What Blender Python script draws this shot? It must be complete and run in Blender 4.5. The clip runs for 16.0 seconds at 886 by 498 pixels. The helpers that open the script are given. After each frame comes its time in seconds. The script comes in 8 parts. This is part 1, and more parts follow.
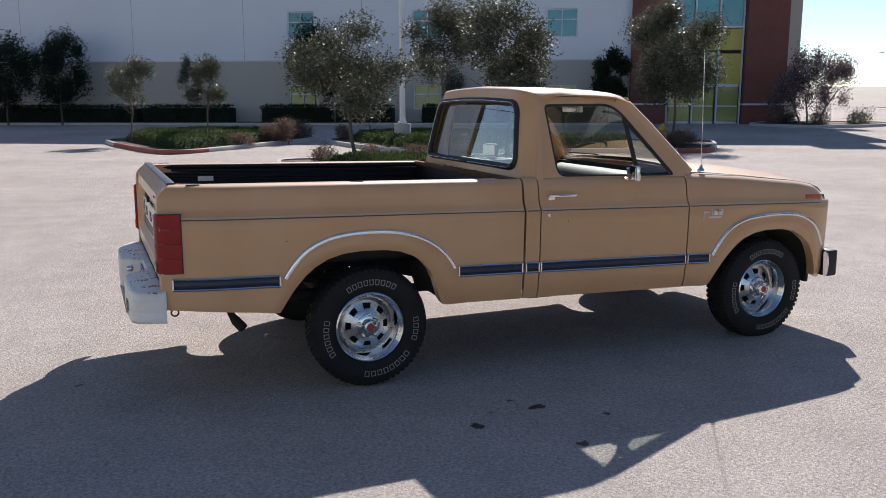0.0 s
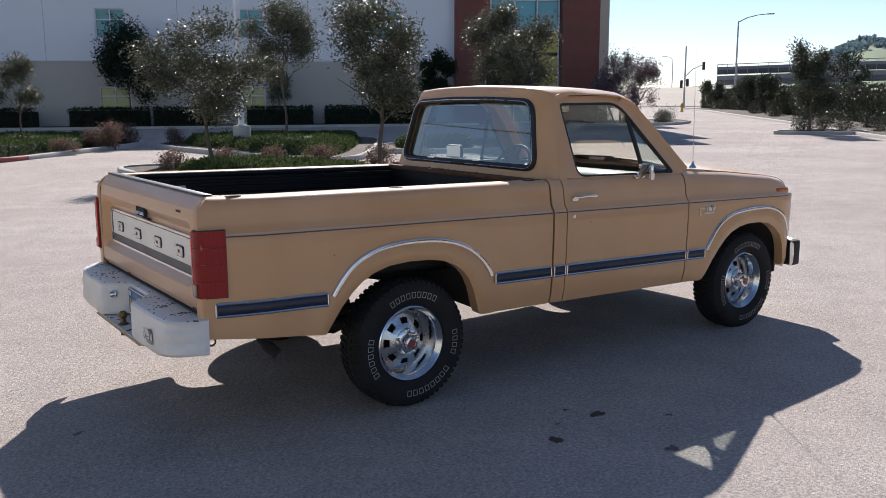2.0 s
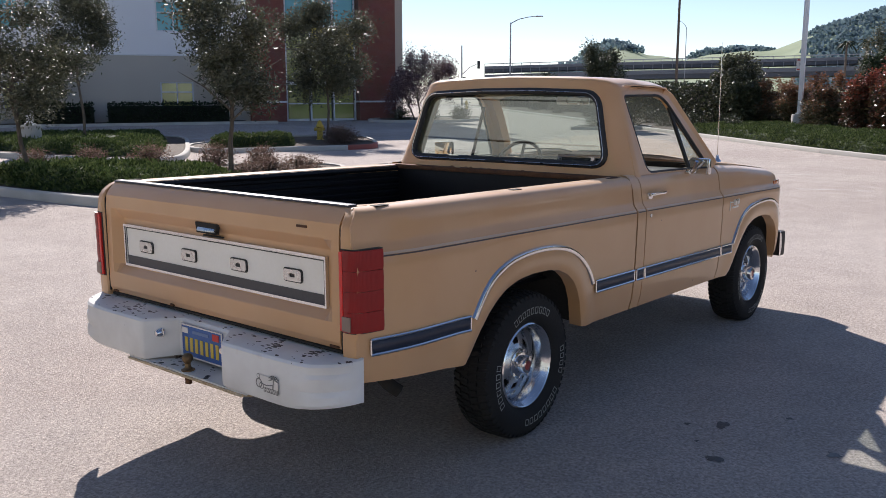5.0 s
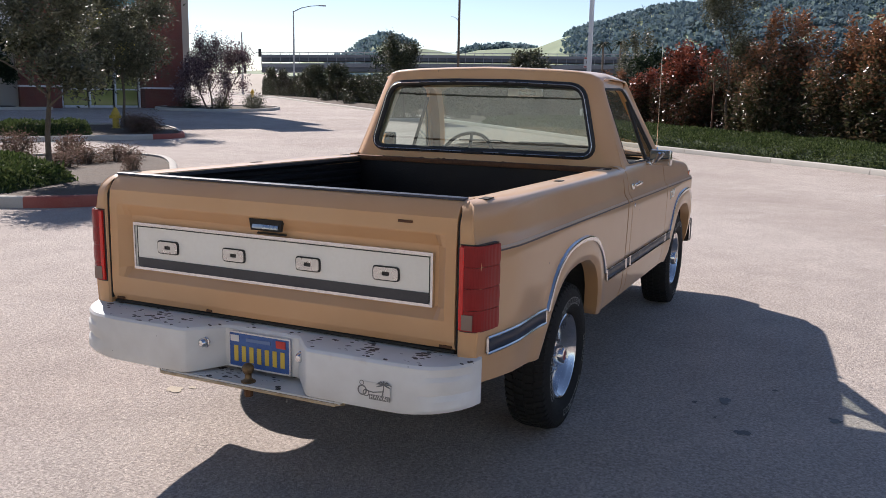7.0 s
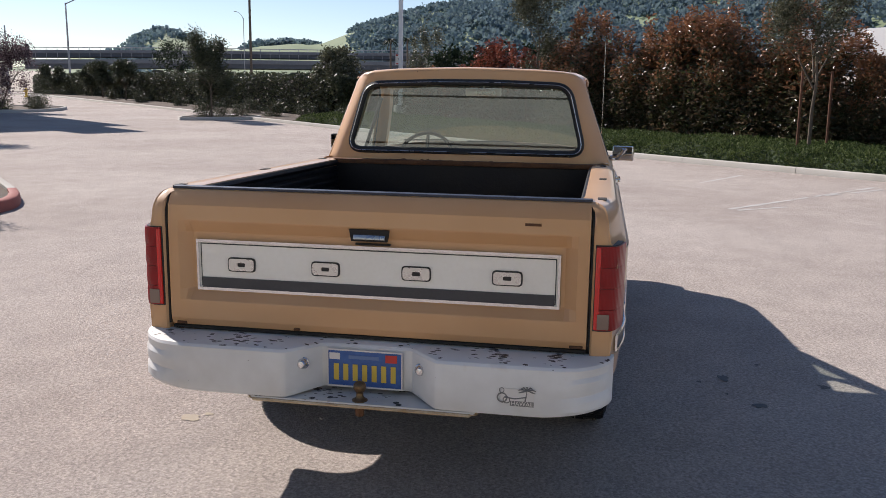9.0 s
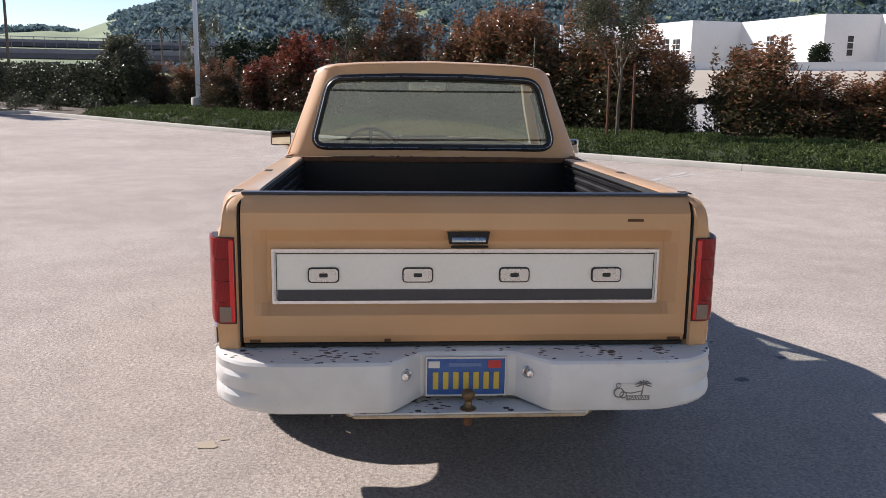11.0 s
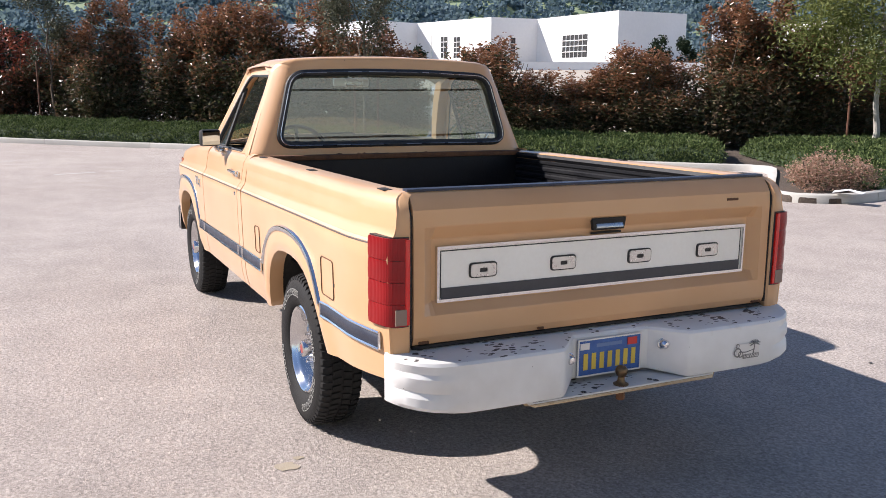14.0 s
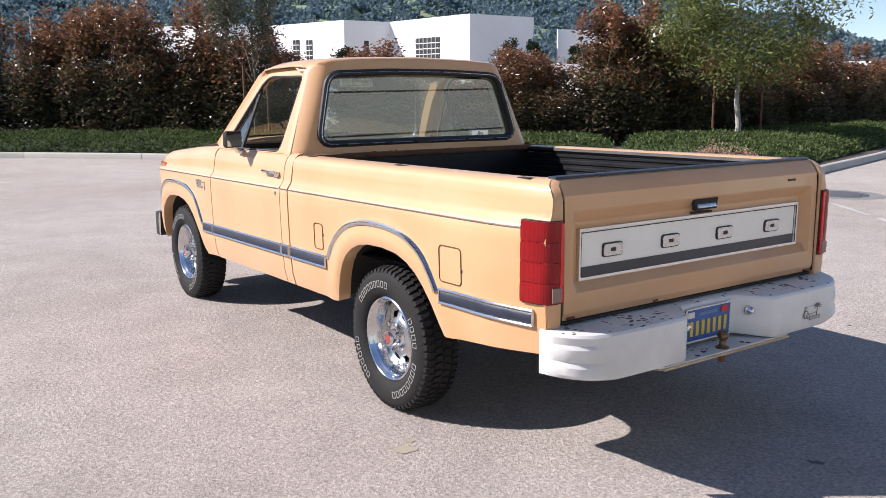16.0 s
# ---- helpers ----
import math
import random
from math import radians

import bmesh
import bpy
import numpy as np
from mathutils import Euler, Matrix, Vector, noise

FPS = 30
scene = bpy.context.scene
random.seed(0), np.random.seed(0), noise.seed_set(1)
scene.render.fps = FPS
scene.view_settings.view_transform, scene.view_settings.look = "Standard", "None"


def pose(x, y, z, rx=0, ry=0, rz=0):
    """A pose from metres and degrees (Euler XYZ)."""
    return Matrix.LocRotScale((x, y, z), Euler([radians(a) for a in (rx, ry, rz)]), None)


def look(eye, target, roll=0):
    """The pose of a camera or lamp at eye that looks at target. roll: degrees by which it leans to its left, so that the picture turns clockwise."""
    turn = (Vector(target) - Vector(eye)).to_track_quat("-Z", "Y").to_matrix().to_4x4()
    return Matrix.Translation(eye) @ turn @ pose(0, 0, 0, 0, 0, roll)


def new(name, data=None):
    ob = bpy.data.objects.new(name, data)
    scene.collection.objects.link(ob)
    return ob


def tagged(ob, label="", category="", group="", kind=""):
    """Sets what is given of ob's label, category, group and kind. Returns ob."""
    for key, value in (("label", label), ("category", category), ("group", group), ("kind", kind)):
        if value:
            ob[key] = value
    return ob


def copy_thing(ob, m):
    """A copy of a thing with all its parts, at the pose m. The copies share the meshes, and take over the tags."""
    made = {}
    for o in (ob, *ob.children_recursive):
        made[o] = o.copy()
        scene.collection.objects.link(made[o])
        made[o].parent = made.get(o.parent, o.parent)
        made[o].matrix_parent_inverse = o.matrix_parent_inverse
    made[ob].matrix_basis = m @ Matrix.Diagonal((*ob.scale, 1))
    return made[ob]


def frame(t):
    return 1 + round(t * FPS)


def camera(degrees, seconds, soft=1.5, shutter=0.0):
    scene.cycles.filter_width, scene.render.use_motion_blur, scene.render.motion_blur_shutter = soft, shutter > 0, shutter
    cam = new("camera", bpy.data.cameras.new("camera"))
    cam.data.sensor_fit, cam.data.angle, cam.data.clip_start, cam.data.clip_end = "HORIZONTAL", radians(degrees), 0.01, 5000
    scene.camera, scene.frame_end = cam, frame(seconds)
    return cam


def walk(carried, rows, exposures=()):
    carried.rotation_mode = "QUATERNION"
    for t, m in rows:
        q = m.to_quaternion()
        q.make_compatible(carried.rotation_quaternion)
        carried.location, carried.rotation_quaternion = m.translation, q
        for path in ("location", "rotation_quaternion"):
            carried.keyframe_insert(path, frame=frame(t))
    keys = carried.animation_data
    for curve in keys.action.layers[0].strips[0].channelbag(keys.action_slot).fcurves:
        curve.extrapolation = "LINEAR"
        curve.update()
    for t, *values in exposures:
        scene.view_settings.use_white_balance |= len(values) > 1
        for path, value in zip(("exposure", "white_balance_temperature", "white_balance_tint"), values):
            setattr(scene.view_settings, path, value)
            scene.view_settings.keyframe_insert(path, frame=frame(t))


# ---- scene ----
cam = camera(54.7, 16.0, soft=0.8)
PATH = [
    (0, (-1.514, -5.634, 1.693), (-0.752, -3.816, 1.351), 0.1),
    (0.5, (-1.799, -5.455, 1.695), (-0.958, -3.673, 1.352), 0.2),
    (1, (-2.034, -5.221, 1.695), (-1.112, -3.48, 1.351), -0.0),
    (1.5, (-2.283, -5.005, 1.685), (-1.262, -3.318, 1.347), -0.1),
    (2, (-2.519, -4.752, 1.681), (-1.375, -3.146, 1.342), -0.2),
    (2.5, (-2.678, -4.482, 1.682), (-1.462, -2.93, 1.348), -0.3),
    (3, (-2.837, -4.22, 1.677), (-1.572, -2.706, 1.348), -0.2),
    (3.5, (-2.992, -3.945, 1.673), (-1.659, -2.491, 1.343), -0.1),
    (6, (-3.677, -2.615, 1.639), (-2.004, -1.58, 1.279), 0.5),
    (6.5, (-3.852, -2.327, 1.651), (-2.102, -1.429, 1.287), 1.1),
    (7, (-3.949, -2.044, 1.633), (-2.159, -1.23, 1.271), 1.1),
    (7.5, (-4.041, -1.761, 1.636), (-2.195, -1.081, 1.275), 1.0),
    (8, (-4.176, -1.467, 1.652), (-2.287, -0.92, 1.288), 1.0),
    (8.5, (-4.231, -1.165, 1.641), (-2.317, -0.712, 1.277), 0.7),
    (9, (-4.289, -0.862, 1.641), (-2.355, -0.505, 1.278), 0.7),
    (9.5, (-4.357, -0.543, 1.653), (-2.402, -0.333, 1.286), 0.8),
    (12, (-4.172, 0.89, 1.639), (-2.248, 0.498, 1.261), 0.8),
    (12.5, (-4.135, 1.181, 1.638), (-2.247, 0.641, 1.26), 0.9),
    (13, (-4.054, 1.436, 1.619), (-2.196, 0.796, 1.245), 1.0),
    (13.5, (-3.945, 1.694, 1.616), (-2.119, 0.97, 1.243), 0.9),
    (14, (-3.878, 1.992, 1.608), (-2.099, 1.156, 1.237), 0.6),
    (14.5, (-3.786, 2.245, 1.594), (-2.038, 1.346, 1.225), 0.5),
    (15, (-3.683, 2.495, 1.599), (-1.983, 1.508, 1.232), 0.4),
    (15.5, (-3.63, 2.801, 1.59), (-1.975, 1.737, 1.226), -0.2),
    (16, (-3.533, 3.054, 1.577), (-1.922, 1.926, 1.214), -0.1),
]
walk(cam, [(t, look(eye, target, roll)) for t, eye, target, roll in PATH], [(0, 0.66, 6250, 14), (3.5, 0.72, 6300, 16), (6.5, 0.78, 6450, 17), (8, 0.66, 6500, 17), (9.5, 0.59, 6500, 16), (12, 0.92, 6400, 16), (14, 1.02, 6300, 16), (16, 0.92, 6150, 16)])

SUN_DIR = Vector((0.755, 1.08, 1.0)).normalized()      # from the ground to the sun
sun_elev = math.asin(SUN_DIR.z)
sun_azim = math.atan2(SUN_DIR.x, SUN_DIR.y)

# world and sun
world = bpy.data.worlds.new("sky_world")
scene.world = world
world.use_nodes = True
wn = world.node_tree.nodes
sky = wn.new("ShaderNodeTexSky")
sky.sky_type = "NISHITA"
sky.sun_disc = False
sky.sun_elevation = sun_elev
sky.sun_rotation = sun_azim
sky.air_density = 0.8
sky.dust_density = 0.1
sky.ozone_density = 1.2
wn["Background"].inputs["Strength"].default_value = 0.076
world.node_tree.links.new(sky.outputs[0], wn["Background"].inputs[0])
sun = new("sun", bpy.data.lights.new("sun", "SUN"))
sun.data.energy = 4.4
sun.data.angle = radians(0.53)
sun.data.color = (1.0, 0.94, 0.85)
sun.matrix_world = look((0, 0, 40), Vector((0, 0, 40)) - SUN_DIR)


# ---------- materials ----------
def node_mat(name):
    m = bpy.data.materials.new(name)
    m.use_nodes = True
    return m, m.node_tree.nodes, m.node_tree.links, m.node_tree.nodes["Principled BSDF"]


def surf(name, a, b, scale=6.0, fine=80.0, rough=0.6, metal=0.0, bump=0.15, coat=0.0, rvar=0.15, spec=0.5, island=0.0, objrand=0.0, dist=0.01):
    """A surface whose colour drifts between a and b at a coarse and a fine scale, with fine relief."""
    m, n, l, p = node_mat(name)
    tc = n.new("ShaderNodeTexCoord")
    n1 = n.new("ShaderNodeTexNoise"); n1.inputs["Scale"].default_value = scale; n1.inputs["Detail"].default_value = 5
    n2 = n.new("ShaderNodeTexNoise"); n2.inputs["Scale"].default_value = fine; n2.inputs["Detail"].default_value = 3
    l.new(tc.outputs["Object"], n1.inputs["Vector"]); l.new(tc.outputs["Object"], n2.inputs["Vector"])
    add = n.new("ShaderNodeMath"); add.operation = "MULTIPLY_ADD"
    l.new(n2.outputs["Fac"], add.inputs[0]); add.inputs[1].default_value = 0.5
    l.new(n1.outputs["Fac"], add.inputs[2])
    src = add.outputs[0]
    if island or objrand:
        if island:
            g = n.new("ShaderNodeNewGeometry"); ro = g.outputs["Random Per Island"]
        else:
            g = n.new("ShaderNodeObjectInfo"); ro = g.outputs["Random"]
        mm = n.new("ShaderNodeMath"); mm.operation = "MULTIPLY_ADD"
        l.new(ro, mm.inputs[0]); mm.inputs[1].default_value = (island or objrand)
        sub = n.new("ShaderNodeMath"); sub.operation = "SUBTRACT"
        l.new(src, sub.inputs[0]); sub.inputs[1].default_value = 0.5 * (island or objrand)
        l.new(sub.outputs[0], mm.inputs[2]); src = mm.outputs[0]
    r = n.new("ShaderNodeValToRGB")
    r.color_ramp.elements[0].position, r.color_ramp.elements[0].color = 0.45, (*a, 1)
    r.color_ramp.elements[1].position, r.color_ramp.elements[1].color = 1.05, (*b, 1)
    l.new(src, r.inputs[0]); l.new(r.outputs[0], p.inputs["Base Color"])
    rr = n.new("ShaderNodeMapRange"); l.new(n1.outputs["Fac"], rr.inputs[0])
    rr.inputs[3].default_value, rr.inputs[4].default_value = max(0.02, rough - rvar), min(1, rough + rvar)
    l.new(rr.outputs[0], p.inputs["Roughness"])
    p.inputs["Metallic"].default_value = metal
    p.inputs["Coat Weight"].default_value = coat
    p.inputs["Coat Roughness"].default_value = 0.12
    p.inputs["Specular IOR Level"].default_value = spec
    if bump:
        bp = n.new("ShaderNodeBump"); bp.inputs["Strength"].default_value = bump; bp.inputs["Distance"].default_value = dist
        l.new(n2.outputs["Fac"], bp.inputs["Height"]); l.new(bp.outputs[0], p.inputs["Normal"])
    return m


def leafy(name, cols, rough=0.5, trans=0.25, top=None, spec=0.12):
    """Leaves: each island takes one of the colours; light passes through a little. top: (z0, z1, colour) of young growth."""
    m, n, l, p = node_mat(name)
    g = n.new("ShaderNodeNewGeometry")
    r = n.new("ShaderNodeValToRGB")
    e = r.color_ramp.elements
    while len(e) < len(cols):
        e.new(0.5)
    for i, c in enumerate(cols):
        e[i].position, e[i].color = i / (len(cols) - 1), (*c, 1)
    l.new(g.outputs["Random Per Island"], r.inputs[0])
    col = r.outputs[0]
    if top:
        tc = n.new("ShaderNodeTexCoord"); sx = n.new("ShaderNodeSeparateXYZ"); l.new(tc.outputs["Object"], sx.inputs[0])
        nz = n.new("ShaderNodeTexNoise"); nz.inputs["Scale"].default_value = 1.6; l.new(tc.outputs["Object"], nz.inputs["Vector"])
        ad = n.new("ShaderNodeMath"); ad.operation = "MULTIPLY_ADD"; l.new(nz.outputs["Fac"], ad.inputs[0]); ad.inputs[1].default_value = 2.6
        l.new(sx.outputs[2], ad.inputs[2])
        mr = n.new("ShaderNodeMapRange"); l.new(ad.outputs[0], mr.inputs[0]); mr.inputs[1].default_value, mr.inputs[2].default_value = top[0] + 1.3, top[1] + 1.3
        mul = n.new("ShaderNodeMath"); mul.operation = "GREATER_THAN"
        r2 = n.new("ShaderNodeMath"); r2.operation = "FRACT"; r3 = n.new("ShaderNodeMath"); r3.operation = "MULTIPLY"
        l.new(g.outputs["Random Per Island"], r3.inputs[0]); r3.inputs[1].default_value = 17.3; l.new(r3.outputs[0], r2.inputs[0])
        l.new(mr.outputs[0], mul.inputs[0]); l.new(r2.outputs[0], mul.inputs[1])
        mx = n.new("ShaderNodeMix"); mx.data_type = "RGBA"; l.new(mul.outputs[0], mx.inputs[0]); l.new(col, mx.inputs[6]); mx.inputs[7].default_value = (*top[2], 1)
        col = mx.outputs[2]
    l.new(col, p.inputs["Base Color"])
    p.inputs["Roughness"].default_value = rough
    p.inputs["Specular IOR Level"].default_value = spec
    tr = n.new("ShaderNodeBsdfTranslucent"); l.new(col, tr.inputs["Color"])
    mix = n.new("ShaderNodeMixShader"); mix.inputs[0].default_value = trans
    l.new(p.outputs[0], mix.inputs[1]); l.new(tr.outputs[0], mix.inputs[2])
    l.new(mix.outputs[0], n["Material Output"].inputs["Surface"])
    return m


def plain(name, c, rough=0.5, metal=0.0, coat=0.0, spec=0.5, emit=0.0):
    m, n, l, p = node_mat(name)
    p.inputs["Base Color"].default_value = (*c, 1)
    p.inputs["Roughness"].default_value = rough
    p.inputs["Metallic"].default_value = metal
    p.inputs["Coat Weight"].default_value = coat
    p.inputs["Specular IOR Level"].default_value = spec
    return m


# ---------- mesh helpers ----------
def finish(bm, name, mats, smooth=40):
    bmesh.ops.recalc_face_normals(bm, faces=bm.faces)
    me = bpy.data.meshes.new(name)
    if smooth:
        lim = radians(smooth)
        for f in bm.faces:
            f.smooth = True
        for e in bm.edges:
            if len(e.link_faces) == 2 and e.calc_face_angle(0) > lim:
                e.smooth = False
    bm.to_mesh(me)
    bm.free()
    for m in (mats if isinstance(mats, (list, tuple)) else [mats]):
        me.materials.append(m)
    return me


def part(name, bm, mats, parent=None, label="", smooth=40):
    ob = new(name, finish(bm, name, mats, smooth))
    if parent is not None:
        ob.parent = parent
    if label:
        ob["label"] = label
    return ob


def box(bm, c, s, bevel=0.0, rot=None, mi=0, seg=2):
    g = bmesh.ops.create_cube(bm, size=1.0)
    vs = g["verts"]
    m = Matrix.Translation(c) @ (rot if rot is not None else Matrix.Identity(4)) @ Matrix.Diagonal((*s, 1))
    bmesh.ops.transform(bm, matrix=m, verts=vs)
    fs = list({f for v in vs for f in v.link_faces})
    for f in fs:
        f.material_index = mi
    if bevel:
        es = list({e for v in vs for e in v.link_edges})
        r = bmesh.ops.bevel(bm, geom=es, offset=bevel, segments=seg, affect="EDGES", profile=0.6)
        for f in r["faces"]:
            f.material_index = mi
    return bm


def loft(bm, rows, close_u=False, close_v=False, caps=False, mi=0):
    """Quads between rows of points."""
    vv = [[bm.verts.new(p) for p in r] for r in rows]
    nr, nc = len(vv), len(vv[0])
    for i in range(nr - (0 if close_u else 1)):
        for j in range(nc - (0 if close_v else 1)):
            a, b, c, d = vv[i][j], vv[i][(j + 1) % nc], vv[(i + 1) % nr][(j + 1) % nc], vv[(i + 1) % nr][j]
            try:
                bm.faces.new((a, b, c, d)).material_index = mi
            except ValueError:
                pass
    if caps:
        for r in (vv[0], vv[-1]):
            bm.faces.new(r).material_index = mi
    return vv


def prism(bm, pts, a, b, mi=0):
    """A closed outline of 3D points swept from offset a to offset b."""
    a, b = Vector(a), Vector(b)
    return loft(bm, [[Vector(p) + a for p in pts], [Vector(p) + b for p in pts]], close_v=True, caps=True, mi=mi)


def tube(bm, path, r, n=8, caps=True, mi=0):
    """A tube along points; r is one radius or one a point."""
    path = [Vector(p) for p in path]
    rows = []
    up = None
    for i, p in enumerate(path):
        d = (path[min(i + 1, len(path) - 1)] - path[max(i - 1, 0)]).normalized()
        ref = Vector((0, 0, 1)) if abs(d.z) < 0.9 else Vector((1, 0, 0))
        if up is None:
            up = d.cross(ref).normalized()
        s = (up - d * up.dot(d)).normalized()
        up = s
        w = d.cross(s)
        rr = r[i] if isinstance(r, (list, tuple)) else r
        rows.append([p + rr * (math.cos(k * 2 * math.pi / n) * s + math.sin(k * 2 * math.pi / n) * w) for k in range(n)])
    loft(bm, rows, close_v=True, caps=caps, mi=mi)


def lathe(bm, prof, n=32, axis="y", centre=(0, 0, 0), mi=0, caps=False):
    """prof: (radius, along) pairs turned round an axis."""
    rows = []
    for r, h in prof:
        row = []
        for k in range(n):
            a = 2 * math.pi * k / n
            c, s = r * math.cos(a), r * math.sin(a)
            row.append(Vector(centre) + (Vector((c, h, s)) if axis == "y" else Vector((c, s, h)) if axis == "z" else Vector((h, c, s))))
        rows.append(row)
    loft(bm, rows, close_v=True, caps=caps, mi=mi)


def B():
    return bmesh.new()


def thing(name, label, category, at=(0, 0, 0), group="", kind="", rz=0):
    ob = new(name)
    ob.matrix_world = pose(*at, 0, 0, rz)
    return tagged(ob, label, category, group, kind)


def soup(name, verts, faces, mats, parent=None, kind="", label=""):
    me = bpy.data.meshes.new(name)
    me.from_pydata(verts, [], faces)
    for m in (mats if isinstance(mats, (list, tuple)) else [mats]):
        me.materials.append(m)
    ob = new(name, me)
    if parent is not None:
        ob.parent = parent
    if label:
        ob["label"] = label
    if kind:
        ob["kind"] = kind
    return ob


def leaves(pts, size, rng, aspect=0.45, up=0.3, jit=0.5):
    """Folded leaf blades, one at each point (n x 3 array). Returns vertices and faces."""
    n = len(pts)
    d = rng.normal(size=(n, 3)); d[:, 2] = d[:, 2] * 0.7 + up
    d /= np.linalg.norm(d, axis=1)[:, None]
    q = rng.normal(size=(n, 3))
    w = np.cross(d, q); w /= np.linalg.norm(w, axis=1)[:, None]
    nn = np.cross(w, d)
    s = size * (1 + jit * (rng.random(n) - 0.5))[:, None]
    a = pts; c = pts + d * s
    mid = pts + d * s * 0.5
    b = mid + w * s * aspect * 0.5 + nn * s * 0.08
    e = mid - w * s * aspect * 0.5 + nn * s * 0.08
    v = np.stack([a, b, c, e], 1).reshape(-1, 3)
    f = np.arange(4 * n).reshape(-1, 4)
    return v, f


# ---------- colours of the place ----------


def pavement():
    """Pale worn asphalt: broad stains, pale and dark stone chips, fine relief."""
    m, n, l, p = node_mat("worn_pavement")
    tc = n.new("ShaderNodeTexCoord")
    a = n.new("ShaderNodeTexNoise"); a.inputs["Scale"].default_value = 0.22; a.inputs["Detail"].default_value = 7; a.inputs["Roughness"].default_value = 0.6
    b = n.new("ShaderNodeTexVoronoi"); b.inputs["Scale"].default_value = 90
    c = n.new("ShaderNodeTexNoise"); c.inputs["Scale"].default_value = 56; c.inputs["Detail"].default_value = 6; c.inputs["Roughness"].default_value = 0.75
    d = n.new("ShaderNodeTexNoise"); d.inputs["Scale"].default_value = 2.3; d.inputs["Detail"].default_value = 5
    for q in (a, b, c, d):
        l.new(tc.outputs["Object"], q.inputs["Vector"])
    base = n.new("ShaderNodeValToRGB")
    base.color_ramp.elements[0].position, base.color_ramp.elements[0].color = 0.34, (0.365, 0.316, 0.284, 1)
    base.color_ramp.elements[1].position, base.color_ramp.elements[1].color = 0.66, (0.450, 0.400, 0.364, 1)
    l.new(a.outputs["Fac"], base.inputs[0])
    grain = n.new("ShaderNodeMapRange"); l.new(c.outputs["Fac"], grain.inputs[0])
    grain.inputs[1].default_value, grain.inputs[2].default_value, grain.inputs[3].default_value, grain.inputs[4].default_value = 0.30, 0.70, 0.58, 1.36
    chip = n.new("ShaderNodeMapRange"); l.new(b.outputs["Color"], chip.inputs[0])
    chip.inputs[3].default_value, chip.inputs[4].default_value = 0.74, 1.25
    blot = n.new("ShaderNodeMapRange"); l.new(d.outputs["Fac"], blot.inputs[0])
    blot.inputs[1].default_value, blot.inputs[2].default_value, blot.inputs[3].default_value, blot.inputs[4].default_value = 0.35, 0.65, 0.93, 1.05
    m1 = n.new("ShaderNodeMath"); m1.operation = "MULTIPLY"; l.new(grain.outputs[0], m1.inputs[0]); l.new(chip.outputs[0], m1.inputs[1])
    m2 = n.new("ShaderNodeMath"); m2.operation = "MULTIPLY"; l.new(m1.outputs[0], m2.inputs[0]); l.new(blot.outputs[0], m2.inputs[1])
    mul = n.new("ShaderNodeVectorMath"); mul.operation = "SCALE"; l.new(base.outputs[0], mul.inputs[0]); l.new(m2.outputs[0], mul.inputs["Scale"])
    l.new(mul.outputs[0], p.inputs["Base Color"])
    p.inputs["Roughness"].default_value = 0.9
    p.inputs["Specular IOR Level"].default_value = 0.2
    bp = n.new("ShaderNodeBump"); bp.inputs["Strength"].default_value = 0.55; bp.inputs["Distance"].default_value = 0.012
    l.new(m1.outputs[0], bp.inputs["Height"]); l.new(bp.outputs[0], p.inputs["Normal"])
    return m


M_asphalt = pavement()
M_kerb = surf("kerb_concrete", (0.40, 0.38, 0.34), (0.52, 0.50, 0.46), scale=1.5, fine=60, rough=0.85, bump=0.4, dist=0.005, spec=0.25)
M_redkerb = surf("red_kerb_paint", (0.28, 0.05, 0.035), (0.36, 0.12, 0.09), scale=2.5, fine=60, rough=0.7, bump=0.4, dist=0.004)
M_soil = surf("planter_soil", (0.055, 0.040, 0.030), (0.105, 0.078, 0.058), scale=1.2, fine=40, rough=0.95, bump=0.8, dist=0.03)
M_wallW = surf("white_stucco", (0.78, 0.77, 0.79), (0.84, 0.83, 0.84), scale=0.2, fine=30, rough=0.9, bump=0.2)
M_wallT = surf("tan_stucco", (0.48, 0.43, 0.37), (0.55, 0.50, 0.43), scale=0.2, fine=30, rough=0.9, bump=0.2)
M_bark = surf("bark", (0.08, 0.06, 0.045), (0.16, 0.13, 0.10), scale=8, fine=60, rough=0.95, bump=0.8)


def gz(x, y):
    """The lot rises very slightly away from the truck."""
    d = 0.8 * x + 0.6 * y - 16
    return 0.012 * min(max(0.0, d), 60.0)


# ---------- ground ----------
def build_ground():
    ax = [-1200, -500, -200, -90, -45, -25, -12, -6, 0, 6, 12, 16, 20, 25, 30, 36, 44, 54, 66, 80, 100, 140, 200, 400, 1200]
    bm = B()
    loft(bm, [[(x, y, gz(x, y)) for y in ax] for x in ax])
    g = part("ground", bm, M_asphalt, smooth=60)
    tagged(g, "pale worn asphalt of a parking lot", "ground", kind="structure")


build_ground()

KERB = [(82, 66), (66, 49), (52, 34.5), (41, 22.8), (33.5, 15.4), (29.0, 10.6), (23.0, 4.3), (19.3, -0.5), (16.0, -3.9), (13.7, -6.2), (11.1, -8.8), (9.7, -10.3),
        (9.0, -11.1), (8.2, -10.5), (6.5, -8.7), (5.85, -8.05), (5.3, -7.92), (4.93, -8.35), (4.86, -8.95), (5.15, -10.2), (5.9, -12.8), (7.0, -16.8), (8.6, -22), (12, -32)]


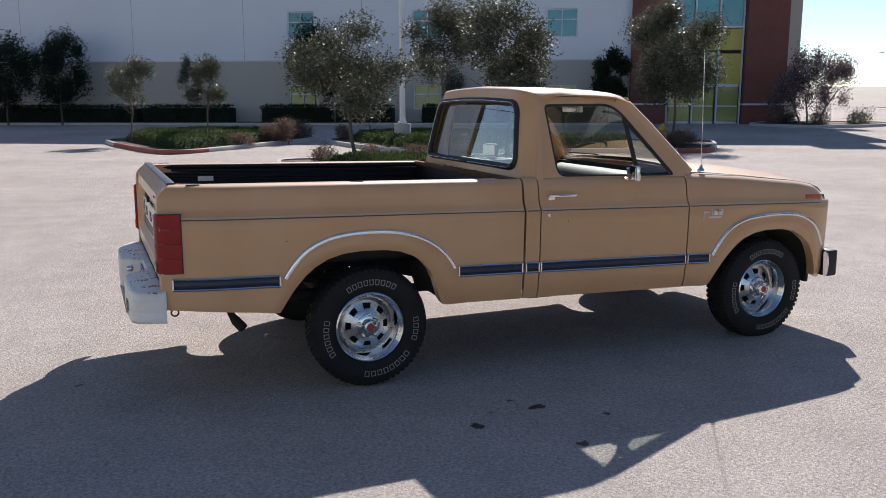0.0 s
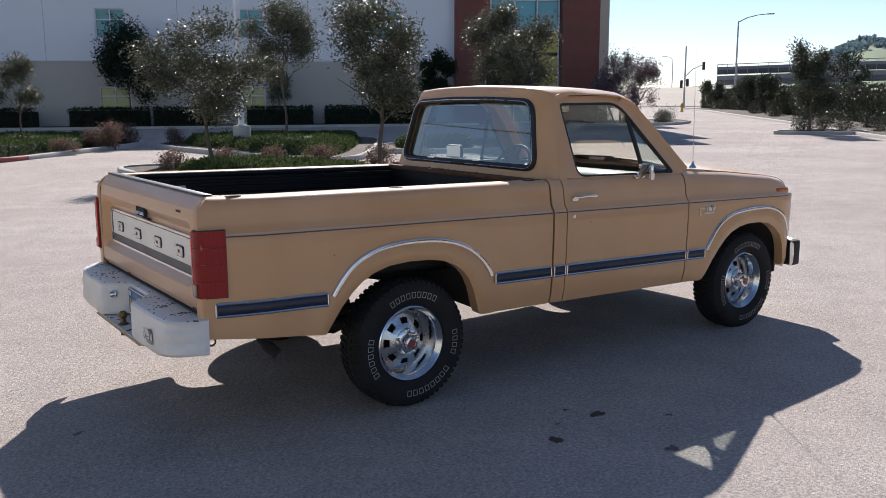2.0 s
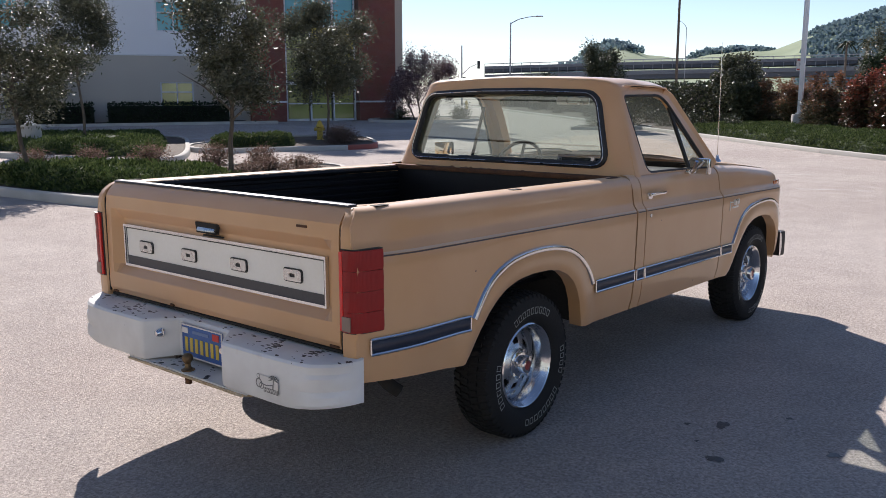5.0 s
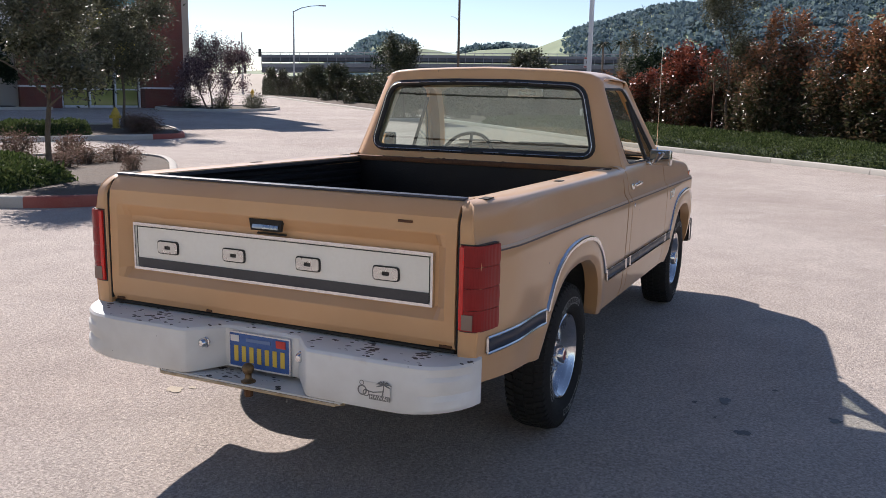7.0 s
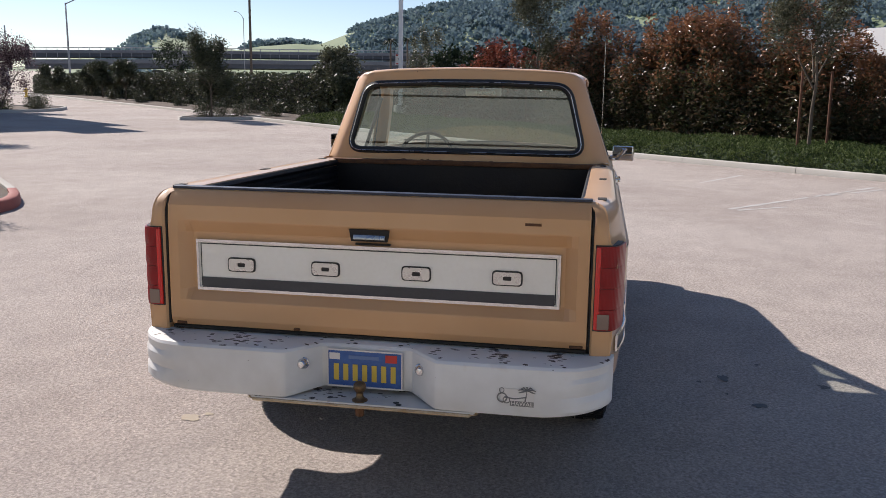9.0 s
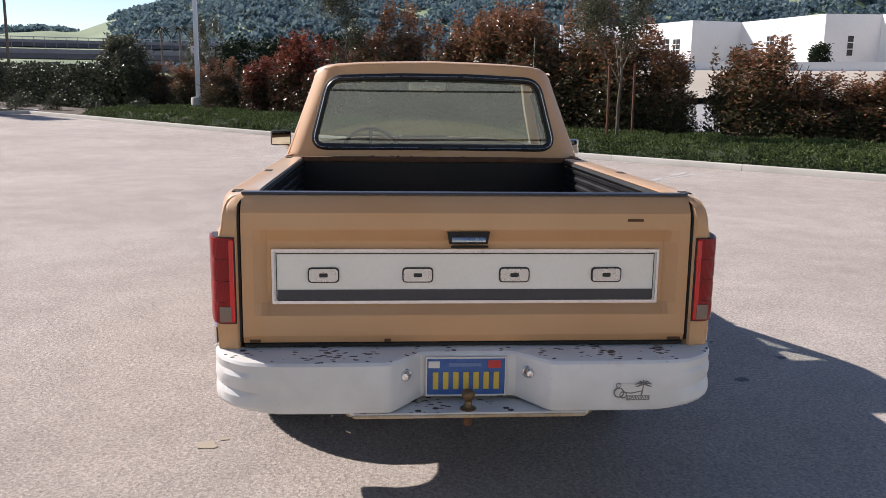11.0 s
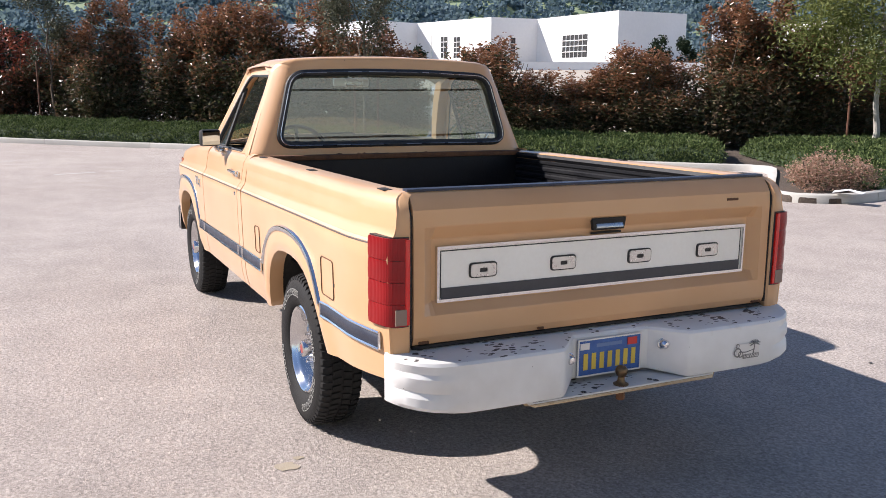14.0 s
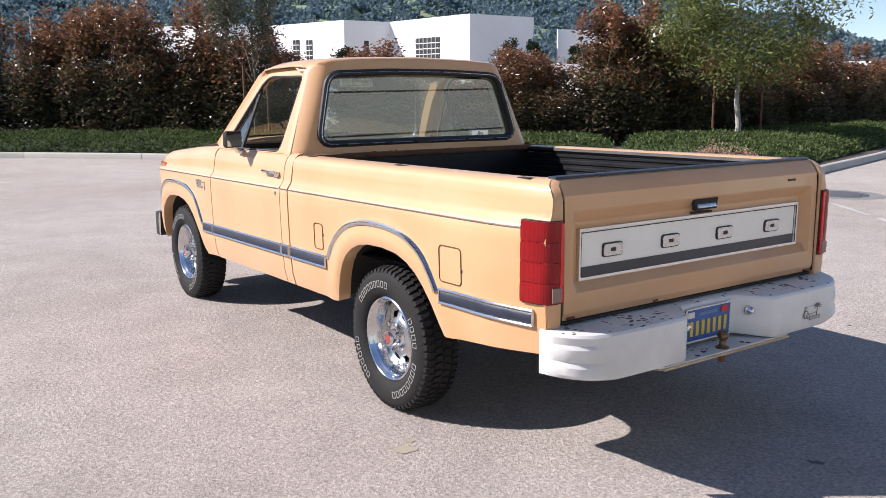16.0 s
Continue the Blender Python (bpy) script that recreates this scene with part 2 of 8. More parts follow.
def offset_line(pts, d):
    out = []
    for i, p in enumerate(pts):
        a, b = Vector(pts[max(i - 1, 0)]), Vector(pts[min(i + 1, len(pts) - 1)])
        t = (b - a).normalized()
        out.append((p[0] + t.y * d, p[1] - t.x * d))
    return out


def kerb_strip(name, pts, label, mat, closed=False, w=0.15, h=0.15, side=1):
    """A kerb with a rounded top edge along a line; its body lies to the left of the line's direction."""
    n = len(pts)
    prof = [(0, -0.05), (0.012, h - 0.025), (0.035, h), (w, h), (w, -0.05)]
    rows = []
    for i, p in enumerate(pts):
        a = Vector(pts[(i - 1) % n] if closed else pts[max(i - 1, 0)])
        b = Vector(pts[(i + 1) % n] if closed else pts[min(i + 1, n - 1)])
        t = (b - a).normalized()
        nn = Vector((-t.y, t.x)) * side
        rows.append([(p[0] + nn.x * o, p[1] + nn.y * o, gz(*p) + z) for o, z in prof])
    bm = B()
    loft(bm, rows, close_u=closed)
    k = part(name, bm, mat, smooth=50)
    return tagged(k, label, "kerb", kind="structure")


def smooth_line(pts, k=4, closed=False):
    out = []
    n = len(pts)
    rng_ = range(n if closed else n - 1)
    for i in rng_:
        P = [Vector(pts[(i + j) % n]) if closed else Vector(pts[min(max(i + j, 0), n - 1)]) for j in (-1, 0, 1, 2)]
        for s in range(k):
            t = s / k
            q = 0.5 * ((2 * P[1]) + (P[2] - P[0]) * t + (2 * P[0] - 5 * P[1] + 4 * P[2] - P[3]) * t * t + (3 * P[1] - P[0] - 3 * P[2] + P[3]) * t ** 3)
            out.append((q.x, q.y))
    if not closed:
        out.append(tuple(pts[-1]))
    return out


KERB_S = smooth_line(KERB, 3)


def kerb_stones(name, line, label, mat, L=3.05, gap=0.012):
    """A kerb cast in lengths with open joints: a sunk bed and its stones."""
    bed = kerb_strip(name, line, label, M_soil, h=0.10, w=0.14)
    acc, P = 0.0, []
    for a, b in zip(line, line[1:]):
        d = (Vector(b) - Vector(a)).length
        n = max(1, int(d / 0.25))
        for k in range(n):
            P.append((acc + d * k / n, Vector(a).lerp(Vector(b), k / n)))
        acc += d
    P.append((acc, Vector(line[-1])))

    def at(s):
        for (s0, p0), (s1, p1) in zip(P, P[1:]):
            if s0 <= s <= s1:
                return p0.lerp(p1, (s - s0) / (s1 - s0))
        return P[-1][1]
    s = 0.0
    prof = [(0, -0.05), (0.012, 0.105), (0.035, 0.128), (0.15, 0.128), (0.15, -0.05)]
    while s < acc - 0.5:
        e = min(acc, s + L)
        rows = []
        for i in range(9):
            q = s + gap / 2 + (e - s - gap) * i / 8
            t = (at(min(acc, q + 0.1)) - at(max(0, q - 0.1))).normalized()
            p = at(q)
            rows.append([(p.x - t.y * (o - 0.014), p.y + t.x * (o - 0.014), gz(p.x, p.y) + z + 0.004) for o, z in prof])
        bm = B()
        loft(bm, rows, caps=True)
        part("kerb_stone", bm, mat, bed, smooth=50)
        s = e


kerb_stones("kerb", KERB_S, "long pale concrete kerb of a planting strip", M_kerb)


def planter(name, pts, label, z=0.10):
    bm = B()
    vs = [bm.verts.new((x, y, gz(x, y) + z)) for x, y in pts]
    f = bm.faces.new(vs)
    bmesh.ops.triangulate(bm, faces=[f])
    return tagged(part(name, bm, M_soil, smooth=0), label, "soil bed", kind="structure")


def inset(pts, d):
    n = len(pts)
    out = []
    for i, p in enumerate(pts):
        t = (Vector(pts[(i + 1) % n]) - Vector(pts[(i - 1) % n])).normalized()
        out.append((p[0] - t.y * d, p[1] + t.x * d))
    return out


# =====================================================================
# the pickup truck: rear axle at x = 0, nose towards +x
# =====================================================================
def paint():
    """Faded gold-tan enamel: chalky drift, small chips, a soft clear coat."""
    m, n, l, p = node_mat("tan_enamel")
    tc = n.new("ShaderNodeTexCoord")
    a = n.new("ShaderNodeTexNoise"); a.inputs["Scale"].default_value = 2.2; a.inputs["Detail"].default_value = 6
    b = n.new("ShaderNodeTexNoise"); b.inputs["Scale"].default_value = 60; b.inputs["Detail"].default_value = 2
    c = n.new("ShaderNodeTexVoronoi"); c.inputs["Scale"].default_value = 16
    d = n.new("ShaderNodeTexNoise"); d.inputs["Scale"].default_value = 5.5; d.inputs["Detail"].default_value = 4
    for q in (a, b, c, d):
        l.new(tc.outputs["Object"], q.inputs["Vector"])
    r = n.new("ShaderNodeValToRGB")
    r.color_ramp.elements[0].position, r.color_ramp.elements[0].color = 0.3, (0.56, 0.302, 0.128, 1)
    r.color_ramp.elements[1].position, r.color_ramp.elements[1].color = 0.75, (0.612, 0.358, 0.176, 1)
    l.new(a.outputs["Fac"], r.inputs[0])
    # chips: few small spots inside blotchy zones
    lt = n.new("ShaderNodeMath"); lt.operation = "LESS_THAN"; l.new(c.outputs["Distance"], lt.inputs[0]); lt.inputs[1].default_value = 0.075
    gt = n.new("ShaderNodeMath"); gt.operation = "GREATER_THAN"; l.new(d.outputs["Fac"], gt.inputs[0]); gt.inputs[1].default_value = 0.66
    mu = n.new("ShaderNodeMath"); mu.operation = "MULTIPLY"; l.new(lt.outputs[0], mu.inputs[0]); l.new(gt.outputs[0], mu.inputs[1])
    mx = n.new("ShaderNodeMix"); mx.data_type = "RGBA"; l.new(mu.outputs[0], mx.inputs[0]); l.new(r.outputs[0], mx.inputs[6]); mx.inputs[7].default_value = (0.16, 0.09, 0.05, 1)
    l.new(mx.outputs[2], p.inputs["Base Color"])
    mr = n.new("ShaderNodeMapRange"); l.new(a.outputs["Fac"], mr.inputs[0]); mr.inputs[3].default_value, mr.inputs[4].default_value = 0.46, 0.64
    l.new(mr.outputs[0], p.inputs["Roughness"])
    p.inputs["Coat Weight"].default_value = 0.6
    p.inputs["Coat Roughness"].default_value = 0.10
    p.inputs["Sheen Weight"].default_value = 0.22
    p.inputs["Sheen Roughness"].default_value = 0.45
    bp = n.new("ShaderNodeBump"); bp.inputs["Strength"].default_value = 0.04; bp.inputs["Distance"].default_value = 0.004
    l.new(d.outputs["Fac"], bp.inputs["Height"]); l.new(bp.outputs[0], p.inputs["Normal"])
    return m


def chipped_white():
    """White bumper paint, chipped to dark steel and rust in spots and streaks."""
    m, n, l, p = node_mat("chipped_white_paint")
    tc = n.new("ShaderNodeTexCoord")
    v = n.new("ShaderNodeTexVoronoi"); v.inputs["Scale"].default_value = 26; v.inputs["Randomness"].default_value = 1.0
    d = n.new("ShaderNodeTexNoise"); d.inputs["Scale"].default_value = 9; d.inputs["Detail"].default_value = 5
    e = n.new("ShaderNodeTexNoise"); e.inputs["Scale"].default_value = 3.2; e.inputs["Detail"].default_value = 6
    geo = n.new("ShaderNodeNewGeometry"); sx = n.new("ShaderNodeSeparateXYZ"); l.new(geo.outputs["Normal"], sx.inputs[0])
    mp = n.new("ShaderNodeMapping"); mp.inputs["Scale"].default_value = (2.2, 1.0, 1.0); l.new(tc.outputs["Object"], mp.inputs[0])
    l.new(mp.outputs[0], v.inputs["Vector"])
    for q in (d, e):
        l.new(tc.outputs["Object"], q.inputs["Vector"])
    r = n.new("ShaderNodeValToRGB")
    r.color_ramp.elements[0].position, r.color_ramp.elements[0].color = 0.35, (0.60, 0.58, 0.55, 1)
    r.color_ramp.elements[1].position, r.color_ramp.elements[1].color = 0.62, (0.74, 0.73, 0.71, 1)
    l.new(e.outputs["Fac"], r.inputs[0])
    # worn spots on the step's upper face, where feet go
    up = n.new("ShaderNodeMapRange"); l.new(sx.outputs[2], up.inputs[0]); up.inputs[1].default_value, up.inputs[2].default_value = 0.6, 0.95
    up.inputs[3].default_value, up.inputs[4].default_value = 0.03, 0.24
    dd = n.new("ShaderNodeMath"); dd.operation = "MULTIPLY"; l.new(up.outputs[0], dd.inputs[0])
    nz = n.new("ShaderNodeMapRange"); l.new(d.outputs["Fac"], nz.inputs[0]); nz.inputs[1].default_value, nz.inputs[2].default_value = 0.40, 0.66
    nz.inputs[3].default_value, nz.inputs[4].default_value = 0.0, 2.1
    l.new(nz.outputs[0], dd.inputs[1])
    lt = n.new("ShaderNodeMath"); lt.operation = "LESS_THAN"; l.new(v.outputs["Distance"], lt.inputs[0]); l.new(dd.outputs[0], lt.inputs[1])
    mx = n.new("ShaderNodeMix"); mx.data_type = "RGBA"; l.new(lt.outputs[0], mx.inputs[0]); l.new(r.outputs[0], mx.inputs[6]); mx.inputs[7].default_value = (0.055, 0.040, 0.035, 1)
    # rust bleeding
    rs = n.new("ShaderNodeMapRange"); l.new(e.outputs["Fac"], rs.inputs[0]); rs.inputs[1].default_value, rs.inputs[2].default_value = 0.64, 0.78
    rs.inputs[4].default_value = 0.6
    mx2 = n.new("ShaderNodeMix"); mx2.data_type = "RGBA"; l.new(rs.outputs[0], mx2.inputs[0]); l.new(mx.outputs[2], mx2.inputs[6]); mx2.inputs[7].default_value = (0.42, 0.25, 0.13, 1)
    l.new(mx2.outputs[2], p.inputs["Base Color"])
    p.inputs["Roughness"].default_value = 0.42
    return m


def clear_glass(name, tint, gloss=0.02, dust=0.0, mirror=0.12):
    m = bpy.data.materials.new(name)
    m.use_nodes = True
    n, l = m.node_tree.nodes, m.node_tree.links
    n.remove(n["Principled BSDF"])
    t = n.new("ShaderNodeBsdfTransparent"); t.inputs[0].default_value = (*tint, 1)
    g = n.new("ShaderNodeBsdfGlossy"); g.inputs["Roughness"].default_value = gloss
    lw = n.new("ShaderNodeLayerWeight"); lw.inputs[0].default_value = 0.5
    pw = n.new("ShaderNodeMath"); pw.operation = "POWER"; l.new(lw.outputs["Facing"], pw.inputs[0]); pw.inputs[1].default_value = 3.0
    f = n.new("ShaderNodeMath"); f.operation = "MULTIPLY_ADD"; l.new(pw.outputs[0], f.inputs[0]); f.inputs[1].default_value, f.inputs[2].default_value = 0.98 - mirror, mirror
    x = n.new("ShaderNodeMixShader")
    l.new(f.outputs[0], x.inputs[0]); l.new(t.outputs[0], x.inputs[1]); l.new(g.outputs[0], x.inputs[2])
    out = x.outputs[0]
    if dust:
        df = n.new("ShaderNodeBsdfDiffuse"); df.inputs[0].default_value = (0.56, 0.62, 0.50, 1)
        tl = n.new("ShaderNodeBsdfTranslucent"); tl.inputs[0].default_value = (0.56, 0.62, 0.50, 1)
        dm = n.new("ShaderNodeMixShader"); l.new(df.outputs[0], dm.inputs[1]); l.new(tl.outputs[0], dm.inputs[2])
        tc = n.new("ShaderNodeTexCoord"); nz = n.new("ShaderNodeTexNoise"); nz.inputs["Scale"].default_value = 4; nz.inputs["Detail"].default_value = 6
        l.new(tc.outputs["Object"], nz.inputs["Vector"])
        mr = n.new("ShaderNodeMapRange"); l.new(nz.outputs["Fac"], mr.inputs[0]); mr.inputs[1].default_value, mr.inputs[2].default_value = 0.3, 0.7
        mr.inputs[3].default_value, mr.inputs[4].default_value = dust * 0.7, dust * 1.3
        y = n.new("ShaderNodeMixShader"); l.new(mr.outputs[0], y.inputs[0]); l.new(out, y.inputs[1]); l.new(dm.outputs[0], y.inputs[2])
        out = y.outputs[0]
    l.new(out, n["Material Output"].inputs["Surface"])
    return m


M_tan = paint()
M_bump = chipped_white()
M_chrome = surf("chrome", (0.62, 0.62, 0.63), (0.72, 0.72, 0.73), scale=9, fine=120, rough=0.13, metal=1.0, bump=0.03, rvar=0.06)
M_alu = surf("brushed_trim", (0.52, 0.52, 0.52), (0.62, 0.62, 0.61), scale=14, fine=200, rough=0.28, metal=1.0, bump=0.05)
M_black = surf("black_rubber", (0.012, 0.012, 0.013), (0.022, 0.022, 0.023), scale=12, fine=150, rough=0.6, bump=0.15)
M_tyre = surf("tyre_rubber", (0.011, 0.011, 0.012), (0.024, 0.023, 0.022), scale=7, fine=130, rough=0.78, bump=0.25, spec=0.25)
M_liner = surf("black_bed_liner", (0.004, 0.004, 0.006), (0.009, 0.009, 0.011), scale=5, fine=90, rough=0.5, bump=0.2, spec=0.3)
# One colour for underbody soot and for painted shade in gaps and pockets
M_under = surf("underbody_soot_and_shade", (0.012, 0.011, 0.010), (0.03, 0.026, 0.022), scale=6, fine=50, rough=0.9, bump=0.4)
M_seat = surf("tan_vinyl", (0.40, 0.32, 0.22), (0.48, 0.39, 0.28), scale=5, fine=90, rough=0.6, bump=0.2)
M_dash = surf("dark_dash_vinyl", (0.02, 0.018, 0.016), (0.035, 0.032, 0.03), scale=6, fine=90, rough=0.55, bump=0.2)
M_headliner = surf("beige_headliner", (0.42, 0.36, 0.27), (0.50, 0.43, 0.33), scale=6, fine=120, rough=0.9, bump=0.2)
M_white = surf("white_panel_paint", (0.80, 0.76, 0.68), (0.86, 0.83, 0.76), scale=4, fine=60, rough=0.4, bump=0.03)
M_navy = surf("dark_blue_vinyl", (0.014, 0.018, 0.035), (0.028, 0.034, 0.055), scale=20, fine=150, rough=0.42, bump=0.1)
M_grey = surf("dark_grey_stripe", (0.035, 0.036, 0.042), (0.05, 0.05, 0.058), scale=9, fine=90, rough=0.4, bump=0.05)
M_glass = clear_glass("clear_glass", (0.80, 0.86, 0.83), dust=0.02)
M_dusty = clear_glass("dusty_rear_glass", (0.66, 0.76, 0.72), gloss=0.0, mirror=0.20)
M_plate = surf("plate_blue", (0.02, 0.07, 0.26), (0.05, 0.13, 0.36), scale=16, fine=80, rough=0.45, bump=0.1)
M_mirror = plain("mirror_silver", (0.75, 0.77, 0.78), 0.03, 1.0)
M_yellow = plain("plate_yellow", (0.62, 0.44, 0.06), 0.5)
M_sticker = plain("sticker_red", (0.55, 0.04, 0.03), 0.5)
M_stickw = plain("sticker_white", (0.7, 0.66, 0.62), 0.5)
M_decal = plain("faded_decal_ink", (0.20, 0.19, 0.18), 0.5)
M_ink = plain("decal_black", (0.02, 0.02, 0.02), 0.5)
M_brass = surf("rusty_brass", (0.11, 0.07, 0.035), (0.22, 0.14, 0.07), scale=30, fine=120, rough=0.4, metal=0.7, bump=0.2)
M_rust = surf("rust", (0.07, 0.03, 0.015), (0.16, 0.07, 0.03), scale=14, fine=90, rough=0.9, bump=0.5)
M_tyrew = surf("raised_white_outline", (0.20, 0.20, 0.19), (0.34, 0.34, 0.32), scale=20, fine=90, rough=0.7, bump=0.1)


def lens_red():
    m, n, l, p = node_mat("red_lens")
    tc = n.new("ShaderNodeTexCoord")
    w = n.new("ShaderNodeTexWave"); w.bands_direction = "Y"; w.inputs["Scale"].default_value = 60
    l.new(tc.outputs["Object"], w.inputs["Vector"])
    nz = n.new("ShaderNodeTexNoise"); nz.inputs["Scale"].default_value = 9; l.new(tc.outputs["Object"], nz.inputs["Vector"])
    r = n.new("ShaderNodeValToRGB")
    r.color_ramp.elements[0].color, r.color_ramp.elements[1].color = (0.19, 0.005, 0.007, 1), (0.32, 0.010, 0.011, 1)
    l.new(nz.outputs["Fac"], r.inputs[0]); l.new(r.outputs[0], p.inputs["Base Color"])
    bp = n.new("ShaderNodeBump"); bp.inputs["Strength"].default_value = 0.25; bp.inputs["Distance"].default_value = 0.003
    l.new(w.outputs["Fac"], bp.inputs["Height"]); l.new(bp.outputs[0], p.inputs["Normal"])
    p.inputs["Roughness"].default_value = 0.3
    p.inputs["Coat Weight"].default_value = 0.1
    p.inputs["Specular IOR Level"].default_value = 0.25
    return m


M_red = lens_red()
M_redbright = plain("red_reflector", (0.62, 0.012, 0.010), 0.25, coat=0.3)
M_lensw = plain("clear_reverse_lens", (0.20, 0.13, 0.10), 0.2, coat=0.5)
M_amber = plain("amber_lens", (0.45, 0.10, 0.02), 0.25, coat=0.5)

truck = thing("pickup_truck", "gold-tan two-door pickup truck with white rear step bumper, parked on asphalt", "pickup truck")


def rk(x):
    return -0.0215 * x


def interp(x, pts):
    if x <= pts[0][0]:
        return pts[0][1]
    for (a, b), (c, d) in zip(pts, pts[1:]):
        if x <= c:
            return b + (d - b) * (x - a) / (c - a)
    return pts[-1][1]


SIDE = [(0.45, 0.925), (0.478, 0.940), (0.50, 0.951), (0.56, 0.960), (0.65, 0.967), (0.75, 0.972), (0.90, 0.976), (1.00, 0.978), (1.040, 0.978)]
ARCH_R = [(-0.545, 0.500), (-0.50, 0.575), (-0.46, 0.635), (-0.40, 0.705), (-0.34, 0.757), (-0.27, 0.797), (-0.18, 0.825), (-0.06, 0.838), (0.08, 0.836), (0.17, 0.823), (0.25, 0.793),
          (0.31, 0.752), (0.355, 0.70), (0.39, 0.63), (0.412, 0.56), (0.43, 0.51), (0.452, 0.480)]
ARCH_F = [(2.45, 0.478), (2.49, 0.545), (2.54, 0.62), (2.60, 0.695), (2.66, 0.755), (2.73, 0.803), (2.82, 0.838), (2.92, 0.855), (3.05, 0.857), (3.17, 0.843), (3.26, 0.80), (3.33, 0.745),
          (3.375, 0.68), (3.41, 0.61), (3.435, 0.55), (3.455, 0.49)]
LIP_R = [(-0.515, 0.700), (-0.46, 0.780), (-0.39, 0.850), (-0.30, 0.900), (-0.20, 0.930), (-0.05, 0.946), (0.11, 0.943), (0.25, 0.918), (0.36, 0.872), (0.44, 0.812), (0.49, 0.755), (0.520, 0.705)]
LIP_F = [(2.455, 0.695), (2.52, 0.790), (2.61, 0.882), (2.73, 0.936), (2.86, 0.958), (3.02, 0.968), (3.17, 0.963), (3.28, 0.935), (3.37, 0.885), (3.44, 0.805), (3.485, 0.725)]


def bottom_z(x):
    if x < -0.545:
        return 0.500 + (-0.545 - x) * 0.085
    if x <= 0.452:
        return interp(x, ARCH_R)
    if x < 2.45:
        return 0.478
    if x <= 3.455:
        return interp(x, ARCH_F)
    return 0.47


def dist_arch(x, z):
    best = 9
    for A in (ARCH_R, ARCH_F):
        for (a, b), (c, d) in zip(A, A[1:]):
            t = max(0, min(1, ((x - a) * (c - a) + (z - b) * (d - b)) / ((c - a) ** 2 + (d - b) ** 2)))
            best = min(best, math.hypot(x - a - t * (c - a), z - b - t * (d - b)))
    return best


def rear_taper(x):
    """How far the bed sides turn in towards the tailgate."""
    return 0.046 * ((-0.85 - x) / 0.32) ** 1.5 if x < -0.85 else 0.0


def side_y(x, z):
    y = interp(z, SIDE)
    d = dist_arch(x, z)
    if d < 0.13:
        q = 1 - d / 0.13
        y += 0.016 * min(1, q * 1.8) - 0.012 * max(0, (q - 0.7) / 0.3) ** 2
    if x > 3.30:
        y -= 0.075 * ((x - 3.30) / 0.27) ** 2
    return y - rear_taper(x)


def columns(a, b):
    xs = {round(a, 4), round(b, 4)}
    k = a
    while k < b:
        xs.add(round(k, 4)); k += 0.05
    for A in (ARCH_R, ARCH_F):
        for (p, _), (q, _) in zip(A, A[1:]):
            for t in (0, 0.5):
                v = p + (q - p) * t
                if a < v < b:
                    xs.add(round(v, 4))
        if a < A[-1][0] < b:
            xs.add(round(A[-1][0], 4))
    return sorted(xs)


def gate_lean(z):
    """How far the top of the tailgate and its posts lean forwards."""
    return interp(z, [(1.11, 0.0), (1.150, 0.004), (1.178, 0.020), (1.200, 0.042), (1.212, 0.056), (1.219, 0.070)])


def side_panel(name, a, b, s, upper, label="", flange=True):
    """One outer skin from x = a to b; s is +1 for the driver's side. upper(x) gives the rows (z, y) above the crease."""
    rows = []
    for x in columns(a, b):
        zb = bottom_z(x)
        row = []
        row.append((x, s * (side_y(x, zb) - 0.07), zb + 0.004))
        for k in range(9):
            z = zb + (1.040 - zb) * k / 8
            row.append((x, s * side_y(x, z), z))
        for z, y in upper(x):
            if x > 3.30:
                y -= 0.075 * ((x - 3.30) / 0.27) ** 2
            y -= rear_taper(x)
            row.append((x, s * y, z))
        rows.append([(p[0] + (gate_lean(p[2]) * (-0.9 - p[0]) / 0.27 if p[0] < -0.9 else 0.0), p[1], p[2] + rk(p[0])) for p in row])
    # the cut ends turn inwards
    def turned(r, dx):
        return [(p[0] + dx, p[1] - s * 0.03, p[2]) for p in r]
    if flange:
        rows = [turned(rows[0], 0.004)] + rows + [turned(rows[-1], -0.004)]
    bm = B()
    loft(bm, rows)
    return part(name, bm, M_tan, truck, label, smooth=35)


def rail_top(x):
    return 1.219 + 0.006 * (x + 1.17)


def up_bed(x):
    t = rail_top(x)
    return [(1.052, 0.970), (1.058, 0.968), (1.078, 0.953), (1.10, 0.947), (1.15, 0.941), (t - 0.040, 0.936), (t - 0.020, 0.928), (t - 0.008, 0.914), (t, 0.893), (t + 0.001, 0.82), (t - 0.004, 0.800), (t - 0.06, 0.797)]


def up_door(x):
    return [(1.052, 0.970), (1.058, 0.968), (1.078, 0.953), (1.10, 0.947), (1.15, 0.940), (1.19, 0.932), (1.222, 0.915), (1.238, 0.895), (1.243, 0.87)]


def up_fender(x):
    t = interp(x, [(2.2, 1.252), (2.74, 1.228), (3.27, 1.186), (3.42, 1.163), (3.50, 1.13), (3.55, 1.08), (3.575, 1.062)])
    c = min(1.052, t - 0.008)
    k = (t - 1.06) / 0.19
    k = max(0.04, k)
    return [(c, 0.970), (c + 0.006 * k, 0.968), (c + 0.026 * k, 0.953), (c + 0.05 * k, 0.947), (c + 0.10 * k, 0.940), (c + 0.15 * k, 0.930), (c + 0.175 * k, 0.915), (t, 0.885), (t + 0.004, 0.855)]


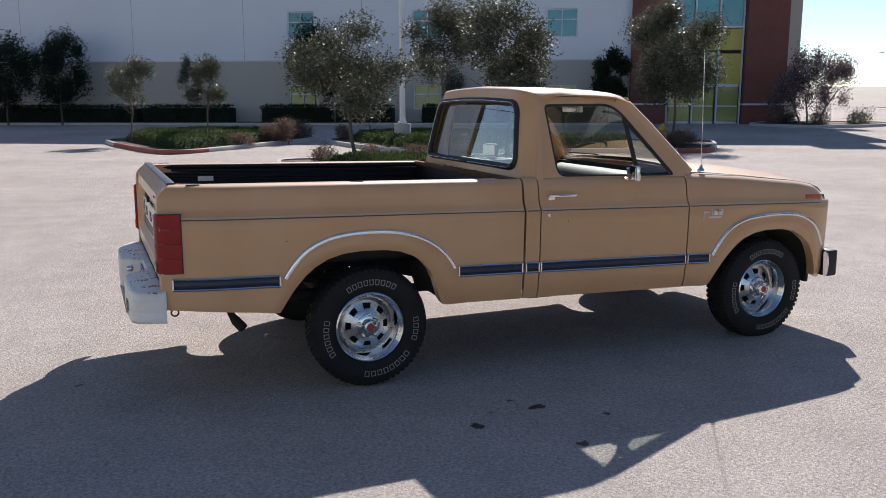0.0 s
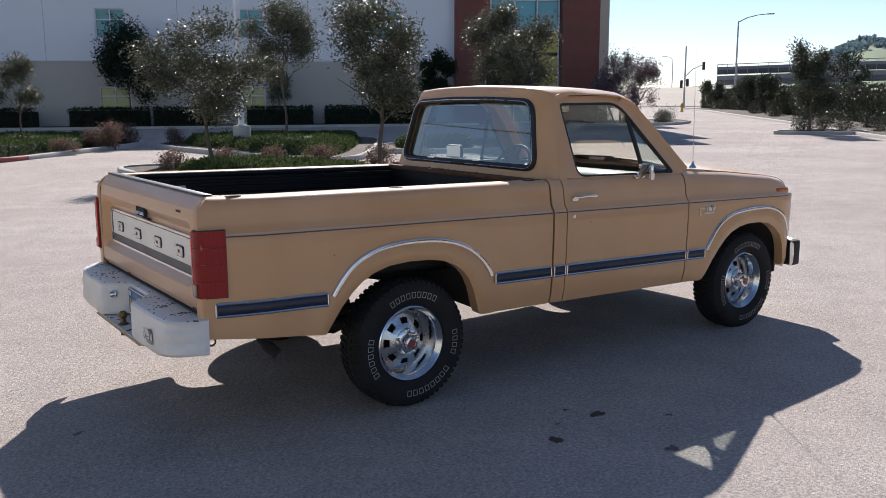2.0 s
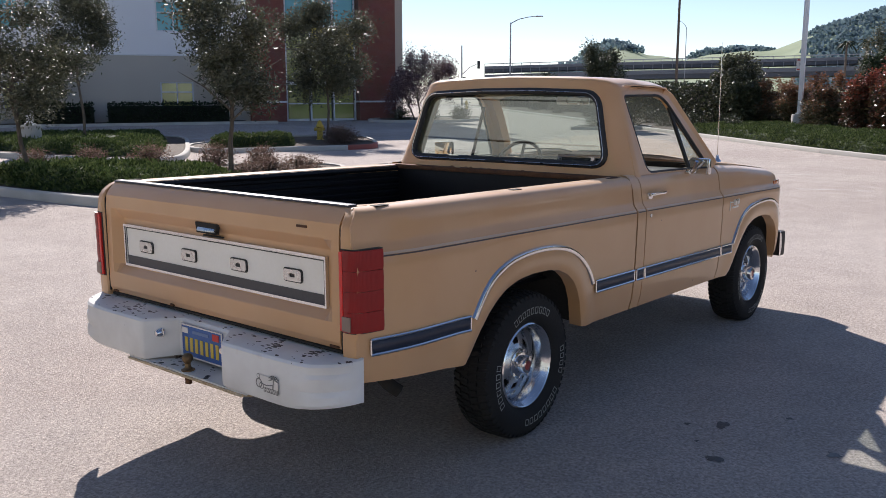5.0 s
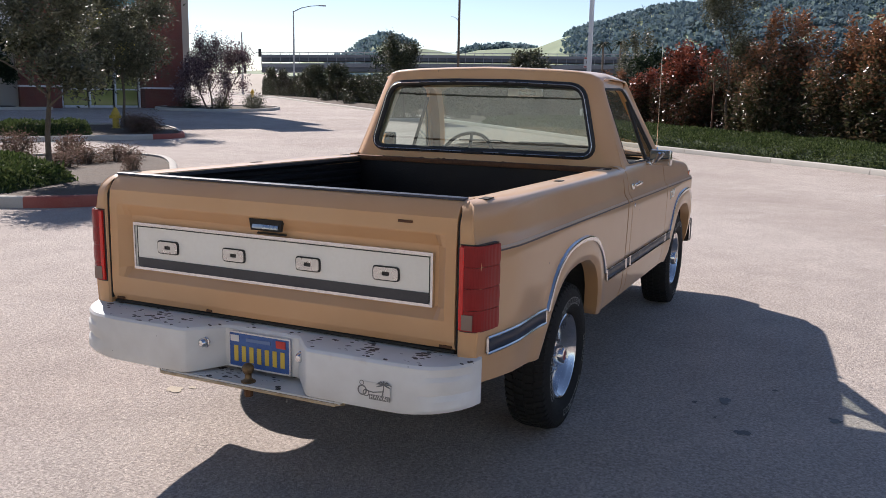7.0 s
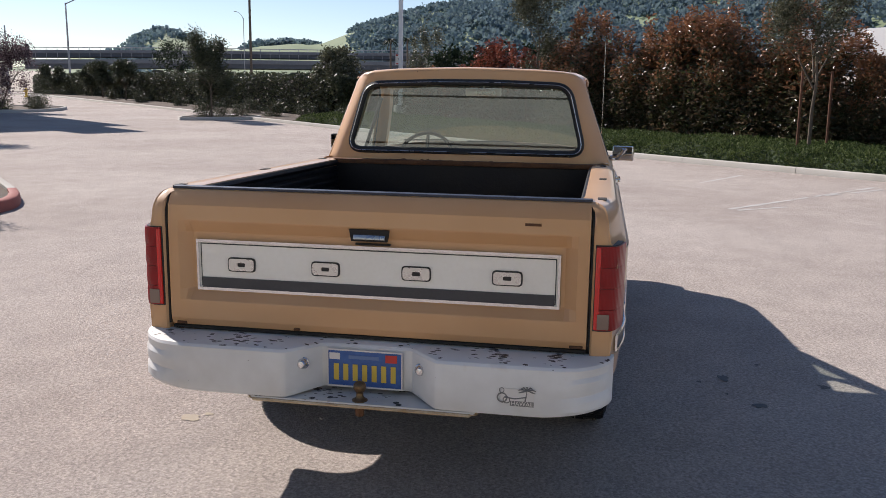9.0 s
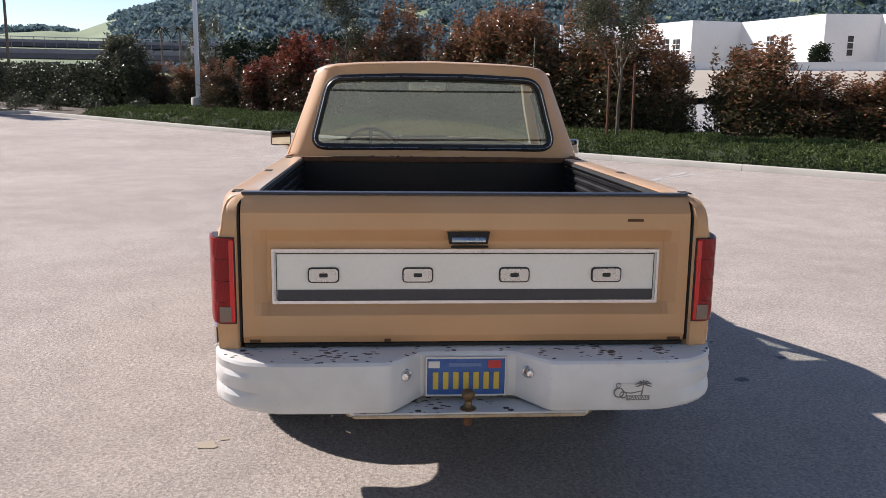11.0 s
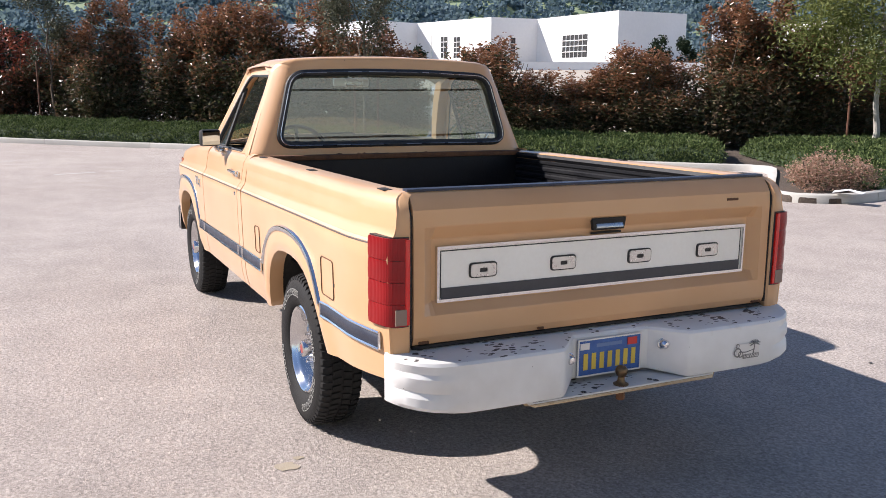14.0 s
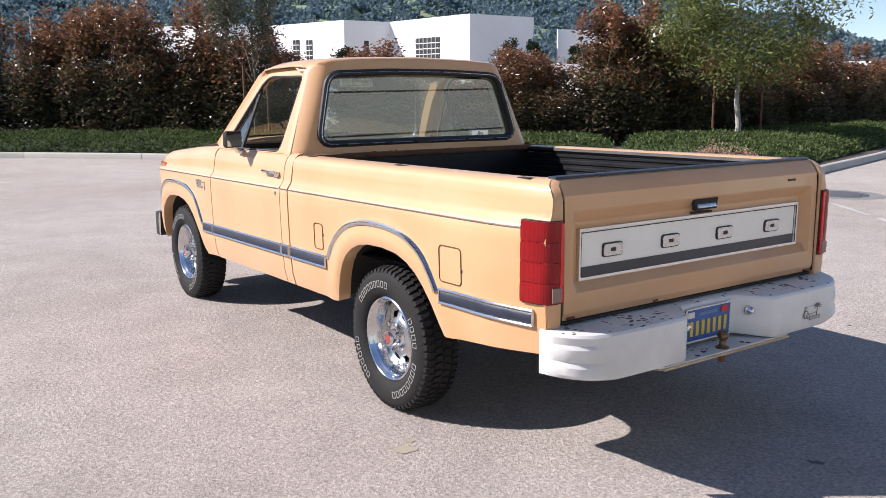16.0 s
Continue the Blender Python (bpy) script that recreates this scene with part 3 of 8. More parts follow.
for s, w in ((-1, "right"), (1, "left")):
    side_panel("bed_side", -1.17, 0.985, s, up_bed)
    side_panel("cab_corner", 1.000, 1.098, s, up_door)
    side_panel("fender", 2.246, 3.575, s, up_fender)


# dark pinstripe along the crease, below a pale band that paints the ledge's highlight
M_creaseglint = surf("crease_highlight", (0.52, 0.36, 0.23), (0.60, 0.44, 0.31), scale=9, fine=80, rough=0.4, bump=0.02)
M_pindark = surf("dark_pinstripe", (0.07, 0.05, 0.04), (0.12, 0.08, 0.06), scale=9, fine=80, rough=0.5, bump=0.02)
for s in (-1, 1):
    for a, b in ((-1.055, 0.980), (1.004, 1.094), (1.112, 2.230), (2.252, 3.44)):
        ps = None
        for z0, z1, mat, off in ((1.0445, 1.0535, M_creaseglint, 0.0022), (1.0370, 1.0425, M_pindark, 0.0020)):
            rows = []
            n = max(3, int((b - a) / 0.08))
            for i in range(n + 1):
                x = a + (b - a) * i / n
                row = []
                for z in (z0, (z0 + z1) / 2, z1):
                    y = side_y(x, 1.040) if z <= 1.040 else interp(z, [(1.040, 0.978), (1.052, 0.970), (1.058, 0.968)]) + (side_y(x, 1.040) - 0.978)
                    row.append((x, s * (y + off), z + rk(x)))
                rows.append([(row[0][0], row[0][1] - s * 0.004, row[0][2])] + row + [(row[2][0], row[2][1] - s * 0.004, row[2][2])])
            bm = B()
            loft(bm, rows)
            q = part("pinstripe" if ps is None else "pinstripe_edge", bm, mat, truck if ps is None else ps, "dark pinstripe below a painted highlight on the crease" if ps is None else "", smooth=60)
            ps = ps or q


# --- doors: skin, frame, glass, handle ---
def hw(z):
    """Half width of the greenhouse."""
    return interp(z, [(0.0, 0.93), (1.235, 0.905), (1.70, 0.735), (1.80, 0.695)])


def ray_poly(c, ang, poly):
    d = (math.cos(ang), math.sin(ang))
    best = None
    for (ax, ay), (bx, by) in zip(poly, poly[1:] + poly[:1]):
        ex, ey = bx - ax, by - ay
        den = d[0] * ey - d[1] * ex
        if abs(den) < 1e-9:
            continue
        t = ((ax - c[0]) * ey - (ay - c[1]) * ex) / den
        u = ((ax - c[0]) * d[1] - (ay - c[1]) * d[0]) / den
        if t > 0 and -1e-6 <= u <= 1 + 1e-6:
            best = t if best is None else min(best, t)
    return (c[0] + d[0] * best, c[1] + d[1] * best)


def rounded(poly, r, k=5):
    out = []
    n = len(poly)
    for i in range(n):
        p, a, b = Vector(poly[i]), Vector(poly[i - 1]), Vector(poly[(i + 1) % n])
        rr = r[i] if isinstance(r, (list, tuple)) else r
        u, v = (a - p).normalized(), (b - p).normalized()
        s, e = p + u * rr, p + v * rr
        for j in range(k + 1):
            t = j / k
            q = s * (1 - t) ** 2 + p * 2 * t * (1 - t) + e * t * t
            out.append((q.x, q.y))
    return out


def ring(bm, outer, inner, fmap, n=64, back=0.03, mi=0, outback=True, steps=2):
    """A face between two outlines with turned-in edges; fmap(u, v, depth) gives the place."""
    c = (sum(p[0] for p in inner) / len(inner), sum(p[1] for p in inner) / len(inner))
    an = {round(2 * math.pi * k / n - math.pi, 5) for k in range(n)}
    for p in list(outer) + list(inner):
        an.add(round(math.atan2(p[1] - c[1], p[0] - c[0]), 5))
    an = sorted(an)
    O_ = [ray_poly(c, a, outer) for a in an]
    I_ = [ray_poly(c, a, inner) for a in an]
    rows = []
    if outback:
        rows.append([fmap(*p, back) for p in O_])
    rows += [[fmap(o[0] + (i[0] - o[0]) * k / steps, o[1] + (i[1] - o[1]) * k / steps, 0) for o, i in zip(O_, I_)] for k in range(steps + 1)]
    rows.append([fmap(*p, back) for p in I_])
    loft(bm, rows, close_v=True, mi=mi)


def pane(bm, poly, fmap, depth, th=0.005):
    n = len(poly)
    c = (sum(p[0] for p in poly) / n, sum(p[1] for p in poly) / n)
    for d, flip in ((depth, False),):
        vc = bm.verts.new(fmap(*c, d))
        vs = [bm.verts.new(fmap(*p, d)) for p in poly]
        for i in range(n):
            bm.faces.new((vc, vs[i], vs[(i + 1) % n]))


DOOR_OUT = [(1.104, 1.238), (1.150, 1.50), (1.205, 1.744), (1.80, 1.752), (2.245, 1.30), (2.262, 1.238)]
WIN_OUT = rounded([(1.266, 1.246), (1.245, 1.690), (1.775, 1.706), (2.165, 1.246)], [0.06, 0.03, 0.10, 0.03], 6)
DROP_OUT = rounded([(1.266, 1.246), (1.245, 1.690), (1.775, 1.706), (1.845, 1.62), (1.868, 1.246)], [0.045, 0.03, 0.06, 0.03, 0.01], 5)
VENT = rounded([(1.895, 1.256), (1.862, 1.585), (2.150, 1.256)], [0.02, 0.03, 0.04], 4)


def door_map(s):
    def f(x, z, d):
        y = hw(z) - 0.004
        return (x, s * (y - d), z + rk(x))
    return f


for s in (-1, 1):
    door = side_panel("door", 1.106, 2.236, s, up_door)
    bm = B()
    ring(bm, DOOR_OUT, WIN_OUT, door_map(s), back=0.035)
    fr = part("window_frame", bm, M_tan, door, smooth=35)
    # black seal round the opening
    bm = B()
    c = [door_map(s)(x, z, 0.006) for x, z in WIN_OUT]
    tube(bm, c + c[:1], 0.009, 6)
    part("window_seal", bm, M_black, door, "black rubber seal")
    # vent window bar and vent pane; the main pane is wound down
    bm = B()
    tube(bm, [door_map(s)(1.885, 1.246, 0.02), door_map(s)(1.850, 1.63, 0.02)], 0.013, 6)
    part("vent_bar", bm, M_black, door, "black division bar")
    bm = B()
    pane(bm, VENT, door_map(s), 0.018)
    part("vent_pane", bm, M_glass, door, "clear vent glass", smooth=0)
    bm = B()
    vt = [door_map(s)(x, z, 0.016) for x, z in VENT]
    tube(bm, vt + vt[:1], 0.007, 6)
    part("vent_seal", bm, M_black, door, "black vent seal")
    # handle: chrome pull with a recess plate and a lock
    hx, hz = 1.155, 1.118
    bm = B()
    yo = 0.946
    box(bm, (hx + 0.03, s * (yo + 0.006), hz + rk(hx)), (0.05, 0.02, 0.034), 0.006)
    box(bm, (hx + 0.105, s * (yo + 0.024), hz + 0.010 + rk(hx)), (0.20, 0.016, 0.017), 0.006)
    box(bm, (hx + 0.195, s * (yo + 0.010), hz + 0.008 + rk(hx)), (0.022, 0.026, 0.02), 0.006)
    part("door_handle", bm, M_chrome, door, "chrome pull handle")
    bm = B()
    lathe(bm, [(0.001, s * 0.982), (0.011, s * 0.982), (0.013, s * 0.972)], 14, "y", (1.158, 0, 0.985))
    part("lock", bm, M_chrome, door, "chrome key lock")
    # mirror
    mx_, mz_ = 1.735, 1.235
    bm = B()
    tube(bm, [(1.79, s * 0.915, 1.195), (1.77, s * 0.955, 1.20), (1.735, s * 0.985, 1.235), (1.72, s * 1.0, 1.265)], [0.02, 0.016, 0.012, 0.012], 8)
    box(bm, (1.785, s * 0.93, 1.192), (0.10, 0.035, 0.02), 0.008)
    part("mirror_arm", bm, M_chrome, door, "chrome mirror arm")
    bm = B()
    mc = (1.715, 1.010, 1.278) if s > 0 else (1.775, 1.0, 1.232)
    box(bm, (mc[0], s * mc[1], mc[2]), (0.040, 0.142, 0.105) if s > 0 else (0.030, 0.150, 0.100), 0.018 if s > 0 else 0.012, rot=pose(0, 0, 0, 0, 0, 25 if s > 0 else -16))
    mh = part("mirror_housing", bm, M_black if s > 0 else M_chrome, door, "black square wing mirror" if s > 0 else "chrome wing mirror")
    bm = B()
    box(bm, (mc[0] - (0.0225 if s > 0 else 0.0175), s * (mc[1] - 0.004), mc[2]), (0.004, 0.128, 0.088), 0, rot=pose(0, 0, 0, 0, 0, 25 if s > 0 else -16))
    part("mirror_glass", bm, M_mirror, door, "silvered mirror glass")


# --- cab back, roof, posts ---
def rear_x(z):
    return 1.012 + max(0.0, z - 1.2) * 0.165


def rear_map(y, z, d):
    h = hw(z) + 0.004
    x = rear_x(z)
    q = max(0.0, (abs(y) - (h - 0.11)) / 0.11)
    x += 0.085 * q * q
    x += 0.02 * (y / 0.9) ** 2
    return (x + d, y, z + rk(x))


BACK_OUT = [(-0.93, 0.62), (-0.93, 1.10), (-0.909, 1.235)] + [(-hw(z) - 0.004, z) for z in (1.40, 1.55, 1.66, 1.69)] + [(-0.738, 1.712), (-0.722, 1.738), (-0.69, 1.760), (-0.62, 1.773), (-0.40, 1.786), (0.0, 1.795)]
BACK_OUT = BACK_OUT + [(-y, z) for y, z in BACK_OUT[-2::-1]]
RW = rounded([(-0.745, 1.290), (-0.640, 1.702), (-0.2, 1.718), (0.2, 1.718), (0.640, 1.702), (0.745, 1.290)], [0.09, 0.085, 0.05, 0.05, 0.085, 0.09], 6)
bm = B()
ring(bm, BACK_OUT, RW, rear_map, n=96, back=0.03, steps=10)
cab = part("cab_back", bm, M_tan, truck, smooth=45)


def scaled(poly, d):
    c = (sum(p[0] for p in poly) / len(poly), sum(p[1] for p in poly) / len(poly))
    out = []
    n = len(poly)
    for i, p in enumerate(poly):
        t = (Vector(poly[(i + 1) % n]) - Vector(poly[i - 1])).normalized()
        out.append((p[0] - t.y * d, p[1] + t.x * d))
    return out


bm = B()
gk = [Vector(rear_map(y, z, -0.004)) for y, z in RW]
tube(bm, gk + gk[:1], 0.021, 8)
part("window_gasket", bm, M_black, truck, "black rubber window gasket")
bm = B()
gk = [Vector(rear_map(y, z, -0.026)) for y, z in scaled(RW, 0.002)]
tube(bm, gk + gk[:1], 0.0024, 5)
part("locking_strip", bm, M_alu, truck, "bright locking strip in the gasket")
bm = B()
pane(bm, RW, lambda y, z, d: (rear_x(z) + 0.030, y, z + rk(1.03)), 0)
part("rear_window", bm, M_dusty, truck, "clear rear window glass", smooth=0)
bm = B()
box(bm, (1.003, 0.02, 1.262), (0.012, 0.11, 0.014), 0.003)
part("gasket_joint", bm, M_black, truck)

rr_ = random.Random(5)
for k in range(16):
    y = rr_.uniform(-0.5, 0.42); w = rr_.uniform(0.012, 0.05)
    bm = B()
    o = [(w * 0.5 * math.cos(a) * rr_.uniform(0.7, 1.1), 0.007 * math.sin(a) * rr_.uniform(0.6, 1.4)) for a in [2 * math.pi * i / 9 for i in range(9)]]
    z0 = 1.222 + rr_.uniform(-0.010, 0.012)
    prism(bm, [(rear_map(y + u, z0 + v, -0.0015)[0], y + u, z0 + v + rk(1.03)) for u, v in o], (0, 0, 0), (0.003, 0, 0))
    part("rust_spot", bm, M_rust, cab, "rust bubble below the rear window")

# roof skin with rolled edges and drip rails
ROOF_Y = (-0.738, -0.730, -0.71, -0.67, -0.60, -0.45, -0.25, 0, 0.25, 0.45, 0.60, 0.67, 0.71, 0.730, 0.738)
rows = []
for dx, dz in ((0.0, 0.0), (0.004, 0.008), (0.016, 0.015), (0.042, 0.019), (0.090, 0.021)):
    row = []
    for y in ROOF_Y:
        z = interp(abs(y), [(0, 1.795), (0.40, 1.786), (0.62, 1.773), (0.69, 1.760), (0.722, 1.738), (0.738, 1.712)])
        e = Vector(rear_map(y, z, 0.0))
        k = 1 - 0.6 * (abs(y) / 0.738) ** 8
        row.append((e.x + dx, e.y, e.z + dz * k))
    rows.append(row)
for x, dz, dw in [(1.36, 0.016, 0), (1.50, 0.017, 0), (1.68, 0.012, 0), (1.80, 0.002, 0.005), (1.87, -0.012, 0.012), (1.905, -0.03, 0.02)]:
    row = []
    for y in ROOF_Y:
        a = abs(y) / 0.738
        z = 1.803 - 0.028 * a ** 2 - (0.030 * max(0, (a - 0.86) / 0.14) ** 2)
        row.append((x + 0.03 * (1 - a * a) * (1 if x > 1.7 else 0), math.copysign(max(0, abs(y) - dw), y), z + dz + rk(x)))
    rows.append(row)
bm = B()
loft(bm, rows)
roof = part("roof", bm, M_tan, truck, smooth=50)
bm = B()
rows = [[(max(p[0], 1.17 + 0.001 * i), p[1] * 0.90, p[2] - 0.045) for p in r] for i, r in enumerate(rows)]
loft(bm, rows)
part("headliner", bm, M_headliner, truck, "pale headliner")
for s in (-1, 1):
    bm = B()
    tube(bm, [(x, s * 0.738, z + rk(x)) for x, z in ((1.215, 1.742), (1.24, 1.750), (1.40, 1.757), (1.65, 1.757), (1.78, 1.750), (1.86, 1.722))], [0.003, 0.006, 0.006, 0.006, 0.006, 0.003], 6)
    part("drip_rail", bm, M_tan, truck)
    # windscreen post
    bm = B()
    pts = [(1.80, 0.720, 1.734), (1.90, 0.722, 1.704), (2.05, 0.766, 1.558), (2.20, 0.822, 1.395), (2.315, 0.872, 1.262)]
    rows = []
    for x, y, z in pts:
        z += rk(x)
        rows.append([(x - 0.03, s * (y + 0.006), z - 0.03), (x + 0.012, s * (y + 0.010), z + 0.014), (x + 0.03, s * (y - 0.02), z + 0.022), (x + 0.02, s * (y - 0.055), z + 0.012), (x - 0.04, s * (y - 0.045), z - 0.03)])
    loft(bm, rows, close_v=True, caps=True)
    part("windscreen_post", bm, M_tan, truck)
    # inner trim of the door opening, seen through the glass
bm = B()
top = [(1.905 + 0.03 * (1 - (y / 0.69) ** 2), y, 1.702) for y in [-0.69 + 1.38 * k / 12 for k in range(13)]]
bot = [(2.335 + 0.14 * (1 - (y / 0.84) ** 2), y, 1.222) for y in [-0.84 + 1.68 * k / 12 for k in range(13)]]
loft(bm, [[tuple(Vector(a).lerp(Vector(b), t) + Vector((0.02 * math.sin(math.pi * t), 0, 0.02 * math.sin(math.pi * t)))) for a, b in zip(top, bot)] for t in (0, 0.25, 0.5, 0.75, 1)])
part("windscreen", bm, M_glass, truck, "clear windscreen glass")
bm = B()
tube(bm, top, 0.016, 6)
part("windscreen_header", bm, M_tan, truck)

# hood and cowl
rows = []
for x, e in [(2.30, 1.262), (2.36, 1.262), (2.50, 1.256), (2.74, 1.238), (3.00, 1.216), (3.27, 1.192), (3.42, 1.168), (3.50, 1.140), (3.545, 1.10)]:
    row = []
    for y in (-0.862, -0.84, -0.80, -0.70, -0.50, -0.25, 0, 0.25, 0.50, 0.70, 0.80, 0.84, 0.862):
        a = abs(y) / 0.862
        z = e + 0.038 * (1 - a ** 2.5) + (0.010 if a < 0.72 else 0.0)
        row.append((x + 0.05 * (1 - a * a) * (1 if x > 3.4 else 0.6), y, z + rk(x)))
    rows.append(row)
bm = B()
loft(bm, rows)
part("hood", bm, M_tan, truck, smooth=25)
bm = B()
rows = []
for x, z in [(2.24, 1.235), (2.30, 1.255), (2.345, 1.252)]:
    rows.append([(x + 0.10 * (1 - (y / 0.87) ** 2), y, z + 0.02 * (1 - (y / 0.87) ** 2) + rk(x)) for y in [-0.87 + 1.74 * k / 10 for k in range(11)]])
loft(bm, rows)
part("cowl", bm, M_tan, truck)
for s in (-1, 1):
    bm = B()
    tube(bm, [(2.40, s * 0.25 + 0.05, 1.245), (2.33, s * 0.25 + 0.10, 1.265), (2.28, s * 0.25 + 0.42, 1.262)], 0.006, 6)
    part("wiper", bm, M_black, truck, "black wiper arm")
# nose: grille shell with bars and lamps
bm = B()
rows = []
for z, x in ((0.58, 3.50), (0.70, 3.55), (0.90, 3.565), (1.04, 3.56), (1.09, 3.54)):
    rows.append([(x + 0.03 * (1 - (y / 0.88) ** 2), y, z + rk(x)) for y in [-0.885 + 1.77 * k / 10 for k in range(11)]])
loft(bm, rows)
nose = part("grille", bm, M_alu, truck, "bright grille panel")
for s in (-1, 1):
    bm = B()
    box(bm, (3.585, s * 0.66, 0.86), (0.03, 0.24, 0.17), 0.012)
    part("headlight", bm, M_lensw, nose, "rectangular headlight")
    bm = B()
    box(bm, (3.375, s * 0.943, 1.005), (0.155, 0.012, 0.038), 0.004, rot=pose(0, 0, 0, 0, 1.2, -s * 5))
    part("side_marker", bm, M_amber, truck, "amber side marker lamp")

# front bumper: chrome blade that wraps the corners, black end caps
bm = B()
rows = []
for y in (-0.96, -0.955, -0.93, -0.88, -0.6, -0.3, 0, 0.3, 0.6, 0.88, 0.93, 0.955, 0.96):
    a = abs(y)
    x = 3.70 - 0.015 * (a / 0.9) ** 2 - (0.13 * max(0, (a - 0.86) / 0.10) ** 2)
    rows.append([(x - 0.03, y, 0.60), (x, y, 0.575), (x + 0.012, y, 0.50), (x, y, 0.42), (x - 0.03, y, 0.40), (x - 0.04, y, 0.41), (x - 0.05, y, 0.59)])
loft(bm, rows, close_v=True, caps=True)
fb = part("front_bumper", bm, M_chrome, truck, "chrome front bumper")
for s in (-1, 1):
    bm = B()
    box(bm, (3.60, s * 0.905, 0.50), (0.10, 0.11, 0.20), 0.02)
    part("bumper_cap", bm, M_black, fb, "black rubber end cap")

# mouldings with bright edges, and wheel-arch trims
MZ = (0.654, 0.714)


def moulding(a, b, s):
    n = max(2, int((b - a) / 0.08))
    rows, hi, lo = [], [], []
    for i in range(n + 1):
        x = a + (b - a) * i / n
        y0 = side_y(x, 0.684)
        zz = rk(x) - 0.004 * (x - 0.5)
        rows.append([(x, s * (y0 - 0.004), MZ[0] + zz), (x, s * (y0 + 0.007), MZ[0] + 0.006 + zz), (x, s * (y0 + 0.010), 0.684 + zz), (x, s * (y0 + 0.007), MZ[1] - 0.006 + zz), (x, s * (y0 - 0.004), MZ[1] + zz)])
        hi.append((x, s * (y0 + 0.008), MZ[1] + zz)); lo.append((x, s * (y0 + 0.008), MZ[0] + zz))
    bm = B()
    loft(bm, rows, caps=False)
    mo = part("side_moulding", bm, M_navy, truck, "dark blue side moulding with bright edges", smooth=60)
    for l_ in (hi, lo):
        bm = B()
        tube(bm, l_, 0.0065, 6)
        part("bright_edge", bm, M_chrome, mo)
    for q in (0, -1):
        bm = B()
        tube(bm, [lo[q], hi[q]], 0.0055, 6)
        part("bright_end", bm, M_chrome, mo)


for s in (-1, 1):
    moulding(-1.115, -0.545, s)
    moulding(0.545, 0.978, s)
    moulding(1.004, 1.096, s)
    moulding(1.112, 2.230, s)
    moulding(2.252, 2.435, s)
    for A in (LIP_R, LIP_F):
        bm = B()
        P = smooth_line(A, 4)
        rows = []
        for i, (x, z) in enumerate(P):
            a, b = Vector(P[max(i - 1, 0)]), Vector(P[min(i + 1, len(P) - 1)])
            t = (b - a).normalized(); nn = Vector((-t.y, t.x))
            row = []
            for o, h in ((-0.017, -0.003), (-0.012, 0.009), (0.0, 0.012), (0.010, 0.008), (0.015, -0.003)):
                xx, zz = x + nn.x * o, z + nn.y * o
                row.append((xx, s * (side_y(x, z) + h), zz + rk(xx)))
            rows.append(row)
        loft(bm, rows, caps=True)
        part("arch_trim", bm, M_chrome, truck, "chrome wheel-arch trim")


# --- load bed ---
def ribbed_wall(a, b, y, z0, z1, s, pitch=0.042):
    """Plastic liner wall with long ribs."""
    rows = []
    z = z0
    while z < z1:
        for dz, dy in ((0.0, 0.0), (0.007, 0.009), (0.022, 0.009), (0.029, 0.0)):
            if z + dz <= z1:
                rows.append([(x, s * (y - dy - 0.03 * (z1 - z - dz)), z + dz + rk(x)) for x in (a, (a + b) / 2, b)])
        z += pitch
    bm = B()
    loft(bm, rows)
    return bm


for s in (-1, 1):
    part("bed_liner_side", ribbed_wall(-1.06, 0.95, 0.80, 0.74, 1.19, s), M_liner, truck, "black ribbed plastic bed liner", smooth=20)
    bm = B()
    tube(bm, [(x, s * 0.800, rail_top(x) - 0.024 + rk(x)) for x in (-1.06, -0.5, 0, 0.5, 0.97)], 0.018, 6)
    part("liner_lip", bm, M_liner, truck)
    bm = B()
    box(bm, (0.0, s * 0.66, 0.83), (0.98, 0.26, 0.20), 0.05)
    part("wheel_housing", bm, M_liner, truck)
    # Thin dark plates on the rail, the pockets' shade put into colour
    for x in (-0.98, -0.06, 0.88):
        bm = B()
        box(bm, (x, s * 0.868, rail_top(x) + 0.0015 + rk(x)), (0.070, 0.034, 0.003), 0)
        part("stake_pocket", bm, M_under, truck, "dark plate painting the shade of a stake pocket opening")
bm = B()
rows = []
y = -0.80
while y < 0.80:
    for dy, dz in ((0, 0), (0.012, 0.012), (0.055, 0.012), (0.067, 0)):
        rows.append([(x, y + dy, 0.735 + dz + rk(x)) for x in (-1.09, -0.3, 0.4, 0.97)])
    y += 0.10
loft(bm, rows)
part("bed_floor", bm, M_liner, truck, "black ribbed bed floor", smooth=20)
bm = B()
box(bm, (0.965, 0, 0.965), (0.03, 1.62, 0.44), 0.006)
part("bed_front_wall", bm, M_liner, truck)
bm = B()
box(bm, (0.962, 0, 1.200), (0.05, 1.74, 0.03), 0.008)
part("bed_front_rail", bm, M_rust, truck, "rusty tan front rail of the load bed")
bm = B()
box(bm, (-0.70, 0.781, 1.13), (0.11, 0.002, 0.035))
part("liner_label", bm, M_stickw, truck, "pale label on the liner")

# --- tailgate ---
gate = thing("tailgate", "", "")
gate.parent = truck
GP = [(0.668, -1.135, 0), (0.672, -1.158, 0), (0.70, -1.170, 0), (0.772, -1.173, 0), (0.778, -1.171, 0), (0.820, -1.128, 1), (0.826, -1.126, 1), (1.00, -1.125, 1), (1.046, -1.125, 1), (1.052, -1.127, 1), (1.098, -1.164, 0), (1.104, -1.166, 0),
      (1.160, -1.160, 0), (1.186, -1.144, 0), (1.206, -1.126, 0), (1.216, -1.116, 0), (1.221, -1.104, 0), (1.221, -1.070, 0), (1.16, -1.060, 0)]
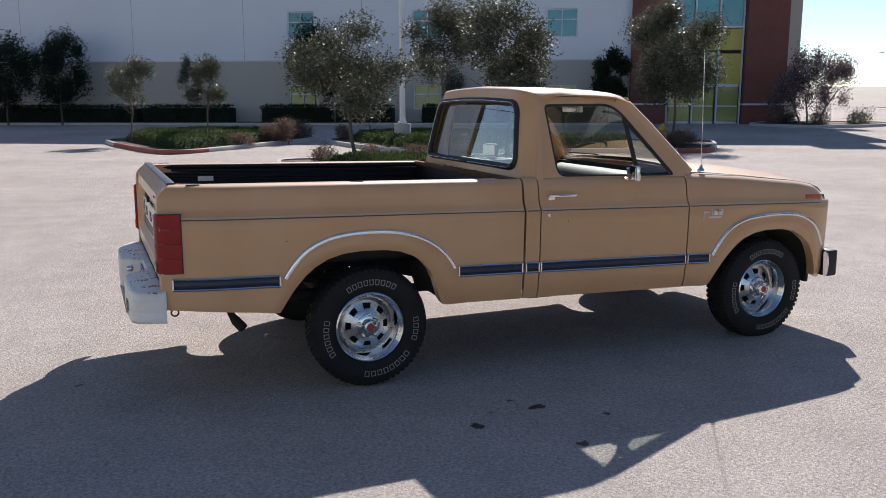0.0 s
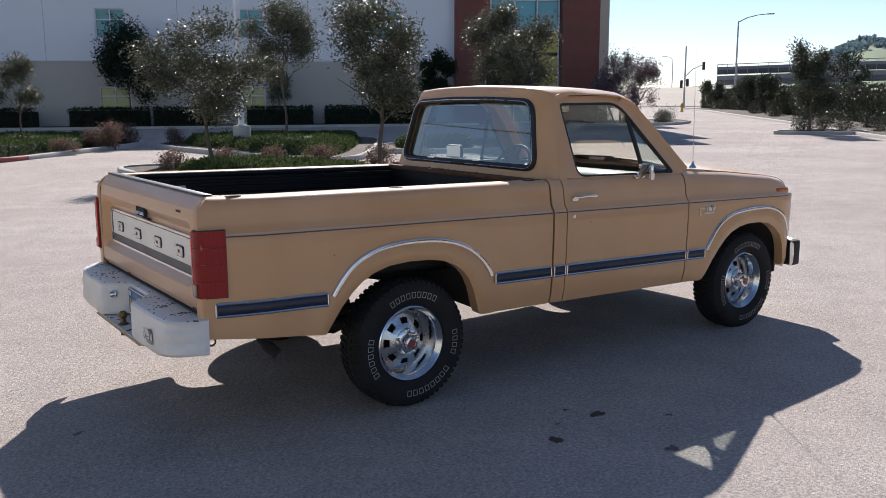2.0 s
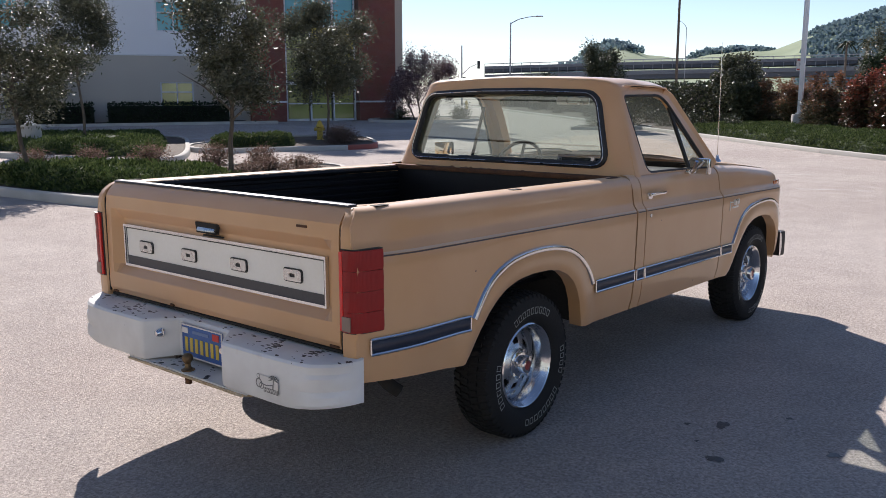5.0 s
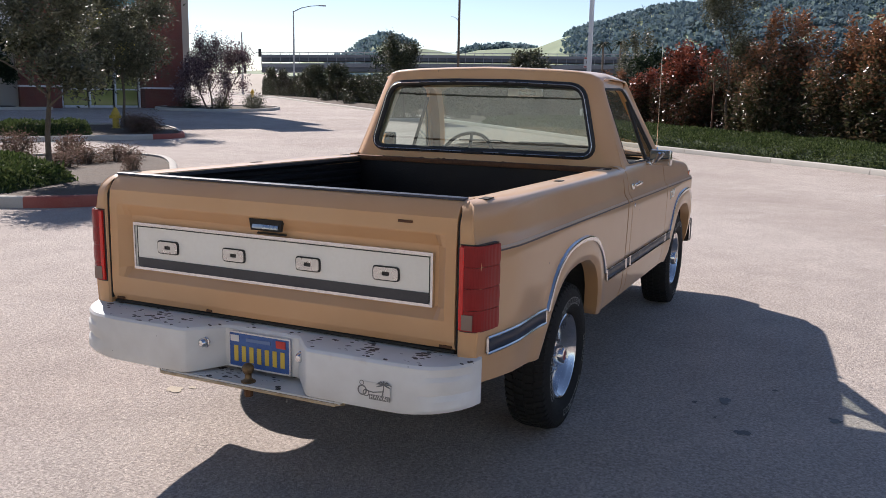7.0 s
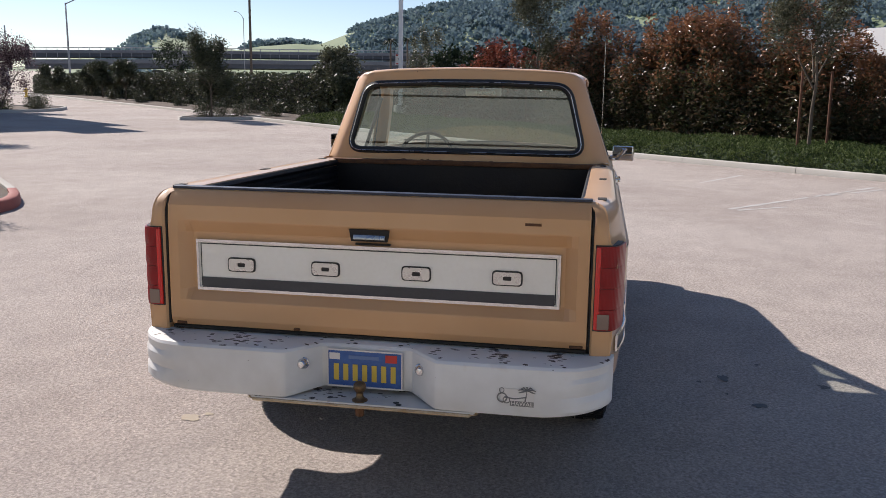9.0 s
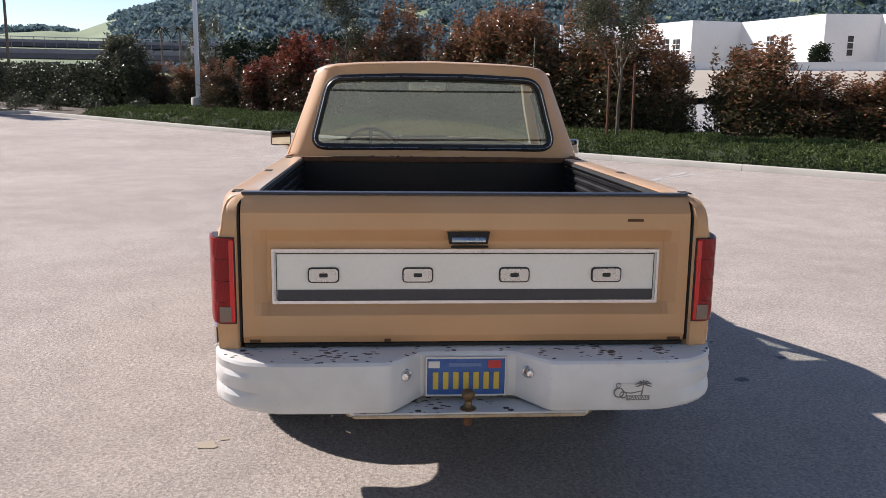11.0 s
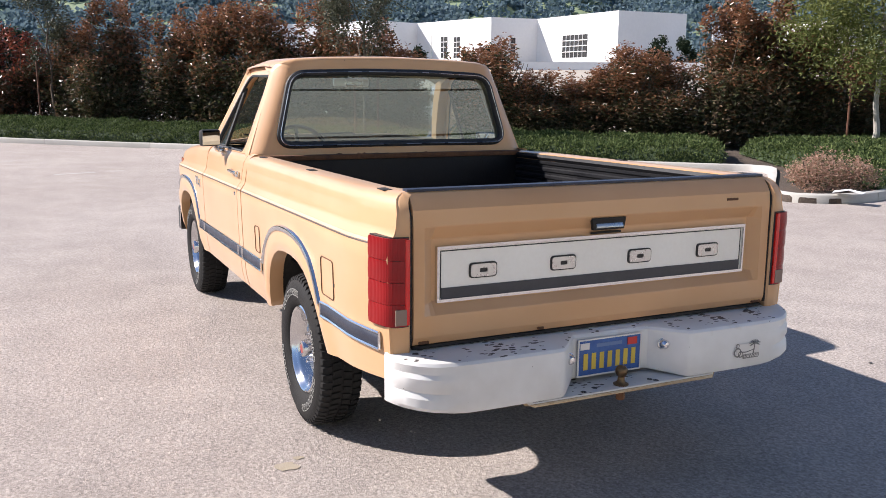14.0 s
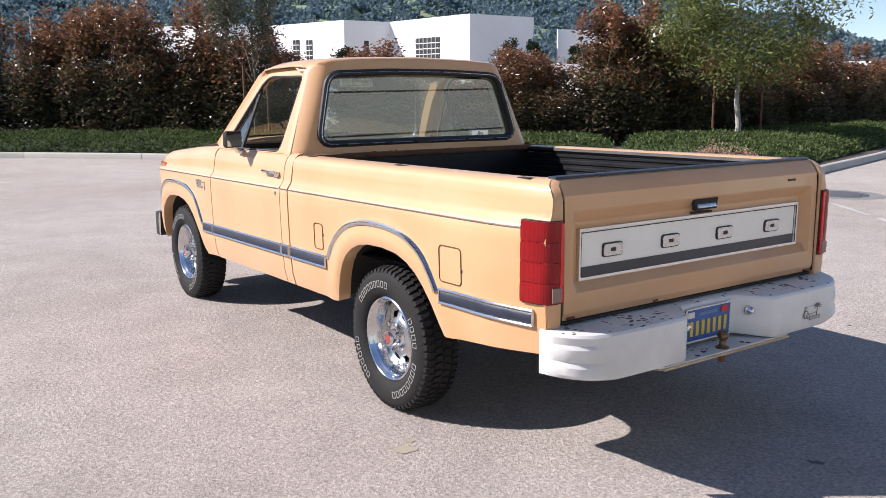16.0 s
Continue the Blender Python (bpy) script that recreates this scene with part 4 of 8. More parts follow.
ys = [-0.838, -0.832, -0.815, -0.790, -0.765, -0.745, -0.5, -0.25, 0, 0.25, 0.5, 0.745, 0.765, 0.790, 0.815, 0.832, 0.838]
rows = []
for z, x, r in GP:
    row = []
    for y in ys:
        k = 1.0 if abs(y) <= 0.746 else max(0, 1 - (abs(y) - 0.745) / 0.045)
        full = interp(z, [(0.70, -1.172), (1.11, -1.166)]) if 0.70 < z < 1.11 else x
        xx = x * k + full * (1 - k)
        if abs(y) > 0.835:
            xx += 0.05
        row.append((xx, y, z + 0.0215 * 1.1))
    rows.append(row)
bm = B()
loft(bm, rows)
part("gate_skin", bm, M_tan, gate, smooth=18)
bm = B()
box(bm, (-1.090, 0, 1.2485), (0.045, 1.668, 0.010), 0.003)
part("top_cap", bm, M_navy, gate, "dark rubber cap on the gate edge")
PX, PB, PT, PW = -1.127, 0.838, 1.046, 0.731


def frame_box(name, y0, y1, z0, z1, w, mat, x, th, parent, label=""):
    bm = B()
    o = [(y0, z0), (y0, z1), (y1, z1), (y1, z0)]
    i = [(y0 + w, z0 + w), (y0 + w, z1 - w), (y1 - w, z1 - w), (y1 - w, z0 + w)]
    rows = [[(x, *p) for p in o], [(x - th, p[0] + math.copysign(0.3 * w, -p[0]), p[1]) for p in o], [(x - th, *p) for p in i], [(x, *p) for p in i]]
    loft(bm, rows, close_v=True)
    return part(name, bm, mat, parent, label, smooth=20)


bm = B()
box(bm, (PX - 0.001, 0, (PB + PT) / 2), (0.008, 2 * PW - 0.01, PT - PB - 0.01))
panel = part("applique", bm, M_white, gate, "white tailgate panel with a dark stripe")
frame_box("applique_frame", -PW, PW, PB, PT, 0.012, M_chrome, PX, 0.014, panel, "bright metal frame")
frame_box("applique_line", -PW + 0.018, PW - 0.018, PB + 0.016, PT - 0.016, 0.004, M_ink, PX - 0.004, 0.0030, panel)
bm = B()
box(bm, (PX - 0.006, 0, 0.868), (0.004, 2 * PW - 0.046, 0.046))
part("stripe", bm, M_grey, panel, "dark stripe")
for k, y in enumerate((0.538, 0.188, -0.176, -0.528)):
    # plain badge shapes, bright with a dark edge
    bm = B()
    o = rounded([(y - 0.058, 0.918), (y - 0.058, 0.976), (y + 0.058, 0.976), (y + 0.058, 0.918)], 0.016, 4)
    prism(bm, [(PX - 0.005, *p) for p in o], (0, 0, 0), (-0.005, 0, 0))
    bd = part("badge", bm, M_ink, panel, "plain bright badge with dark edge")
    bm = B()
    o = rounded([(y - 0.053, 0.923), (y - 0.053, 0.971), (y + 0.053, 0.971), (y + 0.053, 0.923)], 0.013, 4)
    i = rounded([(y - 0.016, 0.939), (y - 0.016, 0.955), (y + 0.016, 0.955), (y + 0.016, 0.939)], 0.004, 2)
    def bmap(u, v, d):
        return (PX - 0.014 + d, u, v)
    ring(bm, o, i, bmap, n=24, back=0.008)
    part("badge_face", bm, M_alu, bd)
# Dark strip: the shade of the lower gap is put into its colour
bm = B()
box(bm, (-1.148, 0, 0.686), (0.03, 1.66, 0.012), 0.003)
part("lower_gap", bm, M_under, gate, "dark strip painting the shade of the gap below the gate")
for y, w in ((-0.795, 0.05), (0.30, 0.025), (0.79, 0.04)):
    bm = B()
    box(bm, (-1.165, y, 0.704), (0.010, w, 0.010), 0.0015)
    part("rust_spot", bm, M_rust, gate, "small rust spot on the lower lip")
# Dark fillers that paint the shade of the side gaps
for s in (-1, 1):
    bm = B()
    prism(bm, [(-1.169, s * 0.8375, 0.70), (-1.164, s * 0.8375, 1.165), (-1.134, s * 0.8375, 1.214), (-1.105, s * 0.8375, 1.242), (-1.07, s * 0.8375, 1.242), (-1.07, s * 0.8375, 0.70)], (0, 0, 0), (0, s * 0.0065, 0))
    part("gate_gap", bm, M_under, gate, "dark filler painting the shade of the gap beside the gate", smooth=0)
# latch handle in its pocket; a dark plate and strip paint the pocket's shade
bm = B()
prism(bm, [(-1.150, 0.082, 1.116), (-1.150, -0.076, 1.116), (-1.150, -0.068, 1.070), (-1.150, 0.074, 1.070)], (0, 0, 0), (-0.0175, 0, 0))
part("handle_pocket", bm, M_under, gate, "dark plate painting the shade in the latch pocket")
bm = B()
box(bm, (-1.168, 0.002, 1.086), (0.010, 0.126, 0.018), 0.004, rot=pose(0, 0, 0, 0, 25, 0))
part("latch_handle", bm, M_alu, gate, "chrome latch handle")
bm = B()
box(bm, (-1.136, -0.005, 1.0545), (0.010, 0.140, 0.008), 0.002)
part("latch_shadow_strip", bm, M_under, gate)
bm = B()
for dx, w in ((0, 0.035), (0.03, 0.025)):
    box(bm, (-1.1645, -0.61 - dx, 1.160), (0.003, w, 0.010))
part("paint_scrape", bm, M_rust, gate, "dark scrape in the paint")

# rear corner posts and lamps
for s in (-1, 1):
    bm = B()
    rows = []
    for z in (0.555, 0.66, 0.80, 1.00, 1.052, 1.078, 1.11, 1.15, 1.170, 1.180, 1.192, 1.204, 1.213, 1.2185):
        t = gate_lean(z)
        y = interp(z, SIDE + up_bed(-1.17)[:9]) - 0.044
        c = 0.010 + 0.5 * t
        rows.append([(x + t, s * yq, z + 0.0245) for x, yq in ((-1.13, 0.844), (-1.168, 0.845), (-1.176, 0.852), (-1.177, y - 0.045), (-1.174, y - 0.018), (-1.168, y - 0.005), (-1.160, y), (-1.13, y + 0.006))])
    rows.append([(max(p[0], -1.06), p[1] * 0.99, p[2] + 0.001) for p in rows[-1]])
    loft(bm, rows)
    part("bed_post", bm, M_tan, truck, smooth=35)
    # lamp: wraps from the rear face round the side
    def lamp_rows(z0, z1, y_in, out, nz=5, x_end=-1.052):
        rr = []
        for k in range(nz):
            z = z0 + (z1 - z0) * k / (nz - 1)
            e = 0.0015 if k in (0, nz - 1) else 0
            rr.append([(-1.172, s * y_in, z), (-1.188 - out + e, s * (y_in + 0.004), z), (-1.193 - out + e, s * 0.880, z), (-1.190 - out + e, s * 0.902, z), (-1.178 - out * 0.5 + e, s * (0.924 + out + 0.004 - e), z), (-1.150, s * (0.937 + out + 0.005 - e), z), (-1.11, s * (0.948 + out + 0.006 - e), z), (x_end - 0.004, s * (0.956 + out + 0.008 - e), z), (x_end, s * 0.93, z)])
        return rr
    bm = B()
    loft(bm, lamp_rows(0.774, 1.097, 0.850, -0.008, 6), caps=True)
    lamp = part("tail_lamp_bezel", bm, M_ink, truck, "black-edged tail lamp")
    for z0, z1 in ((0.8580, 0.9365), (0.9380, 1.0150), (1.0165, 1.0935)):
        bm = B()
        loft(bm, lamp_rows(z0, z1, 0.855, 0.0, 5, -1.058), caps=True)
        part("red_lens", bm, M_red, lamp, "ribbed red lens")
    bm = B()
    loft(bm, lamp_rows(0.779, 0.8565, 0.855, 0.0, 5, -1.058), caps=True)
    part("red_lens", bm, M_red, lamp, "ribbed red lens")
    bm = B()
    box(bm, (-1.1915, s * 0.889, 0.813), (0.008, 0.044, 0.058), 0.003)
    part("reverse_lens", bm, M_lensw, lamp, "clouded clear reversing lens")
    bm = B()
    box(bm, (-1.1885, s * 0.8640, 0.936), (0.009, 0.018, 0.306), 0.003)
    part("reflector_strip", bm, M_redbright, lamp, "bright red reflector strip")

# --- rear step bumper ---
def bump_x(y):
    a = abs(y)
    return interp(a, [(0, -1.208), (0.165, -1.208), (0.180, -1.213), (0.275, -1.318), (0.295, -1.332), (0.32, -1.336), (0.62, -1.334), (0.74, -1.328), (0.81, -1.314), (0.86, -1.288), (0.90, -1.248), (0.925, -1.205), (0.936, -1.165)])


bm = B()
yy = [0, 0.09, 0.15, 0.165, 0.18, 0.20, 0.235, 0.265, 0.285, 0.295, 0.32, 0.42, 0.52, 0.62, 0.69, 0.74, 0.78, 0.81, 0.84, 0.865, 0.885, 0.90, 0.915, 0.926, 0.932, 0.936]
yy = [-v for v in yy[:0:-1]] + yy
rows = []
for y in yy:
    x = bump_x(y)
    zb = interp(abs(y), [(0, 0.494), (0.17, 0.494), (0.29, 0.479), (0.7, 0.478), (0.936, 0.505)])
    t = interp(abs(y), [(0, 0.671), (0.8, 0.669), (0.936, 0.676)])
    m = (t + zb) / 2
    fl = interp(abs(y), [(0.70, 0.05), (0.86, 1.0)])      # flutes deepen towards the ends
    rows.append([(-1.150, y, t + 0.006), (min(x + 0.030, -1.152), y, t + 0.002), (min(x + 0.012, -1.153), y, t - 0.003), (x + 0.003, y, t - 0.013), (x + 0.001 + 0.008 * fl, y, t - 0.042), (x - 0.004 * fl, y, t - 0.058), (x - 0.004 * fl, y, m), (x + 0.009 * fl, y, m - 0.022), (x - 0.007 * fl, y, m - 0.042), (x - 0.009 * fl, y, zb + 0.016), (x + 0.004, y, zb + 0.002), (min(x + 0.03, -1.152), y, zb), (min(x + 0.03, -1.152), y, zb + 0.02), (-1.150, y, t - 0.03)])
loft(bm, rows, close_v=True, caps=True)
rb = part("rear_bumper", bm, M_bump, truck, "white painted step bumper with chips and rust", smooth=26)
bm = B()
o = rounded([(-1.16, -0.40), (-1.16, 0.40), (-1.312, 0.445), (-1.330, 0.42), (-1.330, -0.42), (-1.312, -0.445)], 0.012, 3)
prism(bm, [(x, y, 0.478) for x, y in o], (0, 0, 0), (0, 0, -0.014))
part("hitch_step", bm, M_bump, rb, "chipped white hitch plate with rusty edge")
M_rusted_edge = surf("rust_stained_edge", (0.40, 0.25, 0.11), (0.60, 0.48, 0.33), scale=10, fine=90, rough=0.8, bump=0.3)
bm = B()
tube(bm, [(-1.18, 0.402, 0.466), (-1.310, 0.445, 0.466), (-1.332, 0.42, 0.466), (-1.332, 0.0, 0.466), (-1.332, -0.42, 0.466), (-1.310, -0.445, 0.466), (-1.18, -0.402, 0.466)], 0.0065, 6)
part("plate_edge", bm, M_rusted_edge, rb, "rust-stained lower edge")
for x, y in ((-1.292, -0.135), (-1.288, 0.125), (-1.310, 0.19), (-1.312, -0.15)):
    bm = B()
    lathe(bm, [(0.001, 0.4792), (0.012, 0.4792)], 12, "z", (x, y, 0))
    part("bolt_hole", bm, M_ink, rb, "dark bolt hole")
bm = B()
lathe(bm, [(0.001, 0.485), (0.030, 0.485), (0.030, 0.500), (0.022, 0.503), (0.014, 0.512), (0.013, 0.528), (0.020, 0.536), (0.0245, 0.548), (0.0235, 0.560), (0.015, 0.570), (0.001, 0.573)], 18, "z", (-1.294, 0.006, -0.018))
part("tow_ball", bm, M_brass, rb, "rusty brass tow ball")
bm = B()
lathe(bm, [(0.001, 0.44), (0.017, 0.44), (0.019, 0.484)], 6, "z", (-1.294, 0.006, -0.022))
part("ball_nut", bm, M_rust, rb)
for y in (0.238, -0.222):
    bm = B()
    xx = bump_x(y)
    lathe(bm, [(0.001, -0.022), (0.012, -0.020), (0.019, -0.010), (0.021, 0.004), (0.024, 0.006), (0.024, 0.012)], 16, "x", (xx - 0.002, y, 0.604))
    part("plate_lamp", bm, M_chrome, rb, "round chrome plate lamp")
# number plate with plain bars
plate_rot = pose(0, 0, 0, 0, -4, 0)
bm = B()
box(bm, (-1.281, -0.022, 0.608), (0.006, 0.300, 0.150), 0.002)
npl = part("number_plate", bm, M_plate, rb, "blue number plate with yellow bars")
frame_box("plate_rim", -0.174, 0.130, 0.532, 0.684, 0.006, M_stickw, -1.283, 0.004, npl)
for i in range(7):
    bm = B()
    box(bm, (-1.2855, 0.092 - i * 0.038, 0.592), (0.002, 0.020, 0.066), 0.0)
    part("yellow_bar", bm, M_yellow, npl)
bm = B()
box(bm, (-1.2855, -0.018, 0.654), (0.002, 0.12, 0.014))
part("yellow_bar", bm, plain("faded_plate_bar", (0.12, 0.19, 0.36), 0.5), npl)
bm = B()
box(bm, (-1.286, 0.098, 0.655), (0.002, 0.042, 0.026))
part("sticker", bm, M_stickw, npl, "white sticker")
bm = B()
box(bm, (-1.286, -0.128, 0.655), (0.002, 0.046, 0.030))
part("sticker", bm, M_sticker, npl, "red sticker")
npl.location = (0.068, 0.030, -0.032)
# souvenir decal on the bumper: plain palm and disc shapes, and its one word
dec = new("decal"); dec.parent = rb; dec["label"] = "small black and white souvenir decal"
bm = B()
o = rounded([(-0.600, 0.585), (-0.600, 0.635), (-0.72, 0.635), (-0.72, 0.585)], 0.01, 3)
prism(bm, [(-1.4035, *p) for p in o], (0, 0, 0), (-0.0012, 0, 0))
part("decal_ground", bm, M_stickw, dec)
for y, z, r in ((-0.604, 0.600, 0.020), (-0.620, 0.592, 0.014), (-0.602, 0.628, 0.010)):
    bm = B()
    lathe(bm, [(r * 0.72, -1.4050), (r, -1.4050), (r, -1.4042)], 16, "x", (0, y, z))
    part("decal_mark", bm, M_decal, dec)
bm = B()
tube(bm, [(-1.405, -0.688, 0.590), (-1.4052, -0.692, 0.612), (-1.4055, -0.694, 0.632)], [0.0032, 0.0024, 0.0018], 5)
part("decal_palm_trunk", bm, M_decal, dec)
for a in range(7):
    bm = B()
    an = math.pi * (-0.15 + 0.215 * a)
    c = (-0.694 + 0.020 * math.cos(an), 0.632 + 0.014 * math.sin(an))
    tube(bm, [(-1.405, -0.694, 0.632), (-1.4055, *c), (-1.4055, -0.694 + 0.034 * math.cos(an), 0.628 + 0.014 * math.sin(an))], [0.0020, 0.0030, 0.0008], 4)
    part("decal_frond", bm, M_decal, dec)
bm = B()
tube(bm, [(-1.405, -0.612, 0.602), (-1.4052, -0.650, 0.598), (-1.405, -0.690, 0.606)], 0.0022, 4)
part("decal_shore", bm, M_decal, dec)
bm = B()
box(bm, (-1.405, -0.676, 0.580), (0.0012, 0.086, 0.019))
part("decal_band", bm, M_decal, dec)
tx = bpy.data.curves.new("decal_word", "FONT")
tx.body = "HAWAII"; tx.size = 0.022; tx.align_x = "CENTER"; tx.align_y = "CENTER"
tx.materials.append(M_stickw)
to = new("decal_word", tx)
to.parent = dec
to.matrix_world = Matrix.Translation((-1.4062, -0.676, 0.580)) @ Matrix(((0, 0, -1, 0), (-1, 0, 0, 0), (0, 1, 0, 0), (0, 0, 0, 1)))

dec.location = (0.066, 0.062, -0.050)

# fuel doors on the driver's side
for x0, x1, z0, z1 in ((-0.695, -0.535, 0.752, 0.912), (0.565, 0.665, 0.745, 0.885)):
    bm = B()
    o = rounded([(x0, z0), (x0, z1), (x1, z1), (x1, z0)], 0.022, 4)
    pts = [(x, side_y(x, z) + 0.0015, z + rk(x)) for x, z in o]
    tube(bm, pts + pts[:1], 0.0028, 4)
    part("fuel_door", bm, M_rust, truck, "seam of a flush fuel door")
    bm = B()
    box(bm, (x0 - 0.004, side_y(x0, z0) + 0.002, (z0 + z1) / 2), (0.008, 0.006, 0.014))
    part("finger_notch", bm, M_ink, truck)

# bar-shaped model emblems on the fenders
for s in (-1, 1):
    bm = B()
    for x, z, w, h in ((2.365, 0.902, 0.010, 0.062), (2.395, 0.925, 0.05, 0.009), (2.435, 0.92, 0.010, 0.04), (2.468, 0.92, 0.036, 0.040), (2.512, 0.92, 0.036, 0.040)):
        box(bm, (x, s * 0.979, z + 0.02), (w, 0.006, h), 0.002)
    part("fender_emblem", bm, M_alu, truck, "bright emblem of plain bars")
    bm = B()
    box(bm, (2.46, s * 0.978, 0.908), (0.11, 0.005, 0.014), 0.001)
    part("fender_emblem_bar", bm, M_alu, truck)

# aerial
bm = B()
lathe(bm, [(0.026, 1.215), (0.024, 1.225), (0.012, 1.236), (0.008, 1.26), (0.001, 1.262)], 12, "z", (2.43, -0.845, 0))
an = part("aerial_base", bm, M_chrome, truck, "chrome aerial base")
bm = B()
tube(bm, [(2.43, -0.845, 1.25), (2.41, -0.846, 2.02)], [0.0028, 0.0016], 6)
part("aerial_mast", bm, M_chrome, an, "thin steel aerial mast")

# --- inside the cab ---
bm = B()
box(bm, (1.30, 0, 1.04), (0.17, 1.50, 0.42), 0.06, rot=pose(0, 0, 0, 0, 10, 0))
box(bm, (1.55, 0, 0.84), (0.52, 1.50, 0.18), 0.06)
part("bench_seat", bm, M_seat, truck, "tan vinyl bench seat")
bm = B()
rows = []
for x, z in ((2.02, 0.80), (1.99, 1.02), (2.01, 1.14), (2.06, 1.185), (2.20, 1.20), (2.42, 1.19)):
    rows.append([(x, y, z + rk(x) + 0.025) for y in (-0.84, -0.4, 0, 0.4, 0.84)])
loft(bm, rows)
part("dashboard", bm, M_dash, truck, "dark padded dashboard")
bm = B()
cx = Vector((1.80, 0.40, 1.17)); ax_ = Vector((-0.85, 0, 0.52)).normalized(); sx_ = Vector((0, 1, 0)); sy_ = ax_.cross(sx_)
tube(bm, [cx + 0.195 * (math.cos(a) * sx_ + math.sin(a) * sy_) for a in [2 * math.pi * k / 28 for k in range(29)]], 0.013, 8)
sw = part("steering_wheel", bm, M_dash, truck, "dark steering wheel")
for a in (0.2, math.pi - 0.2, -math.pi / 2):
    bm = B()
    tube(bm, [cx - 0.03 * ax_, cx + 0.19 * (math.cos(a) * sx_ + math.sin(a) * sy_)], 0.012, 6)
    part("spoke", bm, M_dash, sw)
bm = B()
tube(bm, [cx - 0.02 * ax_, cx - 0.30 * ax_], 0.04, 10)
part("steering_column", bm, M_dash, truck)
bm = B()
box(bm, (1.90, 0.0, 1.635), (0.03, 0.26, 0.055), 0.012)
mr_ = part("rear_view_mirror", bm, M_alu, truck, "rear-view mirror")
bm = B()
tube(bm, [(1.915, 0, 1.65), (1.95, 0, 1.70), (1.93, 0, 1.745)], 0.008, 6)
part("mirror_stem", bm, M_chrome, mr_)
for s in (-1, 1):
    bm = B()
    box(bm, (1.66, s * 0.86, 0.86), (1.06, 0.05, 0.70), 0.02)
    part("door_card", bm, M_seat if s < 0 else M_dash, truck, "door trim panel")
    bm = B()
    tube(bm, [(1.20, s * 0.64, 1.70), (1.17, s * 0.71, 1.50), (1.15, s * 0.80, 1.25)], 0.035, 8)
    part("pillar_trim", bm, M_headliner, truck)
    bm = B()
    box(bm, (1.88, s * 0.33, 1.71), (0.11, 0.42, 0.015), 0.006, rot=pose(0, 0, 0, 0, -20, 0))
    part("sun_visor", bm, M_headliner, truck, "beige sun visor")
bm = B()
box(bm, (1.62, 0, 0.52), (1.35, 1.72, 0.05), 0.01)
part("cab_floor", bm, M_under, truck)
bm = B()
box(bm, (2.30, 0, 0.85), (0.03, 1.72, 0.72), 0.01)
part("firewall", bm, M_under, truck)

# --- underneath ---
for s in (-1, 1):
    bm = B()
    tube(bm, [(-1.15, s * 0.42, 0.62), (-0.55, s * 0.42, 0.64), (0.0, s * 0.42, 0.70), (0.6, s * 0.42, 0.56), (2.3, s * 0.42, 0.50), (3.5, s * 0.40, 0.52)], 0.055, 6)
    part("frame_rail", bm, M_under, truck)
    for A, x0 in ((ARCH_R, 0), (ARCH_F, 2.967)):
        bm = B()
        rows = []
        for x, z in A:
            xx = x0 + (x - x0) * 1.02
            rows.append([(xx, s * 0.935, z + 0.015 + rk(x)), (xx, s * 0.60, z + 0.03 + rk(x)), (xx, s * 0.50, z + 0.0 + rk(x))])
        loft(bm, rows)
        part("wheel_well", bm, M_under, truck)
    bm = B()
    tube(bm, [(-0.62, s * 0.42, 0.58), (-0.3, s * 0.42, 0.44), (0.0, s * 0.42, 0.40), (0.35, s * 0.42, 0.45), (0.75, s * 0.42, 0.52)], 0.028, 6)
    part("leaf_spring", bm, M_under, truck)
bm = B()
tube(bm, [(0, -0.72, 0.355), (0, -0.16, 0.355), (0, 0, 0.355), (0, 0.16, 0.355), (0, 0.72, 0.355)], [0.045, 0.05, 0.14, 0.05, 0.045], 12)
part("rear_axle", bm, M_under, truck)
bm = B()
tube(bm, [(2.967, -0.72, 0.34), (2.967, 0.72, 0.34)], 0.045, 8)
part("front_axle", bm, M_under, truck)
bm = B()
tube(bm, [(1.6, -0.30, 0.42), (0.4, -0.30, 0.44), (-0.2, -0.55, 0.52), (-0.62, -0.58, 0.51), (-0.78, -0.62, 0.475), (-0.75, -0.68, 0.42), (-0.715, -0.72, 0.382)], 0.030, 10)
part("exhaust_pipe", bm, M_under, truck, "sooty exhaust pipe")
bm = B()
box(bm, (-1.0, 0, 0.62), (0.10, 1.5, 0.07), 0.01)
part("cross_member", bm, M_under, truck)
bm = B()
box(bm, (1.95, 0, 0.50), (1.0, 0.62, 0.26), 0.05)
part("gearbox", bm, M_under, truck)
bm = B()
box(bm, (2.85, 0, 0.68), (0.9, 0.70, 0.45), 0.06)
part("engine", bm, M_under, truck)
bm = B()
pts = [(-1.10, -0.80, 0.565), (-1.10, -0.80, 0.535)]
tube(bm, [(-1.10 + 0.02 * math.cos(a), -0.82, 0.535 + 0.02 * math.sin(a)) for a in [2 * math.pi * k / 12 for k in range(13)]], 0.005, 5)
part("tie_down_ring", bm, M_rust, truck, "rusty tie-down ring")


# Unseen panels added under the body to block sun streaks on the ground
bm = B()
box(bm, (3.46, 0, 0.50), (0.03, 1.72, 0.30), 0.01)
part("valance_light_block", bm, M_under, truck, "unseen panel added behind the bumper to block sun")
